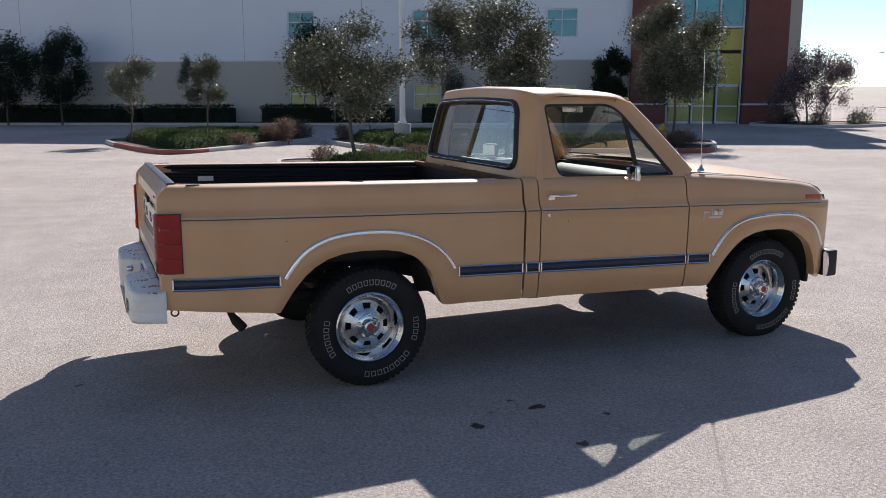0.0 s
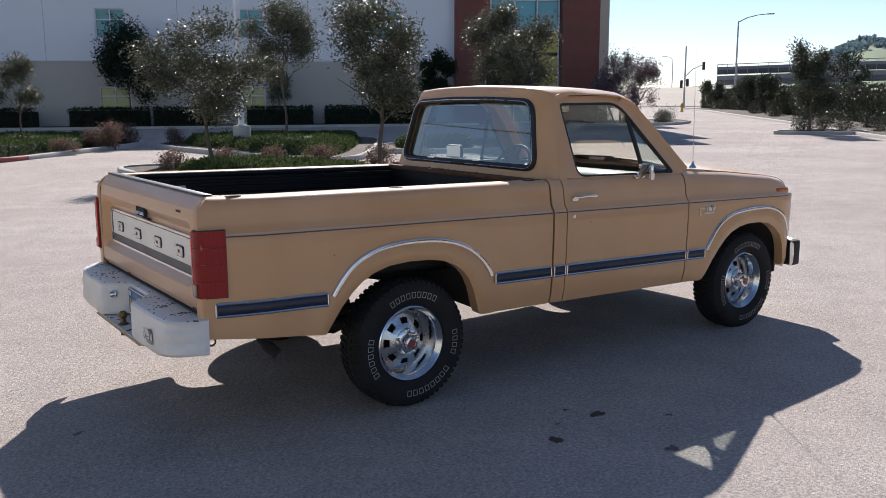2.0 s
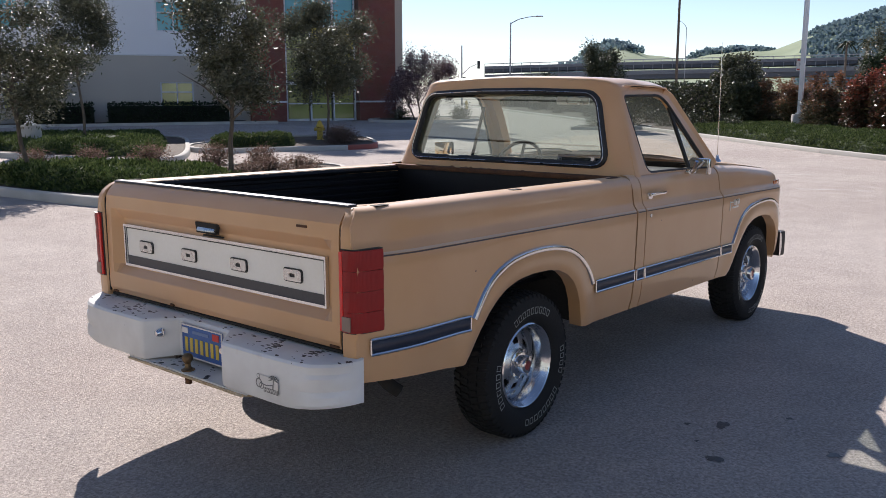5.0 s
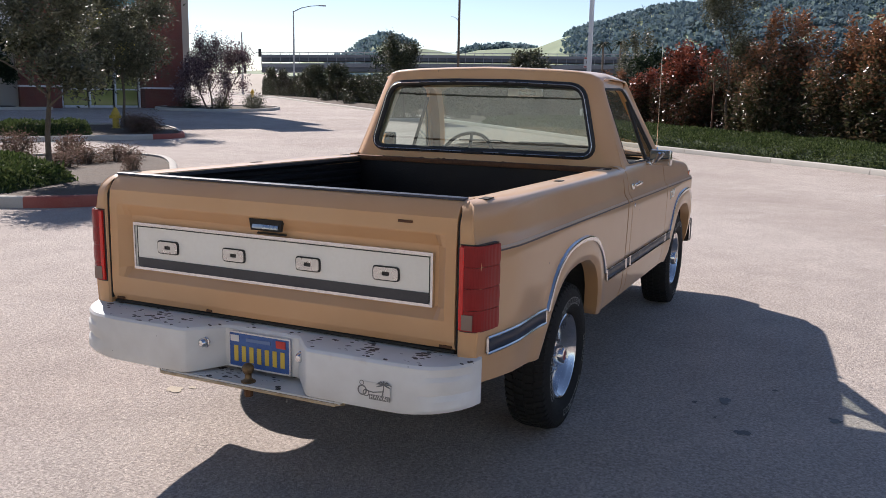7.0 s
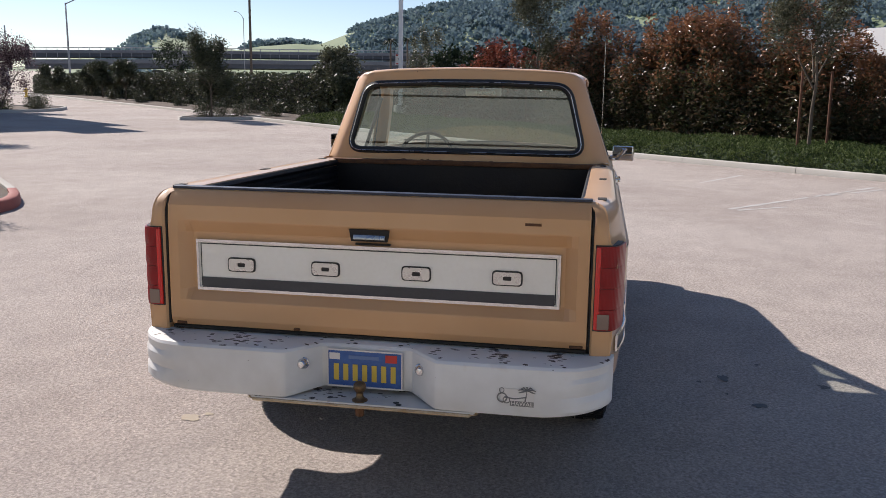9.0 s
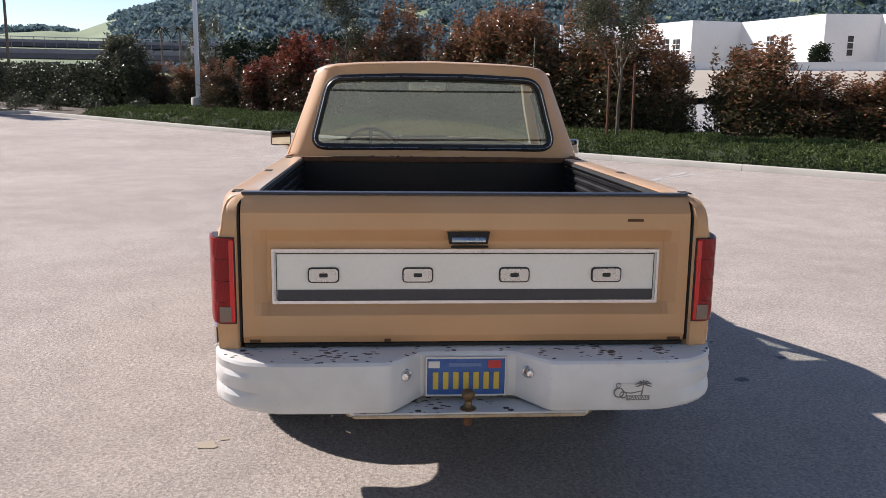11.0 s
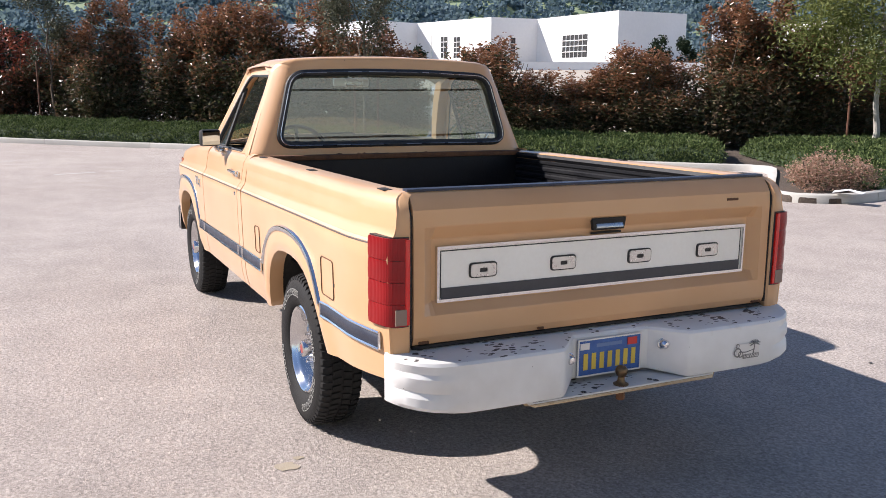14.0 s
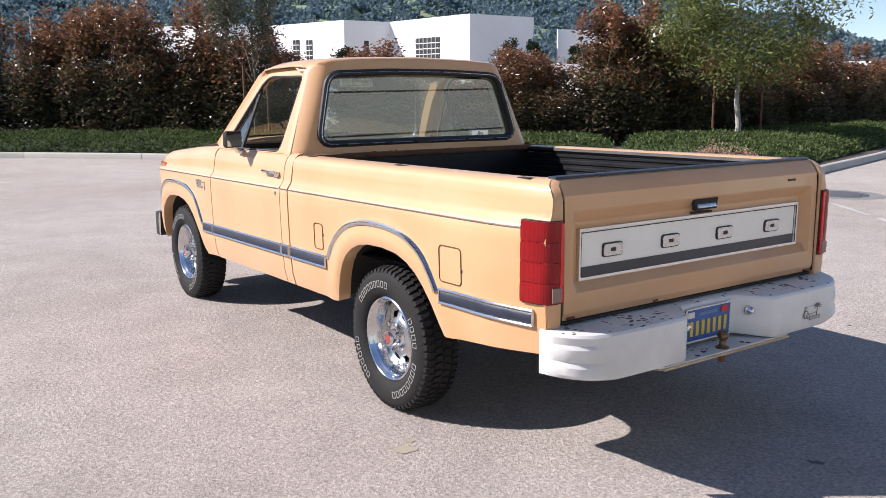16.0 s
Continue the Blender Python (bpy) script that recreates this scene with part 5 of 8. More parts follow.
for s in (-1, 1):
    bm = B()
    box(bm, (2.98, s * 0.52, 0.66), (1.02, 0.03, 0.62), 0.01)
    part("fender_light_block", bm, M_under, truck)
    bm = B()
    box(bm, (1.66, s * 0.82, 0.47), (1.16, 0.08, 0.09), 0.02)
    part("rocker_box", bm, M_under, truck)


# --- wheels ---
def build_wheel(front):
    """A wheel about its own centre, outer face towards +y."""
    w = thing("wheel", "", "")
    R = 0.365
    bm = B()
    prof = [(0.205, 0.045), (0.212, 0.075), (0.225, 0.092), (0.255, 0.104), (0.290, 0.108), (0.318, 0.103), (0.338, 0.092), (0.350, 0.080), (0.354, 0.07), (0.356, 0.04), (0.357, 0.0), (0.356, -0.04), (0.352, -0.075),
            (0.335, -0.10), (0.29, -0.115), (0.23, -0.10), (0.205, -0.07)]
    lathe(bm, prof, 72, "y")
    ty = part("tyre", bm, M_tyre, w, "black all-terrain tyre with raised white marks")
    # tread lugs: shoulder and middle rows
    vs, fs = [], []
    for k in range(60):
        for y0, y1, off, r0 in ((0.052, 0.096, 0.0, 0.346), (0.006, 0.044, 0.5, 0.354), (-0.044, -0.006, 0.0, 0.354), (-0.096, -0.052, 0.5, 0.346)):
            a0 = 2 * math.pi * (k + off) / 60; da = 2 * math.pi / 60 * 0.34
            sk = 0.018 * (1 if y0 > 0 else -1)
            base = len(vs)
            for rr, sh in ((0.335, 1.0), (R, 0.82)):
                for aa, y in ((a0 - da * sh, y0), (a0 + da * sh, y0), (a0 + da * sh + sk, y1 - (0.006 if rr > 0.35 and abs(y1) > 0.09 else 0)), (a0 - da * sh + sk, y1 - (0.006 if rr > 0.35 and abs(y1) > 0.09 else 0))):
                    edge = 0.012 if (abs(y) > 0.085 and rr > 0.35) else 0
                    vs.append(((rr - edge) * math.cos(aa), y, (rr - edge) * math.sin(aa)))
            fs += [tuple(base + i for i in q) for q in ((4, 5, 6, 7), (0, 1, 5, 4), (1, 2, 6, 5), (2, 3, 7, 6), (3, 0, 4, 7))]
    soup("tread", vs, fs, M_tyre, ty, "stuff")
    # raised white outlines where the sidewall is lettered: plain bars along an arc
    vs, fs = [], []
    for c0, span, nb in ((math.pi / 2, 1.15, 9), (-0.15, 0.85, 6), (-math.pi * 0.62, 1.15, 8), (math.pi + 0.1, 0.55, 4)):
        for i in range(nb):
            a = c0 - span / 2 + span * (i + 0.5) / nb; h = span / nb * 0.36
            for aa0, aa1, r0, r1 in ((a - h, a - h + 0.016, 0.262, 0.296), (a + h - 0.016, a + h, 0.262, 0.296), (a - h, a + h, 0.2915, 0.296), (a - h, a + h, 0.262, 0.2665)):
                base = len(vs)
                for aa, rr in ((aa0, r0), (aa1, r0), (aa1, r1), (aa0, r1)):
                    vs.append((rr * math.cos(aa), 0.1095, rr * math.sin(aa)))
                fs.append((base, base + 1, base + 2, base + 3))
    soup("sidewall_marking", vs, fs, M_tyrew, ty, "stuff", "plain raised pale outlines")
    # rim: lip, barrel, disc with eight openings
    bm = B()
    lathe(bm, [(0.214, 0.070), (0.2135, 0.083), (0.206, 0.088), (0.199, 0.083), (0.195, 0.070), (0.186, 0.064), (0.180, 0.050), (0.168, 0.020), (0.160, -0.006), (0.160, -0.035)], 48, "y")
    rim = part("rim", bm, M_chrome, w, "chrome rim")
    bm = B()
    nsl = 8
    prof_out, prof_in = 0.168, 0.112
    ang = []
    for k in range(nsl):
        c = 2 * math.pi * k / nsl
        ang += [(c - math.pi / nsl, 0), (c - 0.22, 0), (c - 0.19, 1), (c, 1), (c + 0.19, 1), (c + 0.22, 0)]
    def disc_y(r):
        return interp(r, [(0.055, 0.034), (0.080, 0.030), (0.098, 0.018), (0.125, 0.004), (0.147, -0.004), (0.160, -0.014)])
    rad = [0.055, 0.075, 0.092, 0.101, 0.134, 0.148, 0.161]
    ring_v = []
    for r in rad:
        ring_v.append([bm.verts.new((r * math.cos(a), disc_y(r), r * math.sin(a))) for a, _ in ang])
    na = len(ang)
    for i in range(len(rad) - 1):
        for j in range(na):
            j2 = (j + 1) % na
            if i == 3 and ang[j][1] and ang[j2][1]:
                continue
            bm.faces.new((ring_v[i][j], ring_v[i][j2], ring_v[i + 1][j2], ring_v[i + 1][j]))
    ex = bmesh.ops.extrude_face_region(bm, geom=list(bm.faces))
    bmesh.ops.translate(bm, vec=(0, -0.006, 0), verts=[v for v in ex["geom"] if isinstance(v, bmesh.types.BMVert)])
    part("wheel_disc", bm, M_alu, rim, "bright slotted steel wheel disc")
    # Disc whose dark colour stands for the shade behind the wheel slots
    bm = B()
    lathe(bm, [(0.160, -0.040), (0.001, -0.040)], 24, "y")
    part("brake_shadow", bm, M_under, w, "brake drum disc, coloured for the shade behind the slots")
    bm = B()
    if front:
        lathe(bm, [(0.074, 0.026), (0.072, 0.038), (0.062, 0.046), (0.054, 0.048), (0.051, 0.096), (0.046, 0.104), (0.032, 0.108), (0.030, 0.102), (0.001, 0.102)], 24, "y")
    else:
        lathe(bm, [(0.074, 0.026), (0.072, 0.036), (0.060, 0.042), (0.046, 0.044), (0.042, 0.080), (0.038, 0.087), (0.028, 0.090), (0.026, 0.085), (0.001, 0.085)], 24, "y")
    hub = part("hub_cap", bm, M_chrome, w, "chrome hub cap")
    bm = B()
    yy_ = 0.1045 if front else 0.0875
    lathe(bm, [(0.001, yy_), (0.022, yy_), (0.024, yy_ - 0.003)], 16, "y")
    part("hub_emblem", bm, plain("hub_red", (0.30, 0.05, 0.04), 0.4), hub, "plain dark red hub disc")
    for k in range(5):
        a = 2 * math.pi * k / 5 + 0.3
        bm = B()
        lathe(bm, [(0.001, 0.064), (0.009, 0.062), (0.0105, 0.036)], 6, "y", (0.061 * math.cos(a), 0, 0.071 * math.sin(a)))
        part("wheel_nut", bm, M_chrome, hub)
    return w


for x, y, z, front in ((0, 0.83, 0.362, False), (2.967, 0.845, 0.352, True)):
    w1 = build_wheel(front)
    w1.parent = truck
    w1.matrix_basis = pose(x, y, z, 0, 25, 0)
    w2 = copy_thing(w1, pose(x, -y, z, 0, 0, 180))
    w2.parent = truck


# =====================================================================
# planting
# =====================================================================
M_photinia = leafy("photinia_leaves", [(0.030, 0.040, 0.016), (0.058, 0.066, 0.028), (0.095, 0.086, 0.042), (0.135, 0.088, 0.052), (0.20, 0.15, 0.10)], rough=0.28, trans=0.26, spec=0.28, top=(1.3, 4.0, (0.26, 0.125, 0.065)))
M_photred = leafy("red_photinia_leaves", [(0.022, 0.030, 0.012), (0.04, 0.040, 0.018), (0.09, 0.042, 0.024), (0.13, 0.052, 0.032), (0.08, 0.05, 0.03)], rough=0.28, trans=0.24, spec=0.28, top=(1.3, 2.8, (0.29, 0.085, 0.05)))
M_olive = leafy("grey_green_leaves", [(0.032, 0.040, 0.020), (0.062, 0.068, 0.036), (0.105, 0.108, 0.064), (0.16, 0.16, 0.105)], rough=0.38, trans=0.26, spec=0.5)
M_dark = leafy("dark_evergreen_leaves", [(0.012, 0.022, 0.012), (0.022, 0.036, 0.018), (0.035, 0.05, 0.024)], rough=0.5, trans=0.15)
M_pepper = leafy("light_green_leaves", [(0.10, 0.125, 0.035), (0.17, 0.19, 0.06), (0.24, 0.26, 0.095)], rough=0.5, trans=0.35)
M_juniper = leafy("juniper_needles", [(0.026, 0.044, 0.014), (0.056, 0.086, 0.026), (0.098, 0.134, 0.042), (0.150, 0.180, 0.070)], rough=0.6, trans=0.2)
# Dark green bed colour that holds the shade below the needles
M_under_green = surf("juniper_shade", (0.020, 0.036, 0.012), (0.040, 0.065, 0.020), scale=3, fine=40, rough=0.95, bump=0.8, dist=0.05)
M_flower = leafy("pink_brown_shrub", [(0.09, 0.055, 0.04), (0.15, 0.095, 0.075), (0.27, 0.18, 0.15), (0.06, 0.065, 0.03)], rough=0.7, trans=0.4)
M_dry = leafy("dry_pink_heads", [(0.28, 0.16, 0.115), (0.46, 0.29, 0.215), (0.60, 0.41, 0.32), (0.10, 0.12, 0.05)], rough=0.8, trans=0.45)
M_plum = leafy("plum_twigs_and_blossom", [(0.06, 0.04, 0.045), (0.12, 0.08, 0.09), (0.22, 0.15, 0.165), (0.36, 0.27, 0.28)], rough=0.7, trans=0.25)
M_hedge = leafy("trimmed_hedge_leaves", [(0.020, 0.030, 0.014), (0.04, 0.052, 0.024), (0.068, 0.078, 0.038), (0.10, 0.10, 0.06)], rough=0.36, trans=0.15, spec=0.4)
M_bed2 = surf("bark_mulch", (0.06, 0.04, 0.028), (0.12, 0.085, 0.06), scale=2, fine=60, rough=0.95, bump=0.9, dist=0.03)
M_palebark = surf("pale_bark", (0.28, 0.26, 0.22), (0.42, 0.40, 0.36), scale=6, fine=50, rough=0.85, bump=0.5)
M_stake = surf("stained_stake_wood", (0.09, 0.035, 0.02), (0.15, 0.07, 0.04), scale=6, fine=70, rough=0.9, bump=0.4)
# Near-black fill: the shade inside hedges is put into this colour
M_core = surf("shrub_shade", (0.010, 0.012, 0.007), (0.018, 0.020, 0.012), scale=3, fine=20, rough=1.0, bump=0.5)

RNG = np.random.default_rng(7)


def lobes_points(rng, n, lobes, shell=(0.55, 1.05)):
    """Points near the skins of ellipsoid lobes: (cx, cy, cz, rx, ry, rz)."""
    L = np.array(lobes, float)
    w = (L[:, 3] * L[:, 4] * L[:, 5]) ** (2 / 3)
    k = rng.choice(len(L), n, p=w / w.sum())
    d = rng.normal(size=(n, 3)); d /= np.linalg.norm(d, axis=1)[:, None]
    r = rng.uniform(*shell, n)[:, None]
    return L[k, :3] + d * L[k, 3:] * r


def branchy(bm, rng, base, top, r, n_limb, spread, lift):
    """A tapered trunk with limbs."""
    base, top = Vector(base), Vector(top)
    pts = []
    for k in range(6):
        t = k / 5
        w = Vector((rng.normal(), rng.normal(), 0)) * 0.03 * (1 if 0 < k else 0)
        pts.append(base.lerp(top, t) + w)
    tube(bm, pts, [r * (1 - 0.55 * k / 5) + (r * 0.35 if k == 0 else 0) for k in range(6)], 8)
    for i in range(n_limb):
        t = rng.uniform(0.55, 1.0)
        a = 2 * math.pi * (i + rng.uniform(-0.3, 0.3)) / n_limb
        s = base.lerp(top, t)
        e = s + Vector((math.cos(a) * spread, math.sin(a) * spread, lift)) * rng.uniform(0.6, 1.1)
        m = s.lerp(e, 0.5) + Vector((0, 0, 0.12 * lift))
        tube(bm, [s, m, e], [r * 0.42, r * 0.28, r * 0.10], 6)
        for j in range(2):
            e2 = m + Vector((rng.normal() * 0.35, rng.normal() * 0.35, rng.uniform(0.2, 0.6))) * spread * 0.8
            tube(bm, [m, (m + e2) / 2 + Vector((0, 0, 0.05)), e2], [r * 0.2, r * 0.12, r * 0.05], 5)


def make_tree(name, label, at, seed, height, crown_r, trunk_h, mat, n=6500, leaf=0.075, bark=None, trunk_r=0.055, squash=1.0, aspect=0.35, core=0.0, group="", cat="tree", n_lobes=13, lean=(0, 0)):
    rng = np.random.default_rng(seed)
    t = thing(name, label, cat, (at[0], at[1], gz(*at[:2]) + 0.10), group)
    ch = height - trunk_h
    cz = trunk_h + ch * 0.48
    bm = B()
    branchy(bm, rng, (0, 0, -0.15), (lean[0], lean[1], trunk_h + ch * 0.35), trunk_r, 6, crown_r * 0.75, ch * 0.32)
    part("trunk", bm, bark or M_bark, t)
    lobes = []
    for i in range(n_lobes):
        a = 2 * math.pi * i / n_lobes * 2.4 + rng.uniform(-0.5, 0.5)
        h = rng.uniform(-0.42, 0.46)
        rr = crown_r * math.sqrt(max(0.1, 1 - (h / 0.55) ** 2)) * rng.uniform(0.35, 0.80)
        s = rng.uniform(0.24, 0.44)
        lobes.append((lean[0] + rr * math.cos(a), lean[1] + rr * math.sin(a), cz + h * ch, crown_r * s, crown_r * s, ch * s * 0.55 * squash))
    p = lobes_points(rng, int(n * 1.35), lobes, (0.2, 1.12))
    # stray sprigs beyond the outline
    q = lobes_points(rng, n // 9, lobes, (1.0, 1.45))
    v, f = leaves(np.vstack([p, q]), leaf, rng, aspect, up=0.25)
    soup("crown", v, f.tolist(), mat, t)
    return t


def make_shrub_mesh(seed, h, r, n, leaf, mats, aspect=0.45):
    rng = np.random.default_rng(seed)
    lobes = []
    for i in range(16):
        a = rng.uniform(0, 2 * math.pi)
        z = rng.uniform(0.10, 0.90)
        rr = r * rng.uniform(0.15, 0.72) * (1.0 if z < 0.7 else 0.6)
        s = rng.uniform(0.30, 0.50) * r
        lobes.append((rr * math.cos(a), rr * math.sin(a), z * h, s, s, s * rng.uniform(0.9, 1.4)))
    for i in range(6):     # upright shoots
        a = rng.uniform(0, 2 * math.pi); rr = r * rng.uniform(0, 0.7)
        lobes.append((rr * math.cos(a), rr * math.sin(a), h * rng.uniform(0.86, 1.02), 0.13 * r, 0.13 * r, 0.16 * h))
    p = lobes_points(rng, int(n * 1.3), lobes, (0.35, 1.08))
    p[:, 2] = np.maximum(p[:, 2], 0.05)
    if h > 1.5:     # close leaves low down inside
        m = int(n * 0.6)
        a, q = rng.uniform(0, 2 * math.pi, m), r * 0.78 * np.sqrt(rng.random(m))
        p = np.vstack([p, np.stack([q * np.cos(a), q * np.sin(a), h * rng.uniform(0.02, 0.62, m)], 1)])
    return lobes, leaves(p, leaf, rng, aspect, up=0.35)


def shrub_thing(name, label, seed, h, r, n, leaf, mat, core=True, cat="shrub", group=""):
    t = thing(name, label, cat, (0, 0, 0), group)
    lobes, (v, f) = make_shrub_mesh(seed, h, r, n, leaf, mat)
    soup("foliage", v, f.tolist(), mat, t)
    bm = B()
    rng = np.random.default_rng(seed + 99)
    for i in range(5):
        a = rng.uniform(0, 6.28)
        tube(bm, [(0.12 * math.cos(a), 0.12 * math.sin(a), -0.1), (0.3 * r * math.cos(a), 0.3 * r * math.sin(a), 0.45 * h), (0.5 * r * math.cos(a + 0.3), 0.5 * r * math.sin(a + 0.3), 0.85 * h)], [0.03, 0.022, 0.008], 5)
    part("stem", bm, M_bark, t)
    return t


def place_copies(first, spots):
    """spots: (x, y, scale_xy, scale_z, turn); the first one moves to the first spot."""
    out = []
    for i, (x, y, sx, sz, rz) in enumerate(spots):
        m = pose(x, y, gz(x, y) + 0.08, 0, 0, rz) @ Matrix.Diagonal((sx, sx, sz, 1))
        if i == 0:
            first.matrix_basis = m
            out.append(first)
        else:
            sc = Matrix.Diagonal((1 / first.scale[0], 1 / first.scale[1], 1 / first.scale[2], 1))
            out.append(copy_thing(first, m @ sc))
    return out


def strip_at(line, dist_along, off):
    """The place at a length along a line and an offset to its left, and the direction."""
    acc = 0.0
    for a, b in zip(line, line[1:]):
        a, b = Vector(a), Vector(b)
        L = (b - a).length
        if acc + L >= dist_along:
            t = (b - a) / L
            p = a + t * (dist_along - acc)
            return p.x - t.y * off, p.y + t.x * off
        acc += L
    p, t = Vector(line[-1]), (Vector(line[-1]) - Vector(line[-2])).normalized()
    return p.x - t.y * off, p.y + t.x * off


def mound_noise(x, y):
    return noise.noise((x * 0.9, y * 0.9, 0.0)) * 0.11 + noise.noise((x * 2.3, y * 2.3, 3.0)) * 0.10


def ground_cover(name, label, pts2, z0, hgt, seed, n, blade=0.10, mat=None, mat_under=None, edge=None):
    """Low planting over a grid of places: an uneven bed, dark with painted shade, and many upright needles. pts2: rows
    of (x, y, height factor).
    """
    rng = np.random.default_rng(seed)
    t = thing(name, label, "ground cover", kind="stuff")
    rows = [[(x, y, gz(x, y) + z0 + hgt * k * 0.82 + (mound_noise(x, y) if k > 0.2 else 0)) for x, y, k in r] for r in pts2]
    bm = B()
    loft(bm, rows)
    part("shade_mat", bm, mat_under or M_under_green, t, smooth=180)
    A = np.array(rows)
    nr, nc = A.shape[:2]
    i = rng.integers(0, nr - 1, n); j = rng.integers(0, nc - 1, n)
    # even out by cell area
    e1 = A[1:, :-1] - A[:-1, :-1]; e2 = A[:-1, 1:] - A[:-1, :-1]
    ar = np.linalg.norm(np.cross(e1, e2), axis=2).ravel()
    c = rng.choice(len(ar), n, p=ar / ar.sum())
    i, j = c // (nc - 1), c % (nc - 1)
    u, w = rng.random(n)[:, None], rng.random(n)[:, None]
    p = (A[i, j] * (1 - u) + A[i + 1, j] * u) * (1 - w) + (A[i, j + 1] * (1 - u) + A[i + 1, j + 1] * u) * w
    # tufts: sprigs gather round scattered centres and stand higher in their middles
    cx, cy = np.floor(p[:, 0] / 0.22 + 0.35 * np.sin(p[:, 1] * 7)), np.floor(p[:, 1] / 0.22 + 0.35 * np.cos(p[:, 0] * 6))
    tuft = np.modf(np.abs(np.sin(cx * 12.9898 + cy * 78.233) * 43758.5453))[0]
    p[:, 2] += rng.uniform(-0.05, 0.03, n) + 0.09 * (tuft - 0.4)
    p[:, :2] += rng.normal(0, 0.03, (n, 2))
    v, f = leaves(p, blade, rng, 0.34, up=0.75, jit=1.0)
    soup("needles", v, f.tolist(), mat or M_juniper, t, "stuff")
    return t


def kerb_len_at(px, py):
    best, acc, out = 1e9, 0.0, 0.0
    for a, b in zip(KERB_S, KERB_S[1:]):
        a, b = Vector(a), Vector(b)
        m = (a + b) / 2
        dd = (m - Vector((px, py))).length
        if dd < best:
            best, out = dd, acc
        acc += (b - a).length
    return out


def juniper_rows(d0, d1, prof, step=0.45, wid=1.0):
    rows = []
    d = d0
    while d < d1:
        e = min(1.0, (d - d0) / 0.8 + 0.1, (d1 - d) / 0.3 + 0.3)
        rows.append([(*strip_at(KERB_S, d, o * wid), h * e) for o, h in prof])
        d += step
    return rows


def strip_bed(name, d0, d1, offs, z, label):
    rows = []
    d = d0
    while d < d1:
        rows.append([(x, y, gz(x, y) + z) for x, y in (strip_at(KERB_S, d, o) for o in offs)])
        d += 1.0
    bm = B()
    loft(bm, rows)
    return tagged(part(name, bm, M_soil, smooth=180), label, "soil bed", kind="structure")


strip_bed("soil_bed_front", 0.5, kerb_len_at(9.4, -10.7), (0.13, 3.0, 6.5, 11.0), 0.10, "dark soil bed behind a kerb")
NOSE = [(9.05, -11.3), (8.12, -10.63), (6.42, -8.84), (5.82, -8.22), (5.36, -8.08), (5.08, -8.40), (5.02, -8.95), (5.30, -10.2), (6.05, -12.8), (7.14, -16.8), (8.75, -22), (12.1, -32), (18, -32), (20, -15), (13, -9.4)]
planter("soil_bed_nose", NOSE, "dark soil of a planted nose", 0.088)

PROF = ((0.20, 0.03), (0.26, 0.50), (0.45, 0.82), (0.9, 0.95), (1.5, 1.0), (2.2, 1.05), (3.0, 1.0), (3.8, 0.95), (4.4, 0.5))
s0, s1 = kerb_len_at(30.2, 11.8), kerb_len_at(9.2, -10.9) + 0.2
ground_cover("juniper_strip", "green spreading juniper along a kerb", juniper_rows(s0, s1, PROF), 0.10, 0.40, 3, 210000, 0.075)
# juniper on the planted nose that juts into the lot
WEST = [(5.30, -9.9), (5.62, -10.9), (6.60, -13.5), (7.70, -17), (9.2, -22), (10.1, -25)]
EAST = [(6.6, -9.35), (8.0, -11.05), (11.8, -13.2), (12.6, -17), (13.5, -22), (14, -25)]
rows = []
for k in range(26):
    q = min(k / 5, 4.999)
    i = int(q)
    a, b = Vector(WEST[i]).lerp(Vector(WEST[i + 1]), q - i), Vector(EAST[i]).lerp(Vector(EAST[i + 1]), q - i)
    e = min(1.0, 0.15 + k / 3)
    rows.append([(*(a.lerp(b, u)), h * e) for u, h in ((0, 0.05), (0.05, 0.55), (0.16, 0.9), (0.33, 1.0), (0.5, 1.0), (0.68, 1.0), (0.86, 0.95), (0.95, 0.7), (1.0, 0.05))])
ground_cover("juniper_bed", "green spreading juniper on a planted bed", rows, 0.10, 0.40, 4, 80000, 0.075)

# tall photinia hedge, shrub by shrub
ph = [shrub_thing("photinia_shrub", "tall photinia shrub with dark leaves and reddish young tips", 20 + k, 3.6, 1.35, 9000, 0.125, M_photinia, group="photinia hedge") for k in range(4)]
spots = [(26.0, -0.6, 3.9), (24.5, -2.1, 3.5), (23.2, -3.3, 3.75), (22.1, -4.5, 3.85), (21.0, -5.6, 3.75), (19.9, -6.7, 3.2), (19.0, -7.6, 2.5), (17.5, -9.6, 2.7), (16.7, -10.6, 1.85), (16.1, -11.5, 1.85), (15.5, -12.6, 2.55), (14.8, -13.7, 2.25),
         (14.3, -14.7, 3.45), (14.0, -15.8, 3.95), (13.8, -17.2, 3.1), (13.9, -18.9, 2.7), (13.9, -20.6, 2.5), (14.2, -22.3, 2.45), (14.4, -24.2, 2.85), (14.7, -26.2, 3.2), (15.0, -28.4, 3.0), (15.3, -30.6, 2.6), (15.8, -33, 2.6),
         (27.3, 0.6, 3.3), (33.0, 6.8, 2.2), (34.8, 8.6, 2.1), (15.9, -11.9, 2.0), (15.1, -13.2, 2.25), (36.4, 10.4, 2.0), (38.2, 12.4, 2.0)]
groups_ = [[] for _ in range(4)]
for i, (x, y, h) in enumerate(spots):
    wxy = 0.98 if h < 2.6 else 1.18
    if 6 <= i <= 6:
        wxy = 0.7
    groups_[i % 4].append((x + 0.25 * math.sin(i * 3.1), y + 0.25 * math.cos(i * 2.3), wxy, h / 3.75, i * 67.0))
for k in range(4):
    place_copies(ph[k], groups_[k])
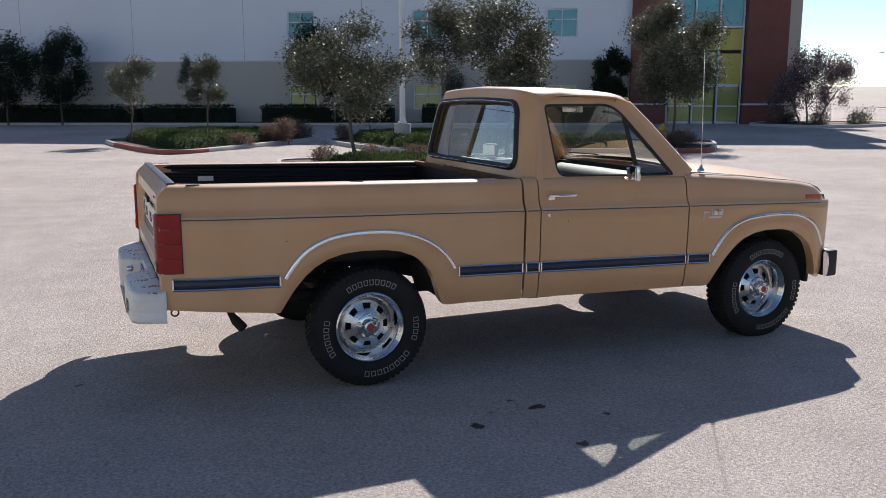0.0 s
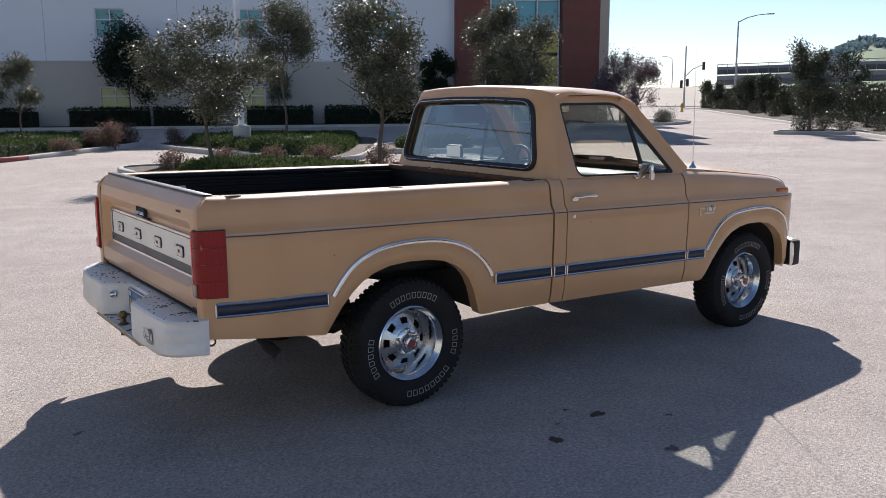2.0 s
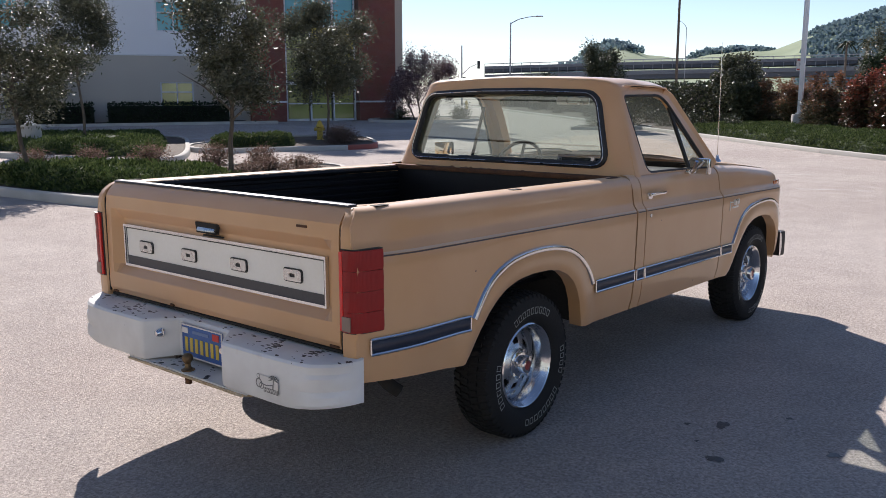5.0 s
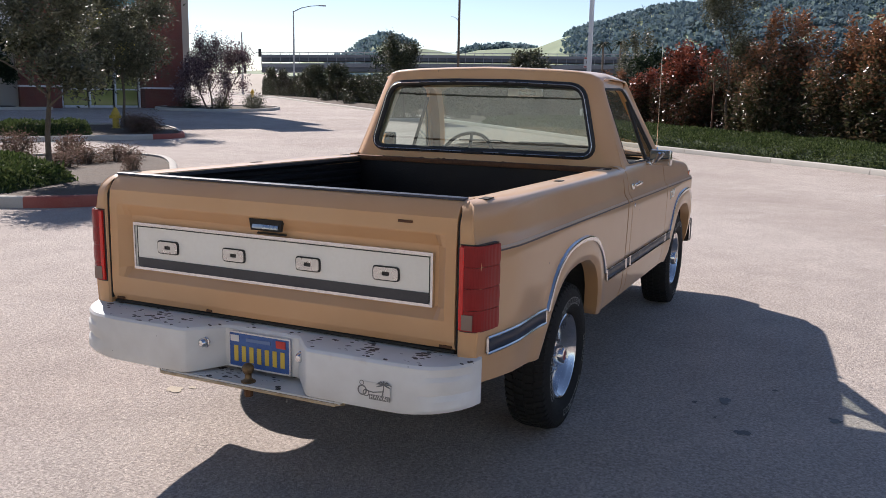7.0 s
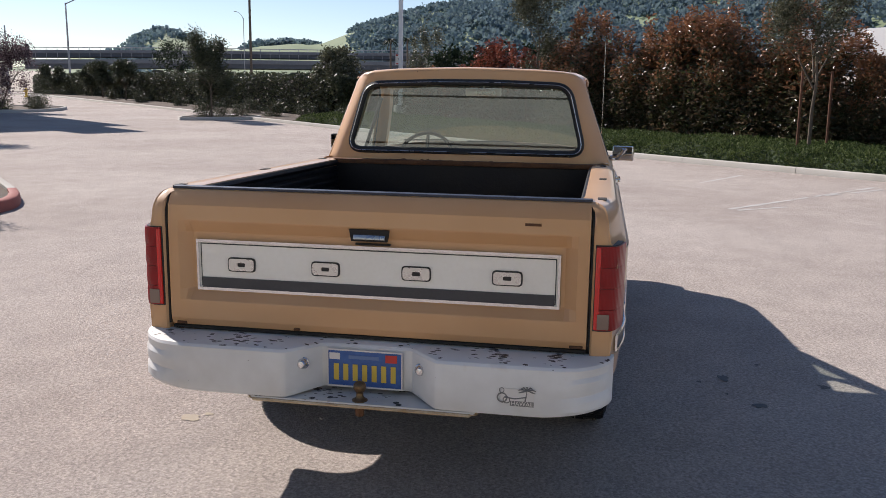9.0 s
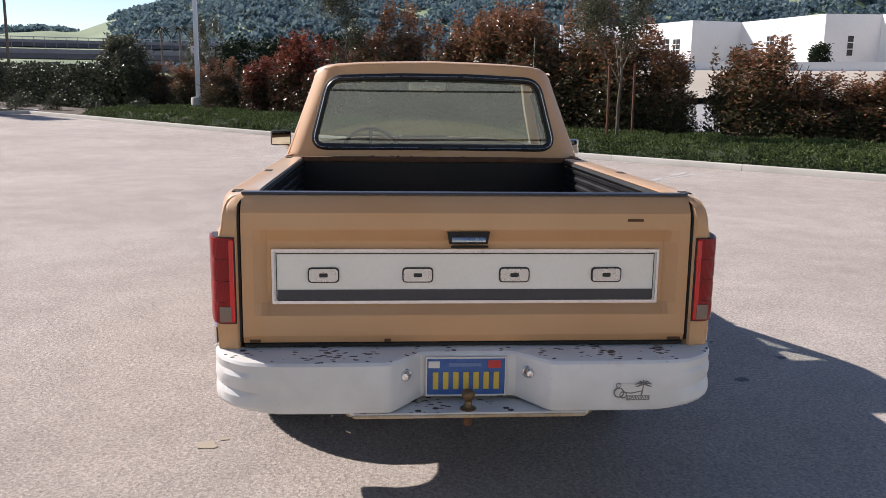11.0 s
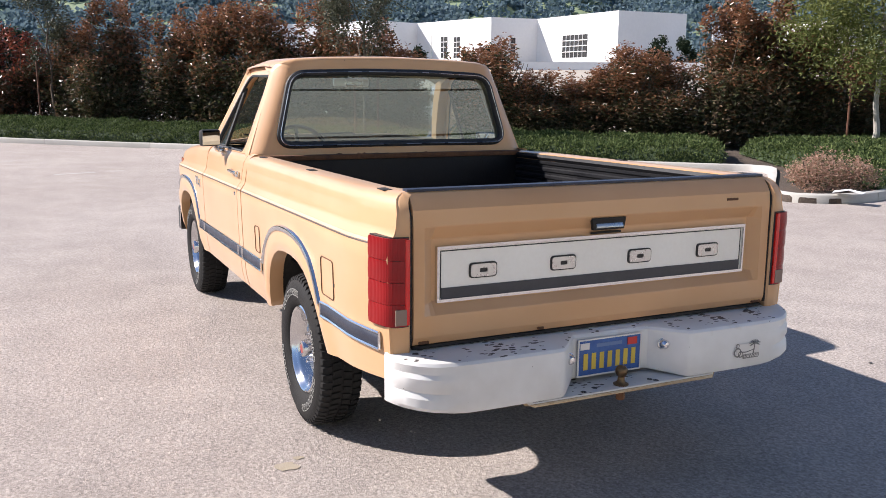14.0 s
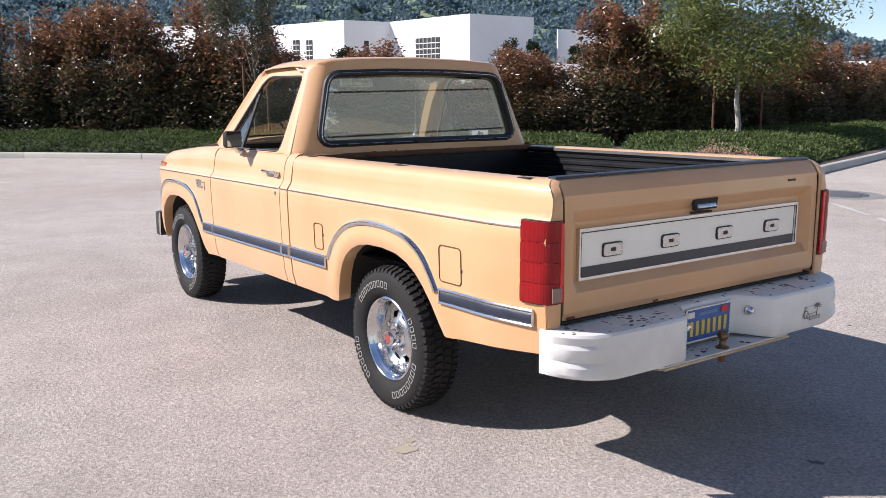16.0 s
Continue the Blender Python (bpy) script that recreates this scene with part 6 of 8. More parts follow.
rp = [shrub_thing("red_photinia_shrub", "photinia shrub with bright red young leaves, in a soil bed", 40 + k, 2.7, 1.25, 7000, 0.125, M_photred, group="photinia hedge") for k in range(2)]
spots = [(28.7, 2.2, 3.0), (30.0, 3.6, 3.05), (31.3, 4.9, 2.4)]
for k in range(2):
    place_copies(rp[k], [(x, y, 1.15, h / 2.75, 71.0 * i) for i, (x, y, h) in enumerate(spots) if i % 2 == k])
# thin shrub by the gap
gs = shrub_thing("photinia_shrub", "slim photinia shrub with reddish tips, in a soil bed", 55, 2.3, 0.7, 2000, 0.12, M_photinia, group="photinia hedge")
place_copies(gs, [(18.15, -8.75, 1.0, 1.0, 30)])

# trees in the front bed
make_tree("gum_tree", "slender young tree with grey-green leaves and twin stakes", (26.9, 1.5), 61, 5.6, 1.15, 2.0, M_olive, 4200, 0.12, trunk_r=0.05, aspect=0.3)
make_tree("gum_tree", "slender young tree with grey-green leaves and twin stakes", (17.0, -5.55), 62, 5.3, 1.15, 2.0, M_olive, 6500, 0.10, trunk_r=0.05, aspect=0.3)
make_tree("pepper_tree", "pale-barked tree with light green leaves beside stakes", (11.3, -17.2), 63, 6.0, 2.9, 1.8, M_pepper, 17000, 0.14, bark=M_palebark, trunk_r=0.085, aspect=0.3, n_lobes=24)
for (x, y) in ((26.6, 1.9), (27.2, 1.0), (16.95, -5.30), (17.1, -5.98), (11.75, -16.75), (10.9, -17.7)):
    t = thing("tree_stake", "reddish-brown round wooden tree stake in the soil", "stake", (x, y, gz(x, y)), "tree stakes")
    bm = B()
    tube(bm, [(0, 0, -0.1), (0.01, 0.01, 2.2)], 0.032, 7)
    part("stake_post", bm, M_stake, t)
    bm = B()
    tube(bm, [(0, 0, 1.15), (0.2, -0.2, 1.12)], 0.012, 5)
    part("tie_strap", bm, M_black, t, "dark rubber tie")

# dry shrub and a sheet of paper on the planted nose
ds = shrub_thing("dry_shrub", "low dry shrub with pinkish-brown heads, inside a kerb", 71, 0.70, 0.62, 3000, 0.055, M_dry)
place_copies(ds, [(5.75, -8.95, 0.85, 0.75, 0)])
ds2 = shrub_thing("dry_shrub", "low dry shrub with pinkish-brown heads, inside a kerb", 72, 0.6, 0.5, 1800, 0.055, M_dry)
place_copies(ds2, [(5.45, -9.45, 0.8, 0.8, 60), (9.7, -14.6, 0.7, 0.6, 10), (11.0, -15.4, 0.7, 0.6, 80)])
bm = B()
o = [(-0.20, -0.13, 0.005), (0.03, -0.16, 0.04), (0.22, -0.10, 0.01), (0.20, 0.14, 0.005), (-0.01, 0.12, 0.05), (-0.19, 0.15, 0.01)]
prism(bm, [Vector(p) for p in o], (0, 0, 0), (0, 0, 0.006))
sh = part("paper_sheet", bm, plain("white_paper", (0.72, 0.72, 0.72), 0.7))
sh.matrix_world = pose(4.78, -8.55, 0.165, 0, 0, 30)
tagged(sh, "crumpled white paper sheet lying on a kerb", "paper sheet")

# far trimmed hedge and its small shrubs
rows_pts = []
v_all, f_all = [], []
rng = np.random.default_rng(5)
hl = kerb_len_at(30.5, 12.2)
n = 40000
d = rng.uniform(2.0, hl - 0.2, n)
P = []
for i in range(n):
    face = rng.random()
    if face < 0.62:
        o, z = 3.6 + rng.normal() * 0.08, rng.uniform(0.05, 1.85)
    else:
        o, z = rng.uniform(3.6, 4.8), 1.85 + rng.normal() * 0.06
    if i % 12 == 0:     # the hedge's end
        d[i], o, z = hl - 0.25 + rng.normal() * 0.1, rng.uniform(3.6, 4.8), rng.uniform(0.05, 1.85)
    x, y = strip_at(KERB_S, d[i], o)
    P.append((x, y, gz(x, y) + 0.1 + z + 0.12 * math.sin(x * 1.7) * (z / 1.8)))
v, f = leaves(np.array(P), 0.16, rng, 0.5, up=0.3)
th = thing("trimmed_hedge", "long clipped dark green hedge in a soil bed", "hedge", kind="stuff")
soup("foliage", v, f.tolist(), M_hedge, th, "stuff")
# Solid core whose colour paints the shade between the leaves
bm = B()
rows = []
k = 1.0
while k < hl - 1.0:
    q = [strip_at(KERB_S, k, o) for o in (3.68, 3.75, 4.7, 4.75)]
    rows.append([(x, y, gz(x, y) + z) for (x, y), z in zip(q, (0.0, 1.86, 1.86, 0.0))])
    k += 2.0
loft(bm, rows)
part("hedge_shade_core", bm, M_core, th)
rb1 = shrub_thing("round_shrub", "small rounded dark green shrub in a soil bed", 81, 0.7, 0.7, 1500, 0.07, M_hedge, group="rounded shrubs")
sp = []
for k, o in ((hl - 3, 1.6), (hl + 1.2, 1.2), (hl + 4.0, 1.5), (hl - 7, 2.0), (hl - 12, 1.5), (hl - 18, 1.9), (hl - 25, 1.6), (hl - 33, 1.9)):
    x, y = strip_at(KERB_S, k, o)
    sp.append((x, y, 0.9, 0.9, k * 40))
place_copies(rb1, sp)
for (x, y, h, r, sd) in ((36.5, 11.9, 3.2, 1.3, 92), (55.5, 34.5, 2.9, 1.1, 93), (60.5, 39.5, 2.8, 1.1, 94), (66, 44, 2.7, 1.1, 95), (72, 52, 2.8, 1.2, 96)):
    make_tree("hedge_tree", "dark green broadleaf tree rising from a hedge", (x, y), sd, h, r, 1.0, M_olive if sd == 92 else M_hedge, 4200, 0.17, aspect=0.45)

# traffic island far ahead with round shrubs
def island(name, pts, label, red=None, k=3):
    line = smooth_line(pts, k, closed=True)
    # counter-clockwise, so that the kerb's body lies inside
    area = sum(a[0] * b[1] - b[0] * a[1] for a, b in zip(line, line[1:] + line[:1]))
    if area < 0:
        line = line[::-1]
    if red:
        reds = [i for i, p in enumerate(line) if red(p)]
        st = reds[0]
        while (st - 1) % len(line) in reds:
            st = (st - 1) % len(line)
        en = st
        while (en + 1) % len(line) in reds and (en + 1) % len(line) != st:
            en += 1
        n = len(line)
        rl = [line[(st + i) % n] for i in range((en - st) % n + 1)]
        gl = [line[(en + i) % n] for i in range((st - en) % n + 1)]
        kerb_strip(name + "_red_kerb", rl, "kerb painted faded red round a planted island", M_redkerb)
        kerb_strip(name + "_kerb", gl, label, M_kerb)
    else:
        kerb_strip(name + "_kerb", line, label, M_kerb, closed=True)
    planter(name + "_soil", inset(line, 0.13), "dark soil of a planted island", 0.11)
    return line


def fill_cover(name, label, poly, seed, hgt, n, scale=0.90, blade=0.085):
    """Ground cover over the inside of an outline, fan by fan from its middle."""
    c = Vector((sum(p[0] for p in poly) / len(poly), sum(p[1] for p in poly) / len(poly)))
    rows = []
    for p in poly + poly[:1]:
        p = Vector(p)
        rows.append([(*(c.lerp(p, q * scale)), h) for q, h in ((0.05, 1.0), (0.4, 1.0), (0.7, 1.0), (0.9, 0.85), (1.0, 0.05))])
    return ground_cover(name, label, rows, 0.10, hgt, seed, n, blade)


island("island_ahead", [(31.0, 17.5), (32.0, 16.0), (33.3, 14.9), (34.6, 15.3), (34.3, 16.6), (32.8, 17.9)], "pale kerb round a small traffic island")
rb2 = shrub_thing("round_shrub", "low rounded dark shrub on a traffic island", 82, 0.75, 1.0, 1800, 0.07, M_hedge, group="island shrubs")
make_tree("island_tree", "dense dark olive-like tree on a small traffic island", (32.2, 16.5), 107, 3.7, 1.25, 1.0, M_hedge, 10000, 0.12, group="island trees")
place_copies(rb2, [(32.3, 16.9, 0.75, 0.9, 0), (33.0, 16.5, 0.65, 0.75, 50), (33.7, 15.9, 0.7, 0.7, 120)])

# near island with two trees
IA = [(5.5, 6.85), (6.6, 7.3), (8.1, 8.7), (9.8, 10.3), (10.7, 11.6), (10.4, 12.8), (8.2, 14.4), (5.8, 16.8), (3.8, 17.4), (3.0, 16.3), (3.15, 12.7), (3.5, 9.0), (4.3, 7.3)]
la = island("island_near", IA, "pale kerb round a planted parking island", red=lambda p: p[1] < 8.0 or p[0] < 3.7)
fill_cover("juniper_patch", "green juniper on a parking island", [(4.3, 8.2), (6.2, 8.7), (6.9, 10.8), (6.0, 13.2), (4.3, 14.9), (3.5, 14.2), (3.45, 11.5)], 11, 0.36, 22000)
make_tree("island_tree", "small olive-like tree with grey-green leaves on a parking island", (6.45, 10.05), 101, 3.45, 1.22, 1.40, M_olive, 9500, 0.088, group="island trees", lean=(0.05, -0.1))
make_tree("island_tree", "small olive-like tree with grey-green leaves on a parking island", (4.3, 13.45), 102, 3.35, 1.40, 1.35, M_olive, 10500, 0.088, group="island trees", lean=(-0.18, 0.05))
fs = shrub_thing("flowering_shrub", "low pinkish-brown flowering shrub on a parking island", 111, 0.55, 0.55, 1700, 0.05, M_flower, group="flowering shrubs")
place_copies(fs, [(8.5, 11.4, 1.0, 0.6, 0), (9.3, 11.3, 1.1, 0.6, 40), (7.9, 9.6, 0.5, 0.5, 80), (7.6, 11.0, 1.0, 0.55, 130), (9.0, 12.3, 1.0, 0.9, 120), (4.2, 15.9, 1.0, 0.8, 150), (7.0, 13.6, 1.1, 1.0, 200), (5.2, 15.0, 1.0, 0.9, 20), (8.1, 12.8, 1.0, 1.0, 260), (6.2, 14.6, 1.0, 0.9, 310), (7.9, 27.0, 1.0, 1.0, 0), (6.0, 28.0, 1.3, 1.2, 30), (6.6, 28.6, 1.2, 1.3, 70), (3.6, 24.9, 1.1, 0.8, 30), (5.5, 26.5, 1.2, 1.5, 210), (5.0, 27.0, 1.0, 1.1, 290)])

# island with the lamp post
IC = [(7.1, 25.0), (7.5, 21.4), (8.2, 17.8), (9.4, 16.6), (10.8, 17.8), (13.2, 21.2), (15.5, 25.0), (15.0, 27.3), (11.0, 28.6), (7.6, 27.6)]
island("island_post", IC, "pale kerb round a juniper island")
fill_cover("juniper_patch", "green juniper on a parking island", inset(IC, 0.5), 12, 0.36, 42000)
make_tree("island_tree", "small olive-like tree with grey-green leaves on a parking island", (10.45, 22.85), 103, 4.75, 1.50, 1.7, M_olive, 11500, 0.10, group="island trees")
# island to the north-west with small trees
IB = [(-0.7, 30.0), (0.4, 23.6), (1.2, 22.4), (2.3, 23.2), (4.2, 25.2), (7.2, 28.4), (6.9, 30.2), (3.2, 32.5), (0.2, 32.2)]
island("island_far", IB, "pale kerb round a planted island", red=lambda p: p[0] < 2.4 and p[1] < 29.5)
fill_cover("juniper_patch", "green juniper on a parking island", inset(IB, 0.45), 13, 0.46, 26000)
make_tree("island_tree", "small thin young tree on a parking island", (0.23, 28.4), 104, 3.1, 0.92, 1.35, M_olive, 5200, 0.085, group="island trees", trunk_r=0.04)
make_tree("island_tree", "small thin young tree on a parking island", (2.85, 27.4), 105, 3.0, 0.88, 1.3, M_olive, 5200, 0.085, group="island trees", trunk_r=0.04)
# island with the hydrant
ID = [(12.0, 18.6), (14.2, 17.1), (16.2, 16.1), (17.4, 16.7), (19.7, 19.5), (19.6, 20.9), (17.5, 22.4), (13.2, 21.2)]
island("island_hydrant", ID, "pale kerb round a planted island", red=lambda p: p[1] < 17.2 and p[0] > 15.5)
fill_cover("juniper_patch", "clipped green juniper on a parking island", [(12.6, 18.7), (14.6, 17.6), (15.4, 18.4), (14.6, 20.2), (13.2, 20.4)], 14, 0.42, 7000)
place_copies(shrub_thing("flowering_shrub", "rounded pinkish flowering shrub round a tree foot", 112, 0.7, 0.9, 2600, 0.06, M_flower, group="flowering shrubs"), [(16.7, 17.6, 1.0, 0.65, 0), (17.4, 18.3, 0.8, 0.45, 90), (18.8, 20.3, 0.8, 0.5, 200)])
make_tree("island_tree", "olive-like tree with dense grey-green crown on a parking island", (18.4, 20.2), 106, 4.7, 1.80, 1.6, M_olive, 19000, 0.115, group="island trees")


# lamp posts
M_white_steel = surf("white_painted_steel", (0.74, 0.74, 0.75), (0.82, 0.82, 0.82), scale=3, fine=40, rough=0.45, bump=0.05)
M_galv = surf("galvanised_steel", (0.30, 0.30, 0.31), (0.40, 0.40, 0.41), scale=3, fine=40, rough=0.5, metal=0.6, bump=0.05)


def lot_lamp(at, h, sign):
    t = thing("lamp_post", "tall white square lamp post on a concrete base", "lamp post", (*at, gz(*at)), "lot lamps")
    bm = B()
    lathe(bm, [(0.30, -0.1), (0.30, 0.78), (0.28, 0.82), (0.001, 0.82)], 20, "z")
    part("concrete_base", bm, M_kerb, t, "round concrete base")
    bm = B()
    box(bm, (0, 0, 0.85), (0.26, 0.26, 0.06), 0.01)
    box(bm, (0, 0, 0.82 + (h - 0.82) / 2), (0.17, 0.17, h - 0.82), 0.012)
    part("post", bm, M_white_steel, t)
    bm = B()
    box(bm, (0, 0.3, h), (0.16, 0.75, 0.06), 0.015)
    box(bm, (0, 0.85, h), (0.34, 0.50, 0.12), 0.03)
    part("lamp_head", bm, M_white_steel, t)
    if sign:
        bm = B()
        box(bm, (-0.075, 0.075, 2.78), (0.006, 0.30, 0.46), 0.0, rot=None)
        sg = part("notice", bm, M_stickw, t, "white notice with red bars")
        for z, w, hh in ((2.97, 0.26, 0.06), (2.60, 0.26, 0.05)):
            bm = B()
            box(bm, (-0.080, 0.075, z), (0.003, w, hh))
            part("red_bar", bm, plain("notice_red", (0.45, 0.05, 0.04), 0.5), sg)
        bm = B()
        box(bm, (-0.080, 0.075, 2.80), (0.003, 0.06, 0.10))
        part("dark_mark", bm, M_ink, sg)
    return t


lot_lamp((9.14, 23.56), 9.0, False)
lp = lot_lamp((33.0, 8.0), 9.0, True)

# fire hydrants
M_hyd = surf("yellow_hydrant_paint", (0.45, 0.30, 0.03), (0.58, 0.41, 0.06), scale=8, fine=60, rough=0.5, bump=0.2)


def hydrant(at):
    t = thing("fire_hydrant", "yellow painted fire hydrant beside shrubs", "fire hydrant", (*at, gz(*at) + 0.08), "hydrants")
    bm = B()
    lathe(bm, [(0.16, -0.1), (0.16, 0.03), (0.11, 0.05), (0.10, 0.45), (0.14, 0.47), (0.14, 0.52), (0.11, 0.56), (0.07, 0.66), (0.03, 0.70), (0.001, 0.72)], 18, "z")
    part("barrel", bm, M_hyd, t)
    for a in (0, 2.1, 4.2):
        bm = B()
        tube(bm, [(0.08 * math.cos(a), 0.08 * math.sin(a), 0.40), (0.19 * math.cos(a), 0.19 * math.sin(a), 0.40)], [0.055, 0.062], 10)
        part("outlet_cap", bm, M_hyd, t)


hydrant((17.6, 19.75))
hydrant((60.5, 46.5))

# manhole and painted bay lines on the pavement
M_line = surf("worn_white_line", (0.40, 0.385, 0.365), (0.52, 0.505, 0.485), scale=2, fine=30, rough=0.85, bump=0.3)
M_manhole = surf("cast_iron_cover", (0.10, 0.10, 0.105), (0.17, 0.17, 0.17), scale=6, fine=60, rough=0.6, metal=0.4, bump=0.5)
bm = B()
lathe(bm, [(0.001, 0.012), (0.33, 0.012), (0.33, 0.008), (0.345, 0.008), (0.345, 0.012), (0.40, 0.010), (0.42, 0.0)], 32, "z")
mh = part("manhole_cover", bm, M_manhole)
mh.matrix_world = pose(3.7, -9.45, 0.004)
tagged(mh, "round grey manhole cover set in pavement", "manhole cover", kind="structure")

M_patch = surf("grey_patching", (0.17, 0.165, 0.16), (0.24, 0.23, 0.22), scale=3, fine=60, rough=0.9, bump=0.4)
M_oil = surf("old_oil", (0.035, 0.030, 0.026), (0.075, 0.065, 0.058), scale=20, fine=120, rough=0.45, bump=0.2)
M_spill = surf("rusty_spill", (0.34, 0.28, 0.20), (0.37, 0.32, 0.25), scale=20, fine=120, rough=0.8, bump=0.2)


def blot(name, label, x, y, rx, ry, mat, seed, z=0.003, rough=0.35):
    """A thin flat stain with an uneven rim."""
    r = random.Random(seed)
    n = 22
    bm = B()
    k = [1 + rough * (r.random() - 0.5) * 2 for _ in range(n)]
    k = [(k[i - 1] + k[i] * 2 + k[(i + 1) % n]) / 4 for i in range(n)]
    c = bm.verts.new((0, 0, z))
    vs = [bm.verts.new((rx * k[i] * math.cos(2 * math.pi * i / n), ry * k[i] * math.sin(2 * math.pi * i / n), z)) for i in range(n)]
    for i in range(n):
        bm.faces.new((c, vs[i], vs[(i + 1) % n]))
    o = part(name, bm, mat, smooth=0)
    o.matrix_world = pose(x, y, 0, 0, 0, r.uniform(0, 180))
    return tagged(o, label, "stain", kind="structure")


blot("asphalt_patch", "darker grey repair round a manhole", 3.7, -9.45, 0.66, 0.66, M_patch, 3, 0.002, 0.05)
for k, (x, y, r1, r2) in enumerate(((0.313, -1.75, 0.045, 0.03), (0.75, -1.62, 0.05, 0.03), (0.70, -2.17, 0.04, 0.03), (0.644, -1.468, 0.018, 0.014), (0.462, -1.60, 0.014, 0.012), (-1.625, -0.242, 0.035, 0.02), (-1.55, -2.1, 0.03, 0.02), (-0.5, -2.45, 0.016, 0.014), (1.05, -1.85, 0.02, 0.016))):
    blot("oil_stain", "small dark oil stain on asphalt", x, y, r1, r2, M_oil, 40 + k, rough=0.7)
for k, (x, y, r1, r2) in enumerate(((-0.48, 1.13, 0.05, 0.04), (-0.42, 1.06, 0.02, 0.02))):
    blot("rusty_stain", "pale rusty stain on asphalt", x, y, r1, r2, M_spill, 60 + k, rough=0.7)


def bay_line(a, b, seed, w=0.10):
    """A worn painted line, broken where it has flaked away."""
    r = random.Random(seed)
    a, b = Vector(a), Vector(b)
    t = (b - a).normalized(); nn = Vector((-t.y, t.x))
    L = (b - a).length
    bm = B()
    u = 0.0
    while u < L:
        v = min(L, u + r.uniform(0.15, 0.6))
        w0, w1 = w * r.uniform(0.25, 0.5), w * r.uniform(0.25, 0.5)
        q = [a + t * u + nn * w0, a + t * u - nn * w0, a + t * v - nn * w1, a + t * v + nn * w1]
        bm.faces.new([bm.verts.new((p.x, p.y, gz(p.x, p.y) + 0.004)) for p in q])
        u = v + (r.uniform(0.02, 0.3) if r.random() < 0.5 else 0.0)
    return tagged(part("bay_line", bm, M_line, smooth=0), "worn white parking bay line on asphalt", "road marking", kind="structure")


for k, (a, b) in enumerate((((8.6, -2.7), (12.5, -5.8)), ((15.0, 3.6), (18.4, 0.5)), ((12.9, 1.8), (13.3, 0.6)), ((8.5, -2.8), (9.1, -3.6)), ((10.8, -4.5), (12.1, -5.8)), ((12.4, -2.7), (14.2, -3.7)), ((3.2, -8.4), (1.4, -7.0)))):
    bay_line(a, b, 80 + k)


# =====================================================================
# the office building across the lot
# =====================================================================
def brick_mat():
    m, n, l, p = node_mat("red_brick")
    tc = n.new("ShaderNodeTexCoord"); mp = n.new("ShaderNodeMapping"); mp.inputs["Rotation"].default_value = (math.pi / 2, 0, 0)
    b = n.new("ShaderNodeTexBrick"); b.inputs["Scale"].default_value = 4.6
    b.inputs["Color1"].default_value, b.inputs["Color2"].default_value, b.inputs["Mortar"].default_value = (0.20, 0.065, 0.048, 1), (0.26, 0.085, 0.06, 1), (0.25, 0.14, 0.11, 1)
    nz = n.new("ShaderNodeTexNoise"); nz.inputs["Scale"].default_value = 1.3
    mx = n.new("ShaderNodeMix"); mx.data_type = "RGBA"; mx.blend_type = "MULTIPLY"; mx.inputs[0].default_value = 0.35
    l.new(tc.outputs["Object"], mp.inputs[0]); l.new(mp.outputs[0], b.inputs["Vector"]); l.new(tc.outputs["Object"], nz.inputs["Vector"])
    l.new(b.outputs["Color"], mx.inputs[6]); l.new(nz.outputs["Color"], mx.inputs[7]); l.new(mx.outputs[2], p.inputs["Base Color"])
    p.inputs["Roughness"].default_value = 0.9
    bp = n.new("ShaderNodeBump"); bp.inputs["Strength"].default_value = 0.3; bp.inputs["Distance"].default_value = 0.01
    l.new(b.outputs["Fac"], bp.inputs["Height"]); bp.invert = True; l.new(bp.outputs[0], p.inputs["Normal"])
    return m


def tinted(name, c, rough=0.06):
    m, n, l, p = node_mat(name)
    tc = n.new("ShaderNodeTexCoord"); nz = n.new("ShaderNodeTexNoise"); nz.inputs["Scale"].default_value = 0.7
    l.new(tc.outputs["Object"], nz.inputs["Vector"])
    r = n.new("ShaderNodeValToRGB")
    r.color_ramp.elements[0].color = (c[0] * 0.75, c[1] * 0.75, c[2] * 0.75, 1); r.color_ramp.elements[1].color = (c[0] * 1.2, c[1] * 1.2, c[2] * 1.2, 1)
    l.new(nz.outputs["Fac"], r.inputs[0]); l.new(r.outputs[0], p.inputs["Base Color"])
    p.inputs["Roughness"].default_value = rough
    p.inputs["Specular IOR Level"].default_value = 0.8
    return m


M_brick = brick_mat()
M_teal = tinted("teal_window_glass", (0.05, 0.30, 0.34))
M_lime = tinted("yellow_green_glass", (0.34, 0.36, 0.12))
M_yellowp = surf("yellow_panel", (0.50, 0.40, 0.05), (0.60, 0.50, 0.09), scale=1, fine=30, rough=0.4, bump=0.05)
M_frame = surf("white_window_frame", (0.62, 0.64, 0.65), (0.70, 0.71, 0.72), scale=2, fine=40, rough=0.5, bump=0.05)
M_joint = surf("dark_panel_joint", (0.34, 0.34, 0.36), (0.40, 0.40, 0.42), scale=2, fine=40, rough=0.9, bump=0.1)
M_band = surf("pale_ledge", (0.66, 0.66, 0.68), (0.74, 0.74, 0.75), scale=1, fine=30, rough=0.8, bump=0.1)

FU = Vector((1, -0.58)).normalized()
FN = Vector((-FU.y, FU.x)) * -1            # out of the face, towards the lot
FROT = math.degrees(math.atan2(FU.y, FU.x))
bld = thing("office_building", "two-storey office block with white and tan stucco walls and brick entrance", "building", (0, 54, 0), rz=FROT)
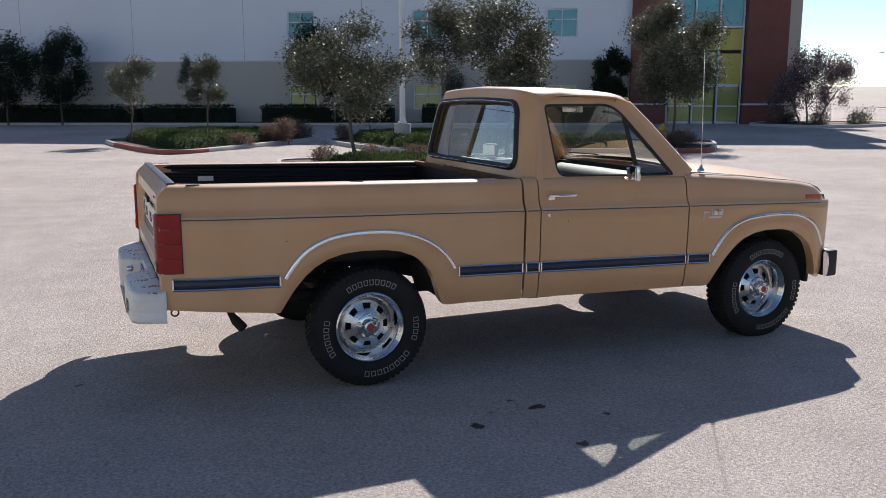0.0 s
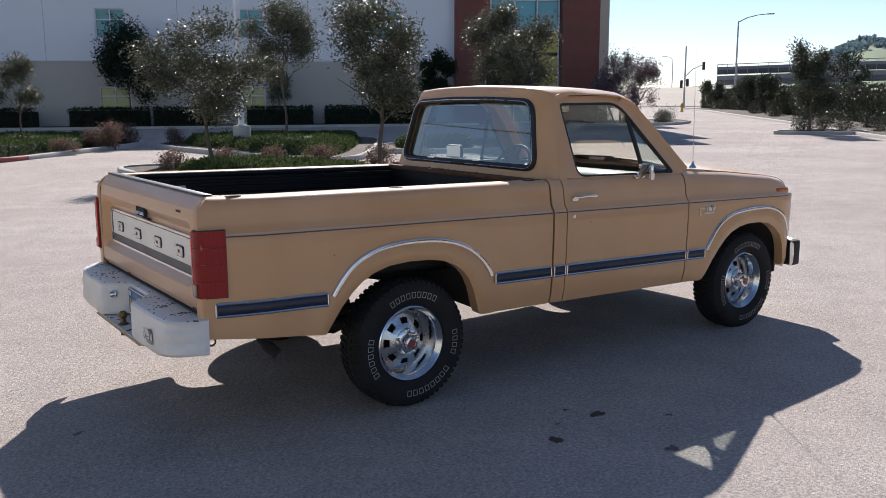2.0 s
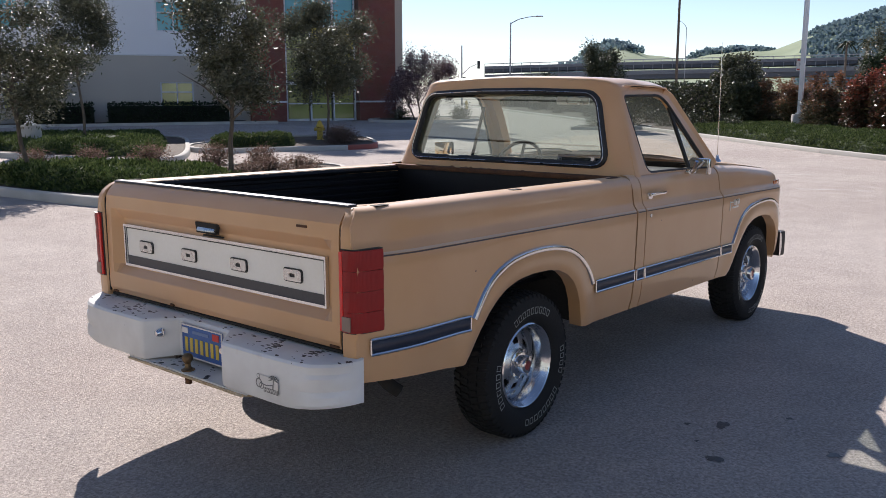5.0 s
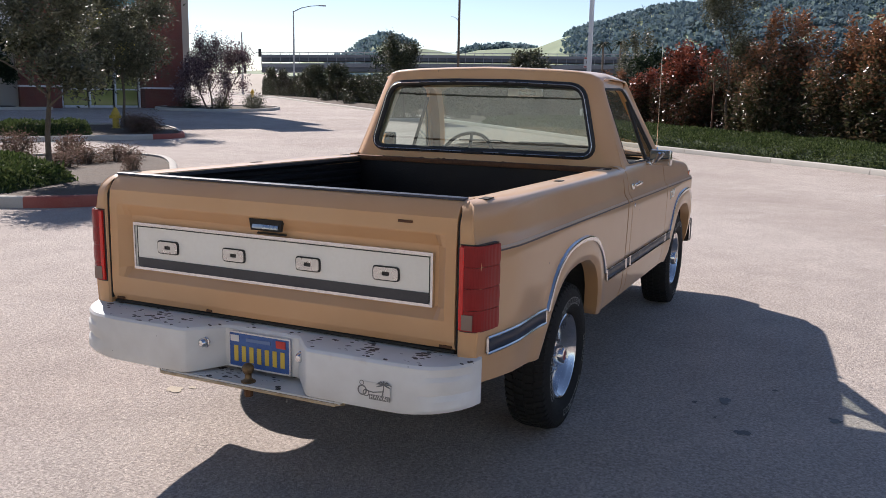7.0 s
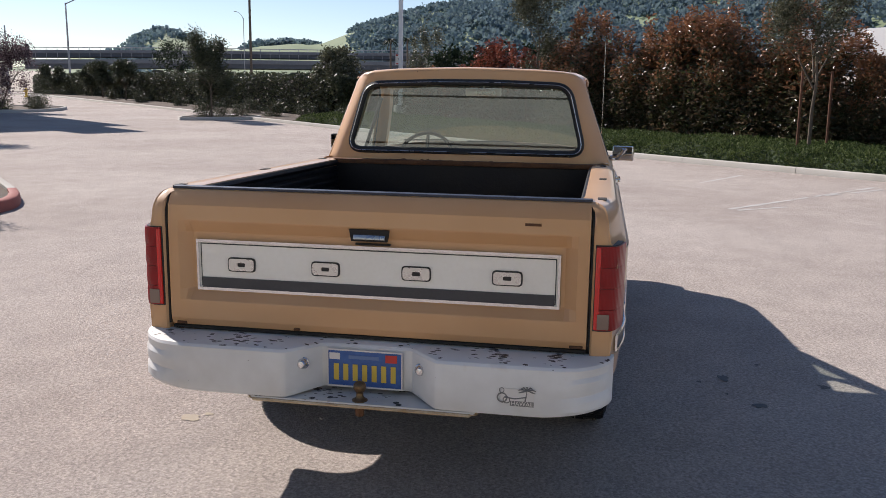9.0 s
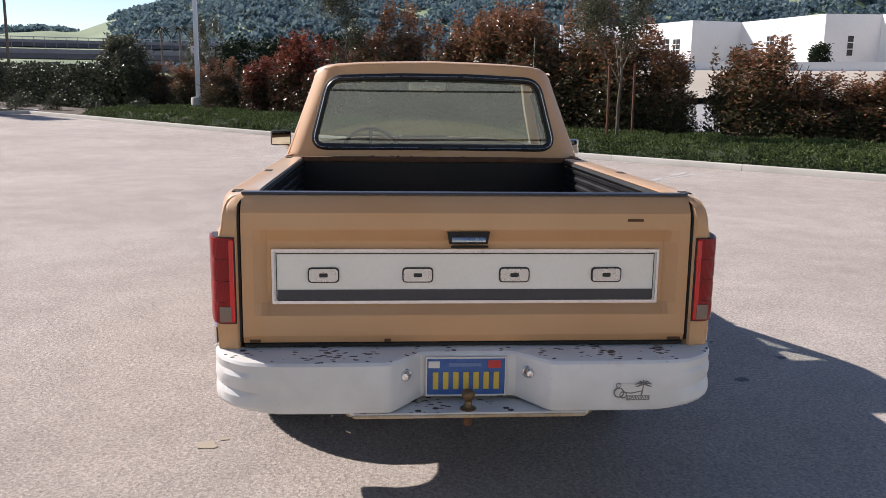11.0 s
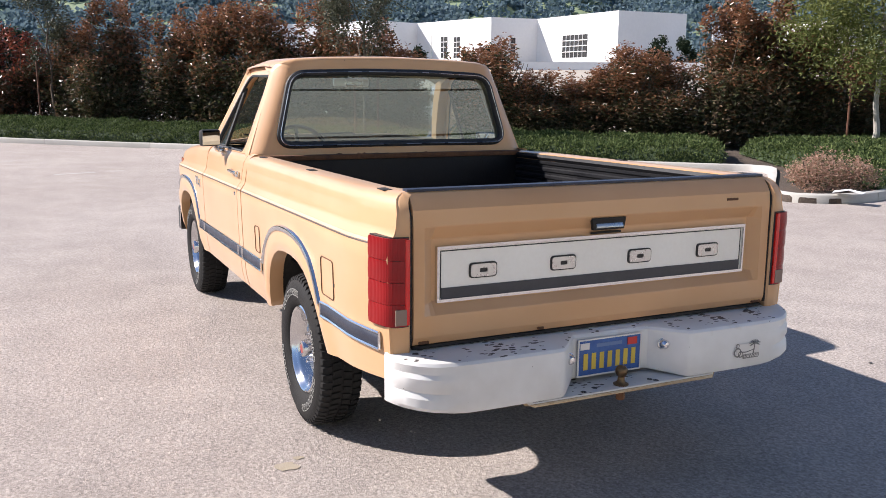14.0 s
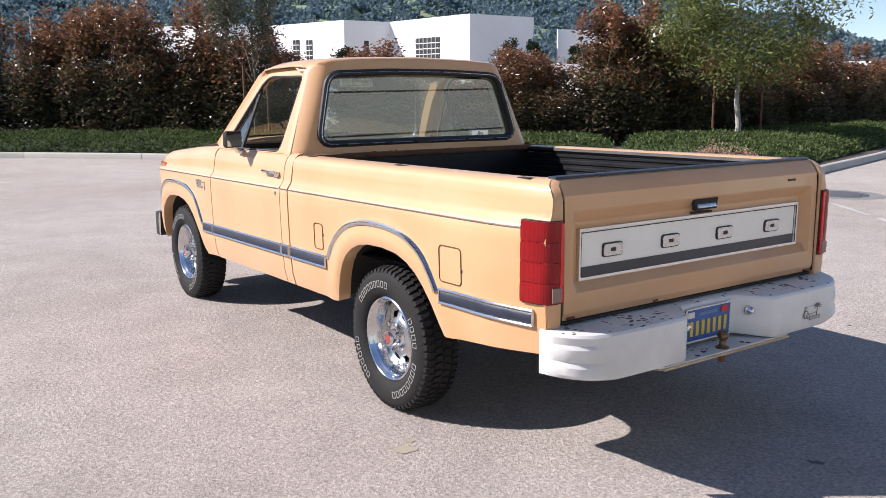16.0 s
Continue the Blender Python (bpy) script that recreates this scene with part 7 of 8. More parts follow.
# local axes: x along the face, y into the building, z up; the face is y = 0


def wall_box(name, x0, x1, y0, y1, z0, z1, mat, label=""):
    bm = B()
    box(bm, ((x0 + x1) / 2, (y0 + y1) / 2, (z0 + z1) / 2), (x1 - x0, y1 - y0, z1 - z0))
    return part(name, bm, mat, bld, label, smooth=0)


WINS = [(12.2, 13.9), (19.95, 21.75), (27.95, 29.8)]
LOWW = [(12.2, 14.0), (20.0, 21.7), (28.0, 29.8)]


def wall_with_holes(name, x0, x1, z0, z1, holes, mat, label, depth=0.35):
    """A wall with openings cut right through it, made of piers, sills and lintels in one mesh."""
    bm = B()
    hs = sorted(h for h in holes if h[0] > x0 and h[1] < x1)
    xs = [x0]
    for h in hs:
        xs += [h[0], h[1]]
    xs.append(x1)
    for i in range(0, len(xs), 2):
        box(bm, ((xs[i] + xs[i + 1]) / 2, depth / 2, (z0 + z1) / 2), (xs[i + 1] - xs[i], depth, z1 - z0))
    for a, b, za, zb in hs:
        if za > z0:
            box(bm, ((a + b) / 2, depth / 2, (z0 + za) / 2), (b - a, depth, za - z0))
        if zb < z1:
            box(bm, ((a + b) / 2, depth / 2, (zb + z1) / 2), (b - a, depth, z1 - zb))
    return part(name, bm, mat, bld, label, smooth=0)


UP = [(a, b, 5.36, 7.02) for a, b in WINS] + [(a, b, 8.9, 10.6) for a, b in WINS]
LO = [(a, b, 1.15, 2.62) for a, b in LOWW]
wall_with_holes("upper_wall", -37, 32.9, 4.12, 7.9, [h for h in UP if h[3] < 8], M_wallW, "white upper wall")
wall_with_holes("upper_wall", -37, 32.9, 7.9, 16.4, [h for h in UP if h[3] > 8], M_wallW, "white upper wall")
wall_with_holes("lower_wall", -37, 32.9, -0.2, 4.04, LO, M_wallT, "tan lower wall")
wall_box("ledge", -37, 32.9, -0.06, 0.30, 4.04, 4.12, M_band, "pale ledge between the storeys")
for x in (-28, -20.4, -12.9, -5.4, 2.15, 9.4, 16.85, 24.3):
    wall_box("panel_joint", x - 0.012, x + 0.012, -0.006, 0.02, 4.13, 16.4, M_joint)
# The lower panes' yellow-green reflection is put into their glass colour
for hole, glass in [(h, M_teal) for h in UP] + [(h, M_lime) for h in LO]:
    a, b, z0, z1 = hole
    w = new("window"); w.parent = bld
    w["label"] = "teal-tinted window in a white frame" if glass is M_teal else "ground-floor window with a yellow-green reflection in its colour"
    bm = B()
    box(bm, ((a + b) / 2, 0.16, (z0 + z1) / 2), (b - a, 0.03, z1 - z0))
    part("pane", bm, glass, w, smooth=0)
    bm = B()
    for x in (a + 0.04, (a + b) / 2, b - 0.04):
        box(bm, (x, 0.11, (z0 + z1) / 2), (0.06 if x == (a + b) / 2 else 0.09, 0.10, z1 - z0))
    for z in (z0 + 0.04, z1 - 0.04, z0 + (z1 - z0) * 0.62):
        box(bm, ((a + b) / 2, 0.112, z), (b - a - 0.01, 0.09, 0.07))
    part("window_frame", bm, M_frame, w, smooth=0)
# entrance between brick piers
wall_box("brick_pier", 32.9, 34.95, -0.5, 1.2, -0.2, 16.9, M_brick, "red brick pier")
wall_box("brick_pier", 39.35, 41.6, -0.5, 1.2, -0.2, 16.9, M_brick, "red brick pier")
wall_box("end_wall", 41.2, 43.0, 2.4, 20, -0.2, 16.4, M_wallT, "grey-tan end wall")
for x0, x1 in ((32.86, 34.99), (39.31, 41.64)):
    wall_box("pale_band", x0, x1, -0.54, 0.4, 1.45, 1.55, M_band, "pale stone band")
ent = new("entrance"); ent.parent = bld; ent["label"] = "tall teal glass entrance with yellow panel and glazed doors"


def ent_box(name, x0, x1, y0, y1, z0, z1, mat, label=""):
    bm = B()
    box(bm, ((x0 + x1) / 2, (y0 + y1) / 2, (z0 + z1) / 2), (x1 - x0, y1 - y0, z1 - z0))
    return part(name, bm, mat, ent, label, smooth=0)


for i in range(3):
    for j, (z0, z1) in enumerate(((5.95, 7.6), (7.7, 9.4), (9.5, 11.2), (11.3, 13.2))):
        ent_box("pane", 35.15 + i * 1.38, 36.45 + i * 1.38, 0.30, 0.34, z0, z1, M_teal)
for k, x in enumerate((34.97, 35.06, 36.50, 37.88, 39.20)):
    ent_box("mullion", x, x + 0.09, 0.16, 0.38, 0.1, 13.2, M_frame)
for z in (5.85, 7.62, 9.42, 11.22, 13.2):
    ent_box("transom", 35.15, 39.2, 0.20, 0.37, z, z + 0.09, M_frame)
ent_box("yellow_panel", 36.6, 39.2, 0.24, 0.29, 4.6, 5.8, M_yellowp, "yellow spandrel panel")
ent_box("spandrel", 35.15, 36.55, 0.25, 0.30, 4.6, 5.8, M_lime)
ent_box("pane", 35.15, 36.45, 0.30, 0.34, 2.7, 4.5, M_lime)
ent_box("yellow_panel", 37.9, 39.2, 0.25, 0.30, 2.6, 4.4, M_yellowp, "yellow panel")
ent_box("pane", 36.60, 37.80, 0.30, 0.34, 2.7, 4.5, M_lime)
for i in range(3):
    d = ent_box("glazed_door", 35.2 + i * 1.36, 36.42 + i * 1.36, 0.28, 0.33, 0.35, 2.55, M_lime, "glazed entrance door")
    ent_box("door_rail", 35.2 + i * 1.36, 36.42 + i * 1.36, 0.22, 0.275, 0.3, 0.5, M_frame)
    ent_box("door_rail", 35.2 + i * 1.36, 36.42 + i * 1.36, 0.22, 0.275, 1.35, 1.43, M_frame)
    ent_box("door_rail", 35.2 + i * 1.36, 36.42 + i * 1.36, 0.22, 0.275, 2.5, 2.65, M_frame)
wall_box("roof_deck", -37, 41.6, 0.4, 20, 15.9, 16.1, M_joint)
wall_box("back_wall", -37, 43, 19.7, 20, -0.2, 16.4, M_wallW)
wall_box("side_wall", -37, -36.6, 0.36, 19.7, -0.2, 16.4, M_wallW)
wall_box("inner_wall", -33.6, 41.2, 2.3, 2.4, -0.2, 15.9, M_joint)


def face_pt(s, out, z=0.0):
    """A point at s along the face, out metres in front of it."""
    return (FU.x * s + FN.x * out, 54 + FU.y * s + FN.y * out)


# planted strip, clipped hedges and dark trees along the building
strip = [face_pt(s, o) for s, o in ((-36, 0.1), (32.5, 0.1), (32.5, 2.6), (-36, 2.6))]
kerb_strip("kerb_building", [face_pt(s, 2.75) for s in (34, 25, 10, -5, -20, -36)], "pale kerb along a building", M_kerb, side=1)
planter("soil_building", strip, "dark soil along a building", 0.12)


def box_hedge(s0, s1, seed):
    rng = np.random.default_rng(seed)
    n = int((s1 - s0) * 330)
    P = []
    for i in range(n):
        s = rng.uniform(s0, s1)
        o, z = (1.9 + rng.normal() * 0.04, rng.uniform(0.05, 1.0)) if rng.random() < 0.65 else (rng.uniform(0.7, 1.9), 1.0 + rng.normal() * 0.04)
        x, y = face_pt(s, o)
        P.append((x, y, gz(x, y) + 0.1 + z))
    t = thing("clipped_hedge", "dark clipped hedge in front of a stucco wall", "hedge", group="hedges at the building")
    v, f = leaves(np.array(P), 0.15, rng, 0.5)
    soup("foliage", v, f.tolist(), M_dark, t)
    # Added box behind the leaves, coloured as the hedge's inner shade
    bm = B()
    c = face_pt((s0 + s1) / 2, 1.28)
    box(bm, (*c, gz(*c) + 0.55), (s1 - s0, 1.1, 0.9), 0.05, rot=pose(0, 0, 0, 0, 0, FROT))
    part("hedge_shade_core", bm, M_core, t)


for k, (a, b) in enumerate(((-30, -12), (-11.5, 3.0), (3.4, 9.0), (11.0, 15.2), (15.6, 19.0), (20.8, 24.5), (25.2, 31.5))):
    box_hedge(a, b, 200 + k)
for k, (s, o, h, r) in enumerate(((-1.2, 3.0, 5.8, 1.7), (-4.6, 3.2, 6.4, 2.2), (14.3, 1.7, 5.6, 2.1), (31.6, 1.6, 4.0, 1.2), (-16, 3.5, 5.6, 2.0))):
    make_tree("wall_tree", "dark evergreen tree in front of a stucco wall", face_pt(s, o), 210 + k, h, r, 1.2, M_dark, 8000, 0.17, aspect=0.4, group="trees at the building")
for k, (s, o, h, r) in enumerate(((6.5, 1.5, 4.1, 0.85), (22.6, 1.6, 4.2, 1.1))):
    make_tree("wall_tree", "thin young tree in front of a tan stucco wall", face_pt(s, o), 216 + k, h, r, 1.4, M_olive, 2600, 0.12, aspect=0.4, trunk_r=0.04, group="trees at the building")

# planted bed at the building's corner, with the plum
IE = [(33.0, 28.2), (36.0, 27.2), (39.4, 28.6), (40.2, 30.4), (38.6, 32.2), (35.0, 33.4), (32.4, 31.6)]
island("island_corner", IE, "pale kerb round a corner planting bed")
for k, (dx, dy, ln) in enumerate(((0, 0, (0.3, 0.5)), (0.25, -0.2, (0.7, -0.6)), (-0.2, 0.15, (-0.8, 0.3)))):
    make_tree("plum_tree", "bare-twigged plum tree with pale pink blossom at a kerb", (34.0 + dx, 29.2 + dy), 221 + k, 3.8, 1.15, 0.5, M_plum, 4600, 0.10, aspect=0.5, trunk_r=0.055, n_lobes=14, lean=ln, group="plum trees")
place_copies(shrub_thing("round_shrub", "low dark rounded shrub in a corner bed", 83, 0.6, 0.9, 1300, 0.08, M_hedge, group="corner shrubs"), [(38.6, 29.8, 1, 1, 0), (36.8, 28.4, 1, 0.9, 50), (35.0, 29.5, 1.1, 1, 90), (34.2, 31.2, 1.1, 1, 140)])

# =====================================================================
# distance
# =====================================================================
def polar(az, r, z=0.0):
    a = radians(az)
    return (r * math.sin(a) - 4.0, r * math.cos(a), z)


RIDGE = [(36, 0.004), (50, 0.010), (54.2, 0.018), (57.0, 0.028), (59.3, 0.037), (60.1, 0.045), (61.4, 0.0525), (62.8, 0.0505), (63.8, 0.045), (64.9, 0.044), (66.5, 0.039), (67.4, 0.044), (69.9, 0.0455), (71.2, 0.0440), (72.6, 0.054), (74.0, 0.064), (76.2, 0.074), (78.3, 0.084), (80.9, 0.091),
         (89, 0.103), (96, 0.114), (105, 0.121), (112, 0.126), (120, 0.118), (130, 0.108), (136, 0.096), (141.5, 0.082), (144, 0.074), (147, 0.066), (150, 0.046), (154, 0.030), (165, 0.02)]
# Grass and oak colours are paled and blued: the distance haze is painted in
M_hill = surf("hazed_hill_grass", (0.150, 0.205, 0.115), (0.210, 0.260, 0.150), scale=0.012, fine=0.08, rough=0.95, bump=0.0)
M_hilltree = leafy("hazed_oak_leaves", [(0.095, 0.145, 0.185), (0.135, 0.195, 0.225), (0.185, 0.250, 0.245)], rough=0.8, trans=0.35)
R0, R1 = 330.0, 760.0


def hill_z(az, k):
    """k runs from 0 at the hill's foot to 1 at its crest."""
    e = interp(az, RIDGE)
    r = R0 + (R1 - R0) * k
    s = k * k * (3 - 2 * k)
    return 3.0 + e * R1 * (0.12 * k + 0.88 * s) * (1 + 0.0 * az) + noise.noise((az * 0.25, k * 6, 1.0)) * 9 * k * (1 - k) * 4 * min(1, e / 0.06)


bm = B()
rows = []
az = 34.0
while az <= 166:
    rows.append([polar(az, R0 + (R1 - R0) * k, hill_z(az, k)) for k in [i / 18 for i in range(19)]] + [polar(az, R1 + 120, hill_z(az, 1.0) * 0.6)])
    az += 0.75
loft(bm, rows)
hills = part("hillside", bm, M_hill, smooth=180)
tagged(hills, "green hills with oak woods beyond the road", "hillside", kind="structure")
rng = np.random.default_rng(31)
P, S = [], []
cnt = 0
while cnt < 7500:
    az, k = rng.uniform(52, 156), rng.uniform(0.03, 1.0)
    wood = noise.noise((az * 0.16, k * 2.4, 7.0)) + (0.55 if az > 78 else 0.25 if az > 73.5 else -0.45)
    if az < 72 and ((60.0 < az < 63.5 and k > 0.72) or (66.6 < az < 71.3 and k > 0.84)):
        wood = 0.5
    if wood < 0.05 + rng.uniform(-0.12, 0.12):
        continue
    c = np.array(polar(az, R0 + (R1 - R0) * k, hill_z(az, k)))
    w = rng.uniform(3.0, 5.5)
    q = rng.normal(size=(24, 3)); q /= np.linalg.norm(q, axis=1)[:, None]
    q[:, 2] = np.abs(q[:, 2])
    P.append(c + q * w * np.array([1, 1, 0.85]) * rng.uniform(0.7, 1.0, (24, 1)))
    cnt += 1
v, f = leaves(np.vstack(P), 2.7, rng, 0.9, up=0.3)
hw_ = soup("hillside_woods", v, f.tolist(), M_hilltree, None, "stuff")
tagged(hw_, "oak woods covering distant hills, haze put into their colour", "woods", kind="stuff")

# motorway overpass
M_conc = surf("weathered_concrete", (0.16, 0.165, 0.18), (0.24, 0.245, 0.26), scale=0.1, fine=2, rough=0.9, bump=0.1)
# The same concrete with the shade of decks and piers put into its colour
M_concd = surf("shaded_concrete", (0.09, 0.095, 0.11), (0.14, 0.145, 0.16), scale=0.1, fine=2, rough=0.9, bump=0.1)
ovp = thing("overpass", "long grey concrete motorway overpass before the hills", "overpass")
ARC = [54 + 1.5 * i for i in range(23)]


def arc_strip(name, prof, mat, azs=ARC, label=""):
    bm = B()
    loft(bm, [[polar(a, r, z + interp(a, [(50, -1.4), (57, -0.7), (61, -0.3), (66, 0), (90, 0.6)])) for r, z in prof] for a in azs], close_v=True, caps=True)
    return part(name, bm, mat, ovp, label, smooth=0)


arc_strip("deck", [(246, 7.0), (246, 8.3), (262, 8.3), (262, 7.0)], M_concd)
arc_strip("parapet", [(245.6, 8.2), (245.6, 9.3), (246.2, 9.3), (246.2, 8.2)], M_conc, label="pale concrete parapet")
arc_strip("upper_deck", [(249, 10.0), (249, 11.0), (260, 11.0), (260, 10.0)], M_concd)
arc_strip("upper_parapet", [(248.6, 10.95), (248.6, 11.75), (249.1, 11.75), (249.1, 10.95)], M_conc, label="grey concrete parapet")
arc_strip("upper_fence_rail", [(248.7, 12.3), (248.7, 12.5), (248.9, 12.5), (248.9, 12.3)], M_galv)
for i in range(54):
    a = 54 + 0.6 * i
    bm = B()
    p = polar(a, 248.8, 7.5)
    tube(bm, [p, (p[0], p[1], 12.4 + interp(a, [(50, -1.4), (57, -0.7), (61, -0.3), (66, 0), (90, 0.6)]))], 0.09, 5)
    part("fence_post", bm, M_galv, ovp)
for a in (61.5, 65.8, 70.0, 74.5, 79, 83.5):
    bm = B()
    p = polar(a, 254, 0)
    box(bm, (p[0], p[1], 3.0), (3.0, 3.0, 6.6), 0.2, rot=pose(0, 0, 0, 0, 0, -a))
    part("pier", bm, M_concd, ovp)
# earth banks: pale ramp on the left, grass under the bridge
M_dirt = surf("pale_dry_earth", (0.36, 0.31, 0.25), (0.46, 0.41, 0.34), scale=0.08, fine=1.5, rough=0.95, bump=0.2)
M_grassb = surf("verge_grass", (0.07, 0.10, 0.03), (0.15, 0.17, 0.06), scale=0.1, fine=1.2, rough=0.95, bump=0.3)
for az0, az1, r, z0, z1, mat, nm in ((44, 58.5, 150, 0.8, 4.6, M_dirt, "earth_bank"), (57, 92, 235, 0.8, 4.2, M_grassb, "grass_bank")):
    bm = B()
    rows = []
    for i in range(25):
        a = az0 + (az1 - az0) * i / 24
        e = min(1, i / 3, (24 - i) / 5)
        rows.append([polar(a, r + d, z0 + (z1 - z0) * t * e) for d, t in ((0, 0), (18, 0.55), (34, 0.95), (44, 1.0), (70, 1.0))])
    loft(bm, rows)
    tagged(part(nm, bm, mat, smooth=180), "sloping roadside bank of dry earth" if mat is M_dirt else "grassy roadside bank under a bridge", "bank", kind="structure")


# street lamps and a traffic signal
def street_lamp(az, r, h, arm, turn, name="street_lamp"):
    x, y, _ = polar(az, r)
    t = thing(name, "tall grey street lamp with a curved arm", "street lamp", (x, y, 0.5), "street lamps", rz=turn)
    bm = B()
    tube(bm, [(0, 0, 0), (0, 0, h * 0.55), (0, 0, h * 0.93)], [0.13, 0.10, 0.08], 8)
    part("mast", bm, M_galv, t)
    bm = B()
    tube(bm, [(0, 0, h * 0.92), (arm * 0.3, 0, h * 0.965), (arm * 0.65, 0, h * 0.99), (arm, 0, h)], [0.07, 0.06, 0.05, 0.05], 6)
    part("arm", bm, M_galv, t)
    bm = B()
    box(bm, (arm + 0.3, 0, h), (0.8, 0.3, 0.14), 0.04)
    part("lamp_head", bm, M_galv, t)


street_lamp(56.6, 105, 10.9, 3.2, -45)
street_lamp(51.6, 190, 10.5, 1.6, 150)
street_lamp(66.8, 240, 21.0, 2.2, 150)
street_lamp(98.5, 120, 10.8, 1.6, 150)
t = thing("utility_pole", "slim dark utility pole beyond a hedge", "pole", (*polar(67.45, 95)[:2], 0.6))
bm = B()
tube(bm, [(0, 0, 0), (0, 0, 14)], [0.16, 0.12], 8)
part("mast", bm, M_bark, t)
t = thing("traffic_signal", "grey mast-arm traffic signal with dark heads", "traffic signal", (*polar(53.2, 120)[:2], 0.7), rz=-40)
bm = B()
tube(bm, [(0, 0, 0), (0, 0, 8.2)], [0.14, 0.09], 8)
part("mast", bm, M_galv, t)
bm = B()
tube(bm, [(0, 0, 4.2), (1.0, 0, 5.2), (2.4, 0, 5.8)], [0.08, 0.07, 0.05], 6)
part("arm", bm, M_galv, t)
for x, z in ((0.35, 3.4), (-0.45, 3.2), (2.4, 5.6)):
    bm = B()
    box(bm, (x, 0, z), (0.36, 0.3, 1.05), 0.05)
    part("signal_head", bm, M_ink, t, "dark signal head")
t = thing("traffic_signal", "dark traffic signal head beyond a hedge", "traffic signal", (*polar(97.4, 110)[:2], 0.7), rz=-80)
bm = B()
tube(bm, [(0, 0, 0), (0, 0, 6.0)], [0.12, 0.09], 8)
part("mast", bm, M_galv, t)
for x in (-0.3, 0.4):
    bm = B()
    box(bm, (x, 0, 6.1), (0.40, 0.3, 1.15), 0.05)
    part("signal_head", bm, M_ink, t, "dark signal head")

# white commercial building beyond the road, on a low bank
M_wb = surf("bright_white_wall", (0.72, 0.71, 0.70), (0.80, 0.79, 0.78), scale=0.15, fine=3, rough=0.9, bump=0.05)
wb = thing("white_building", "long white flat-roofed commercial building with dark windows", "building")
FP = [(101.5, 150), (104.6, 153), (107.3, 148), (109.7, 140), (112.6, 145), (117.35, 131), (120.35, 134), (125.45, 119.5), (129.7, 126)]
FP2 = [(131.4, 140), (134.0, 143), (138.2, 131), (140.0, 143)]
WZ0, WZ1 = 3.6, 11.95
for fp, top in ((FP, WZ1), (FP2, 11.2)):
    for (a0, r0), (a1, r1) in zip(fp, fp[1:]):
        bm = B()
        p, q = polar(a0, r0), polar(a1, r1)
        d = (Vector(q) - Vector(p)).normalized()
        nn = Vector((-d.y, d.x, 0))
        if nn.dot(Vector(p)) < 0:
            nn = -nn
        prism(bm, [(p[0], p[1], WZ0), (q[0], q[1], WZ0), (q[0], q[1], top), (p[0], p[1], top)], (0, 0, 0), nn * 0.3)
        part("wall", bm, M_wb, wb, smooth=0)
bm = B()
loft(bm, [[polar(a, r + 1.2, WZ1 - 0.6), polar(a, 190, WZ1 - 0.6)] for a, r in FP])
part("roof", bm, M_wb, wb, smooth=0)


def far_window(a0, a1, e0, e1, face, nx, nz):
    """A dark window with bars on one of the white walls, by bearings and slopes."""
    (fa, fr), (ga, gr) = face
    P0, P1 = Vector(polar(fa, fr)), Vector(polar(ga, gr))
    d = (P1 - P0).normalized(); nn = Vector((-d.y, d.x, 0))
    if nn.dot(P0) > 0:
        nn = -nn
    def on(a):
        w = Vector((math.sin(radians(a)), math.cos(radians(a)), 0)); o = Vector((-4.0, 0, 0))
        t = (P0 - o).dot(nn) / w.dot(nn)
        return o + w * t, t
    A, ra = on(a0); Bq, rb_ = on(a1)
    z0, z1 = 1.65 + e0 * ra, 1.65 + e1 * ra
    w = new("window"); w.parent = wb; w["label"] = "dark window with pale glazing bars"
    bm = B()
    prism(bm, [(A.x, A.y, z0), (Bq.x, Bq.y, z0), (Bq.x, Bq.y, z1), (A.x, A.y, z1)], nn * -0.1, nn * 0.05)
    part("pane", bm, M_ink, w, smooth=0)
    for i in range(1, nx):
        bm = B()
        c = A.lerp(Bq, i / nx)
        tube(bm, [(c.x + nn.x * 0.1, c.y + nn.y * 0.1, z0), (c.x + nn.x * 0.1, c.y + nn.y * 0.1, z1)], 0.07, 4)
        part("glazing_bar", bm, M_wb, w)
    for i in range(1, nz):
        bm = B()
        z = z0 + (z1 - z0) * i / nz
        tube(bm, [(A.x + nn.x * 0.1, A.y + nn.y * 0.1, z), (Bq.x + nn.x * 0.1, Bq.y + nn.y * 0.1, z)], 0.07, 4)
        part("glazing_bar", bm, M_wb, w)


bay_0, bay_1, recess, bay_2 = (FP[2], FP[3]), (FP[4], FP[5]), (FP[5], FP[6]), (FP[6], FP[7])
far_window(107.95, 108.35, 0.031, 0.053, bay_0, 2, 4)
far_window(108.60, 109.00, 0.031, 0.053, bay_0, 2, 4)
far_window(114.15, 114.55, 0.033, 0.056, bay_1, 2, 4)
far_window(114.97, 115.35, 0.033, 0.056, bay_1, 2, 4)
far_window(118.65, 118.95, 0.036, 0.056, recess, 1, 3)
far_window(122.0, 123.55, 0.034, 0.0585, bay_2, 6, 4)
bm = B()
rows = []
for i in range(30):
    a = 98 + 52 * i / 29
    rows.append([polar(a, r, z) for r, z in ((78, 0.9), (84, 1.4), (96, 3.3), (100, 3.7), (116, 3.75), (200, 3.8))])
loft(bm, rows)
tagged(part("roadside_bank", bm, M_dirt, smooth=180), "dry pale bank below a white building", "bank", kind="structure")
bm = B()
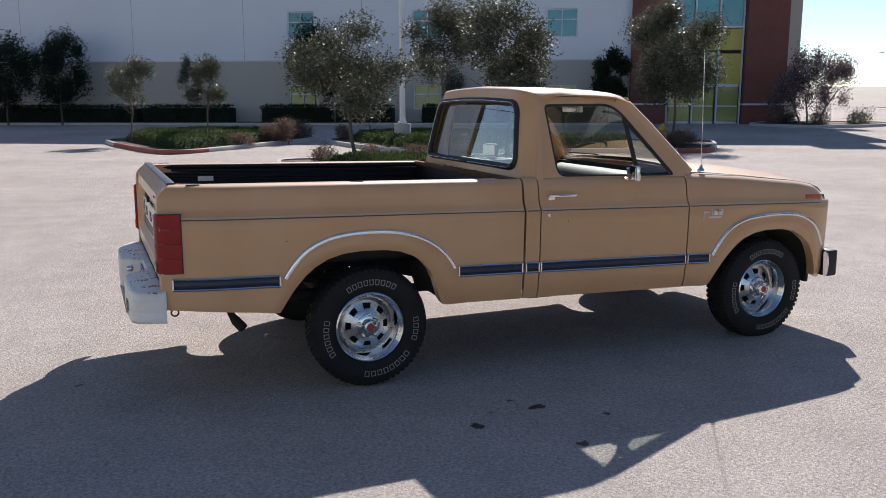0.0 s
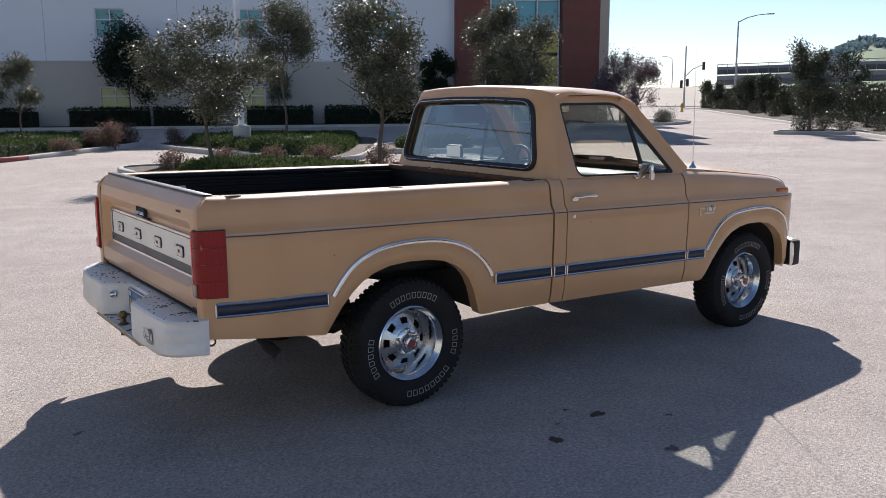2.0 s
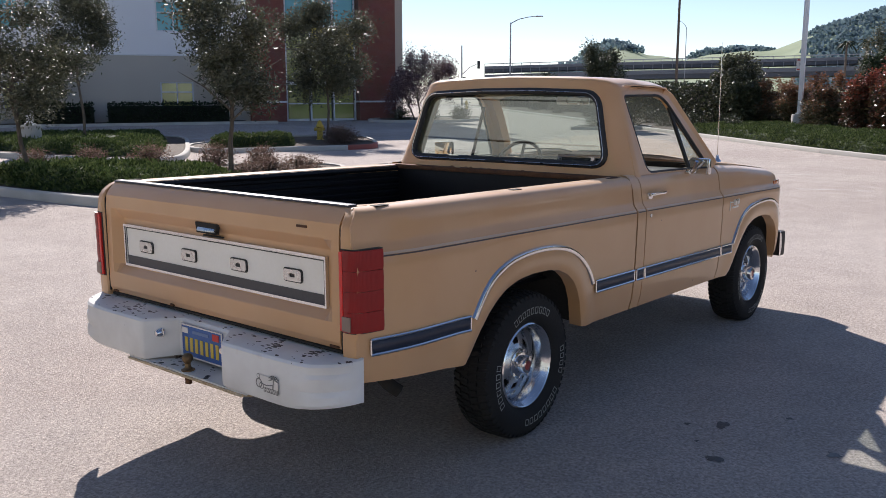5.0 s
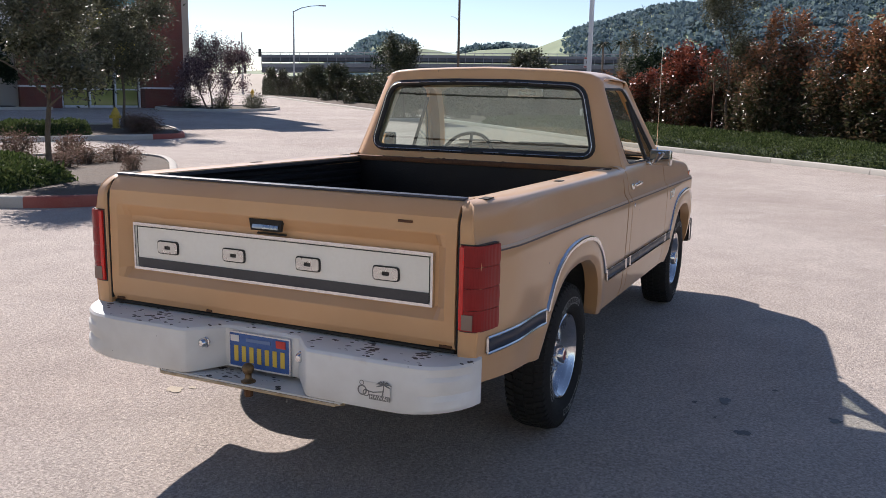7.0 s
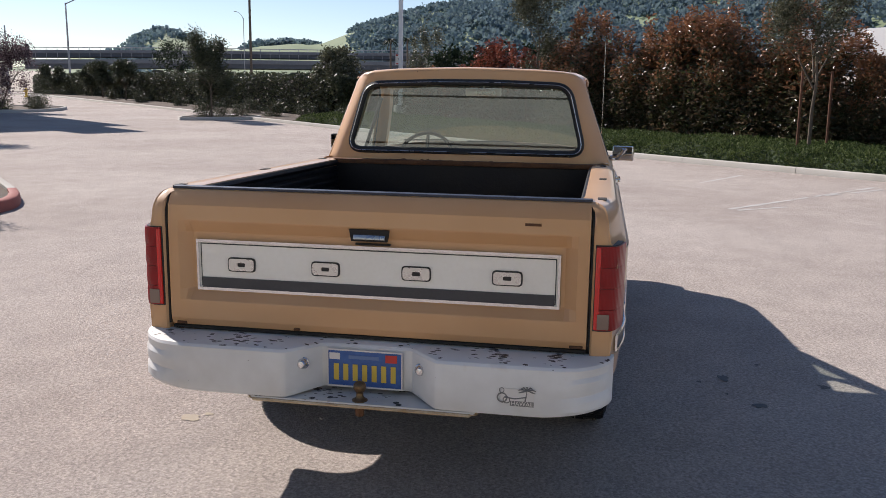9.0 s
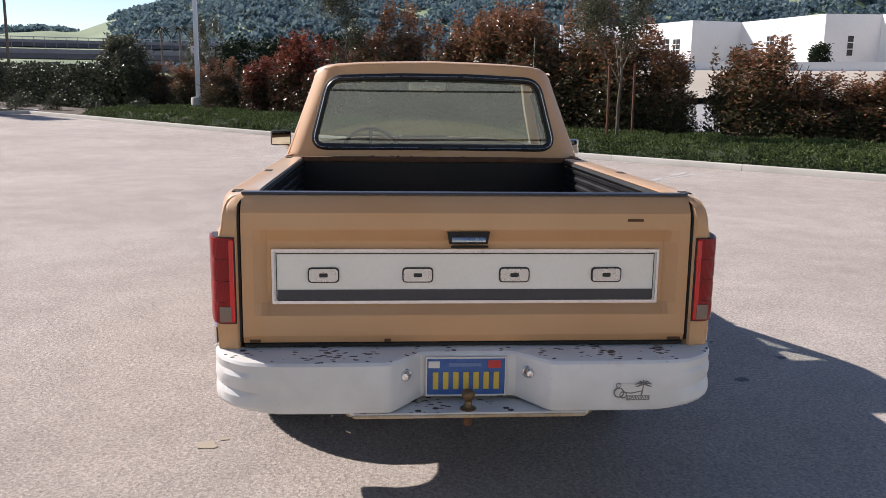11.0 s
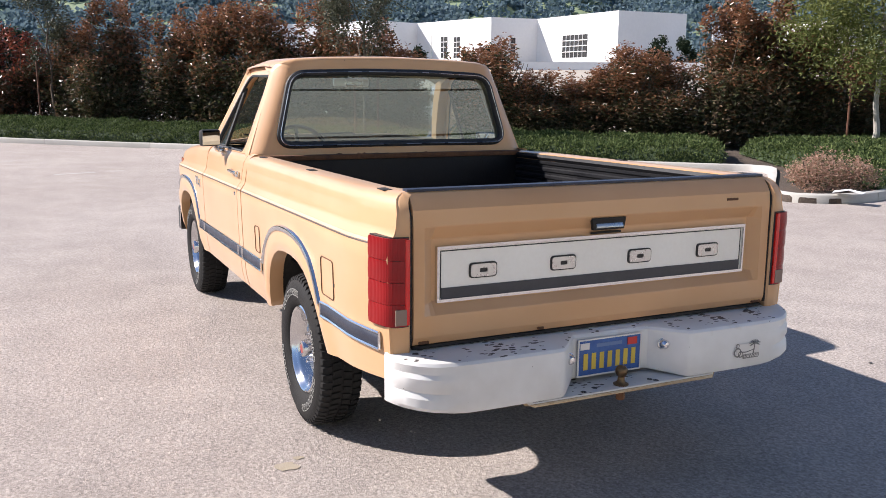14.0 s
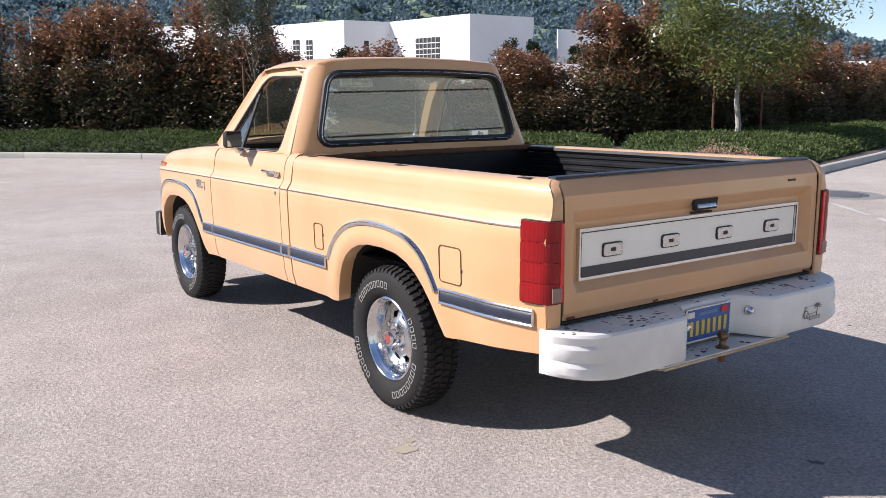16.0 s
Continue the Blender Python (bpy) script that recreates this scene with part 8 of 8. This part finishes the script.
loft(bm, [[polar(98 + 52 * i / 29, r, z) for r, z in ((100, 3.6), (100, 4.6), (100.4, 4.6), (100.4, 3.6))] for i in range(30)], close_v=True, caps=True)
tagged(part("low_wall", bm, M_wb, smooth=0), "low white wall on a bank", "wall", kind="structure")
for k, (a, r, h, w) in enumerate(((117.2, 112, 3.4, 1.6), (128.0, 108, 4.0, 1.6), (129.6, 108, 3.8, 1.5), (132.5, 112, 3.4, 1.5), (112.5, 118, 3.0, 1.2), (106, 120, 3.4, 1.6))):
    x, y, _ = polar(a, r)
    tr = make_tree("bank_tree", "small dark tree in front of a white building", (x, y), 240 + k, h, w, 0.6, M_dark, 1200, 0.35, aspect=0.5, group="trees on the bank")
    tr.location.z = 3.6


# pale building and overhead wires behind the lot, mirrored in the rear window
back = thing("warehouse_building", "pale sunlit stucco building with white-framed windows", "building", kind="structure")
BX = -27.0
holes = []
for k in range(7):
    holes.append((-26 + 8 * k, -22.5 + 8 * k, 6.2, 8.6))
ys_ = sorted({-34.0, 32.0, *[h[0] for h in holes], *[h[1] for h in holes]})
zs_ = [0.0, 6.2, 8.6, 13.0]
bm = B()
for a, b in zip(ys_, ys_[1:]):
    for c, d in zip(zs_, zs_[1:]):
        if not any(a >= h[0] - 1e-6 and b <= h[1] + 1e-6 and c >= h[2] - 1e-6 and d <= h[3] + 1e-6 for h in holes):
            box(bm, (BX - 0.2, (a + b) / 2, (c + d) / 2), (0.4, b - a, d - c))
part("wall", bm, surf("pale_green_stucco", (0.42, 0.46, 0.41), (0.50, 0.54, 0.48), scale=0.15, fine=40, rough=0.9, bump=0.0), back, smooth=0)
bm = B()
box(bm, (BX - 5.2, -1, 6.4), (9.6, 65.6, 12.8))
part("building_body", bm, M_wallT, back, smooth=0)
bm = B()
box(bm, (BX - 5.1, -1, 13.1), (10.6, 66.6, 0.25), 0.04)
part("roof_coping", bm, M_kerb, back)
M_darkpane = plain("dark_window_glass", (0.03, 0.045, 0.045), 0.08)
for h in holes:
    w = new("window"); w.parent = back
    bm = B()
    box(bm, (BX - 0.28, (h[0] + h[1]) / 2, (h[2] + h[3]) / 2), (0.02, h[1] - h[0], h[3] - h[2]))
    part("pane", bm, M_darkpane, w, smooth=0)
    bm = B()
    for y in (h[0], (h[0] + h[1]) / 2, h[1]):
        box(bm, (BX - 0.16, y, (h[2] + h[3]) / 2), (0.22, 0.14, h[3] - h[2] + 0.14), 0.01)
    for z in (h[2], h[3]):
        box(bm, (BX - 0.16, (h[0] + h[1]) / 2, z), (0.22, h[1] - h[0], 0.14), 0.01)
    part("window_frame", bm, M_wallW, w, "white window frame")
for k, (x, z) in enumerate(((-17.0, 7.6), (-17.0, 6.2))):
    cb = thing("overhead_wire", "dark overhead wire slung across the back of the lot", "wire", at=(x, 0, z), group="overhead wires")
    bm = B()
    tube(bm, [(0.0, -40 + 8 * i, 1.2 * ((i - 5) / 5) ** 2) for i in range(11)], 0.03, 5)
    part("cable", bm, M_black, cb)
for y in (-40.0, 40.0):
    pl = thing("utility_pole", "weathered wooden utility pole with a crossarm", "utility pole", at=(-17.0, y, 0), group="utility poles")
    bm = B()
    tube(bm, [(0, 0, 0), (0, 0, 5), (0, 0, 9.6)], [0.17, 0.15, 0.12], 10)
    part("pole", bm, M_bark, pl)
    bm = B()
    box(bm, (0, 0, 8.8), (1.8, 0.12, 0.14), 0.01)
    part("crossarm", bm, M_bark, pl)

# a parked car seen through the hedge
def far_car(az, r, turn, col):
    x, y, _ = polar(az, r)
    t = thing("car", "small pale silver hatchback parked on a road", "car", (x, y, 0.72), rz=turn)
    bm = B()
    side = [(-2.0, 0.35), (-2.05, 0.75), (-1.9, 0.92), (-1.1, 1.0), (-0.6, 1.38), (0.9, 1.42), (1.6, 1.02), (1.95, 0.9), (2.0, 0.4)]
    rows = []
    for yy, inn in ((-0.82, 0.06), (-0.78, 0.0), (0.78, 0.0), (0.82, 0.06)):
        rows.append([(px * (1 - inn * 0.1), yy * (0.82 if pz > 1.2 else 1.0), pz) for px, pz in side])
    loft(bm, rows, caps=True)
    body = part("body", bm, col, t)
    for s in (-1, 1):
        bm = B()
        prism(bm, [(-0.95, s * 0.80, 1.0), (-0.55, s * 0.70, 1.32), (0.85, s * 0.70, 1.35), (1.4, s * 0.80, 1.02)], (0, 0, 0), (0, s * 0.03, 0))
        part("side_window", bm, M_ink, t, smooth=0)
        for wx in (-1.25, 1.25):
            bm = B()
            lathe(bm, [(0.001, s * 0.84), (0.20, s * 0.84), (0.30, s * 0.83), (0.31, s * 0.66)], 18, "y", (wx, 0, 0.31))
            part("wheel", bm, M_tyre, t)
    return t


far_car(114.4, 60, 25, surf("pale_silver_paint", (0.45, 0.44, 0.48), (0.52, 0.51, 0.55), scale=2, fine=30, rough=0.3, coat=0.5, bump=0.0))
t = thing("road_cone", "orange traffic cone standing on a bank", "traffic cone", polar(113.6, 86, 1.75))
bm = B()
lathe(bm, [(0.5, 0.0), (0.5, 0.08), (0.34, 0.1), (0.12, 1.5), (0.001, 1.52)], 16, "z")
part("cone_body", bm, plain("cone_orange", (0.75, 0.14, 0.02), 0.6), t)
# the road beyond the hedge
bm = B()
loft(bm, [[polar(90 + 70 * i / 24, r, gz(*polar(90 + 70 * i / 24, r)[:2]) + 0.06) for r in (34, 50, 66, 80)] for i in range(25)])
tagged(part("road", bm, surf("grey_road", (0.26, 0.255, 0.25), (0.33, 0.325, 0.32), scale=0.2, fine=20, rough=0.9, bump=0.2), smooth=180), "grey road beyond the hedge", "road", kind="structure")
# dark trees closing the view behind the corner of the lot
for k, (a, r, h, w) in enumerate(((46.5, 92, 5.2, 2.2), (47.6, 96, 4.4, 2.0), (44.6, 100, 4.6, 2.0), (42.4, 98, 4.2, 2.0), (83.5, 62, 4.2, 2.4), (86.5, 60, 4.0, 2.2), (80.5, 64, 4.0, 2.2), (78.3, 120, 9.0, 2.0), (79.3, 124, 9.0, 2.0), (62.6, 130, 8.0, 2.8))):
    x, y, _ = polar(a, r)
    make_tree("roadside_tree", "dark green roadside tree beyond the lot", (x, y), 260 + k, h, w, 1.0, M_dark if k != 7 and k != 8 else M_olive, 2200, 0.3, aspect=0.5, group="roadside trees")


# two palms beyond the motorway
def palm(az, r, h, seed):
    x, y, _ = polar(az, r)
    t = thing("palm_tree", "tall thin palm with a drooping crown, far beyond a hedge", "palm tree", (x, y, 0.6), "far palms")
    rng = np.random.default_rng(seed)
    bm = B()
    tube(bm, [(0, 0, 0), (0.1, 0.05, h * 0.5), (0.0, 0.1, h)], [0.30, 0.24, 0.20], 7)
    part("trunk", bm, M_bark, t)
    bm = B()
    for k in range(34):
        a, up = rng.uniform(0, 2 * math.pi), rng.uniform(-0.7, 1.1)
        d = Vector((math.cos(a), math.sin(a), 0))
        w = Vector((-d.y, d.x, 0))
        rows = []
        for i in range(5):
            q = i / 4
            c = Vector((0, 0.1, h)) + d * (2.1 * q) + Vector((0, 0, up * 1.4 * q - 1.5 * q * q))
            rows.append([c - w * 0.22 * (1 - q * 0.8), c + Vector((0, 0, 0.10)), c + w * 0.22 * (1 - q * 0.8)])
        loft(bm, rows)
    part("crown", bm, M_dark, t, smooth=0)


palm(76.2, 205, 12.6, 301)
palm(77.3, 205, 12.8, 302)
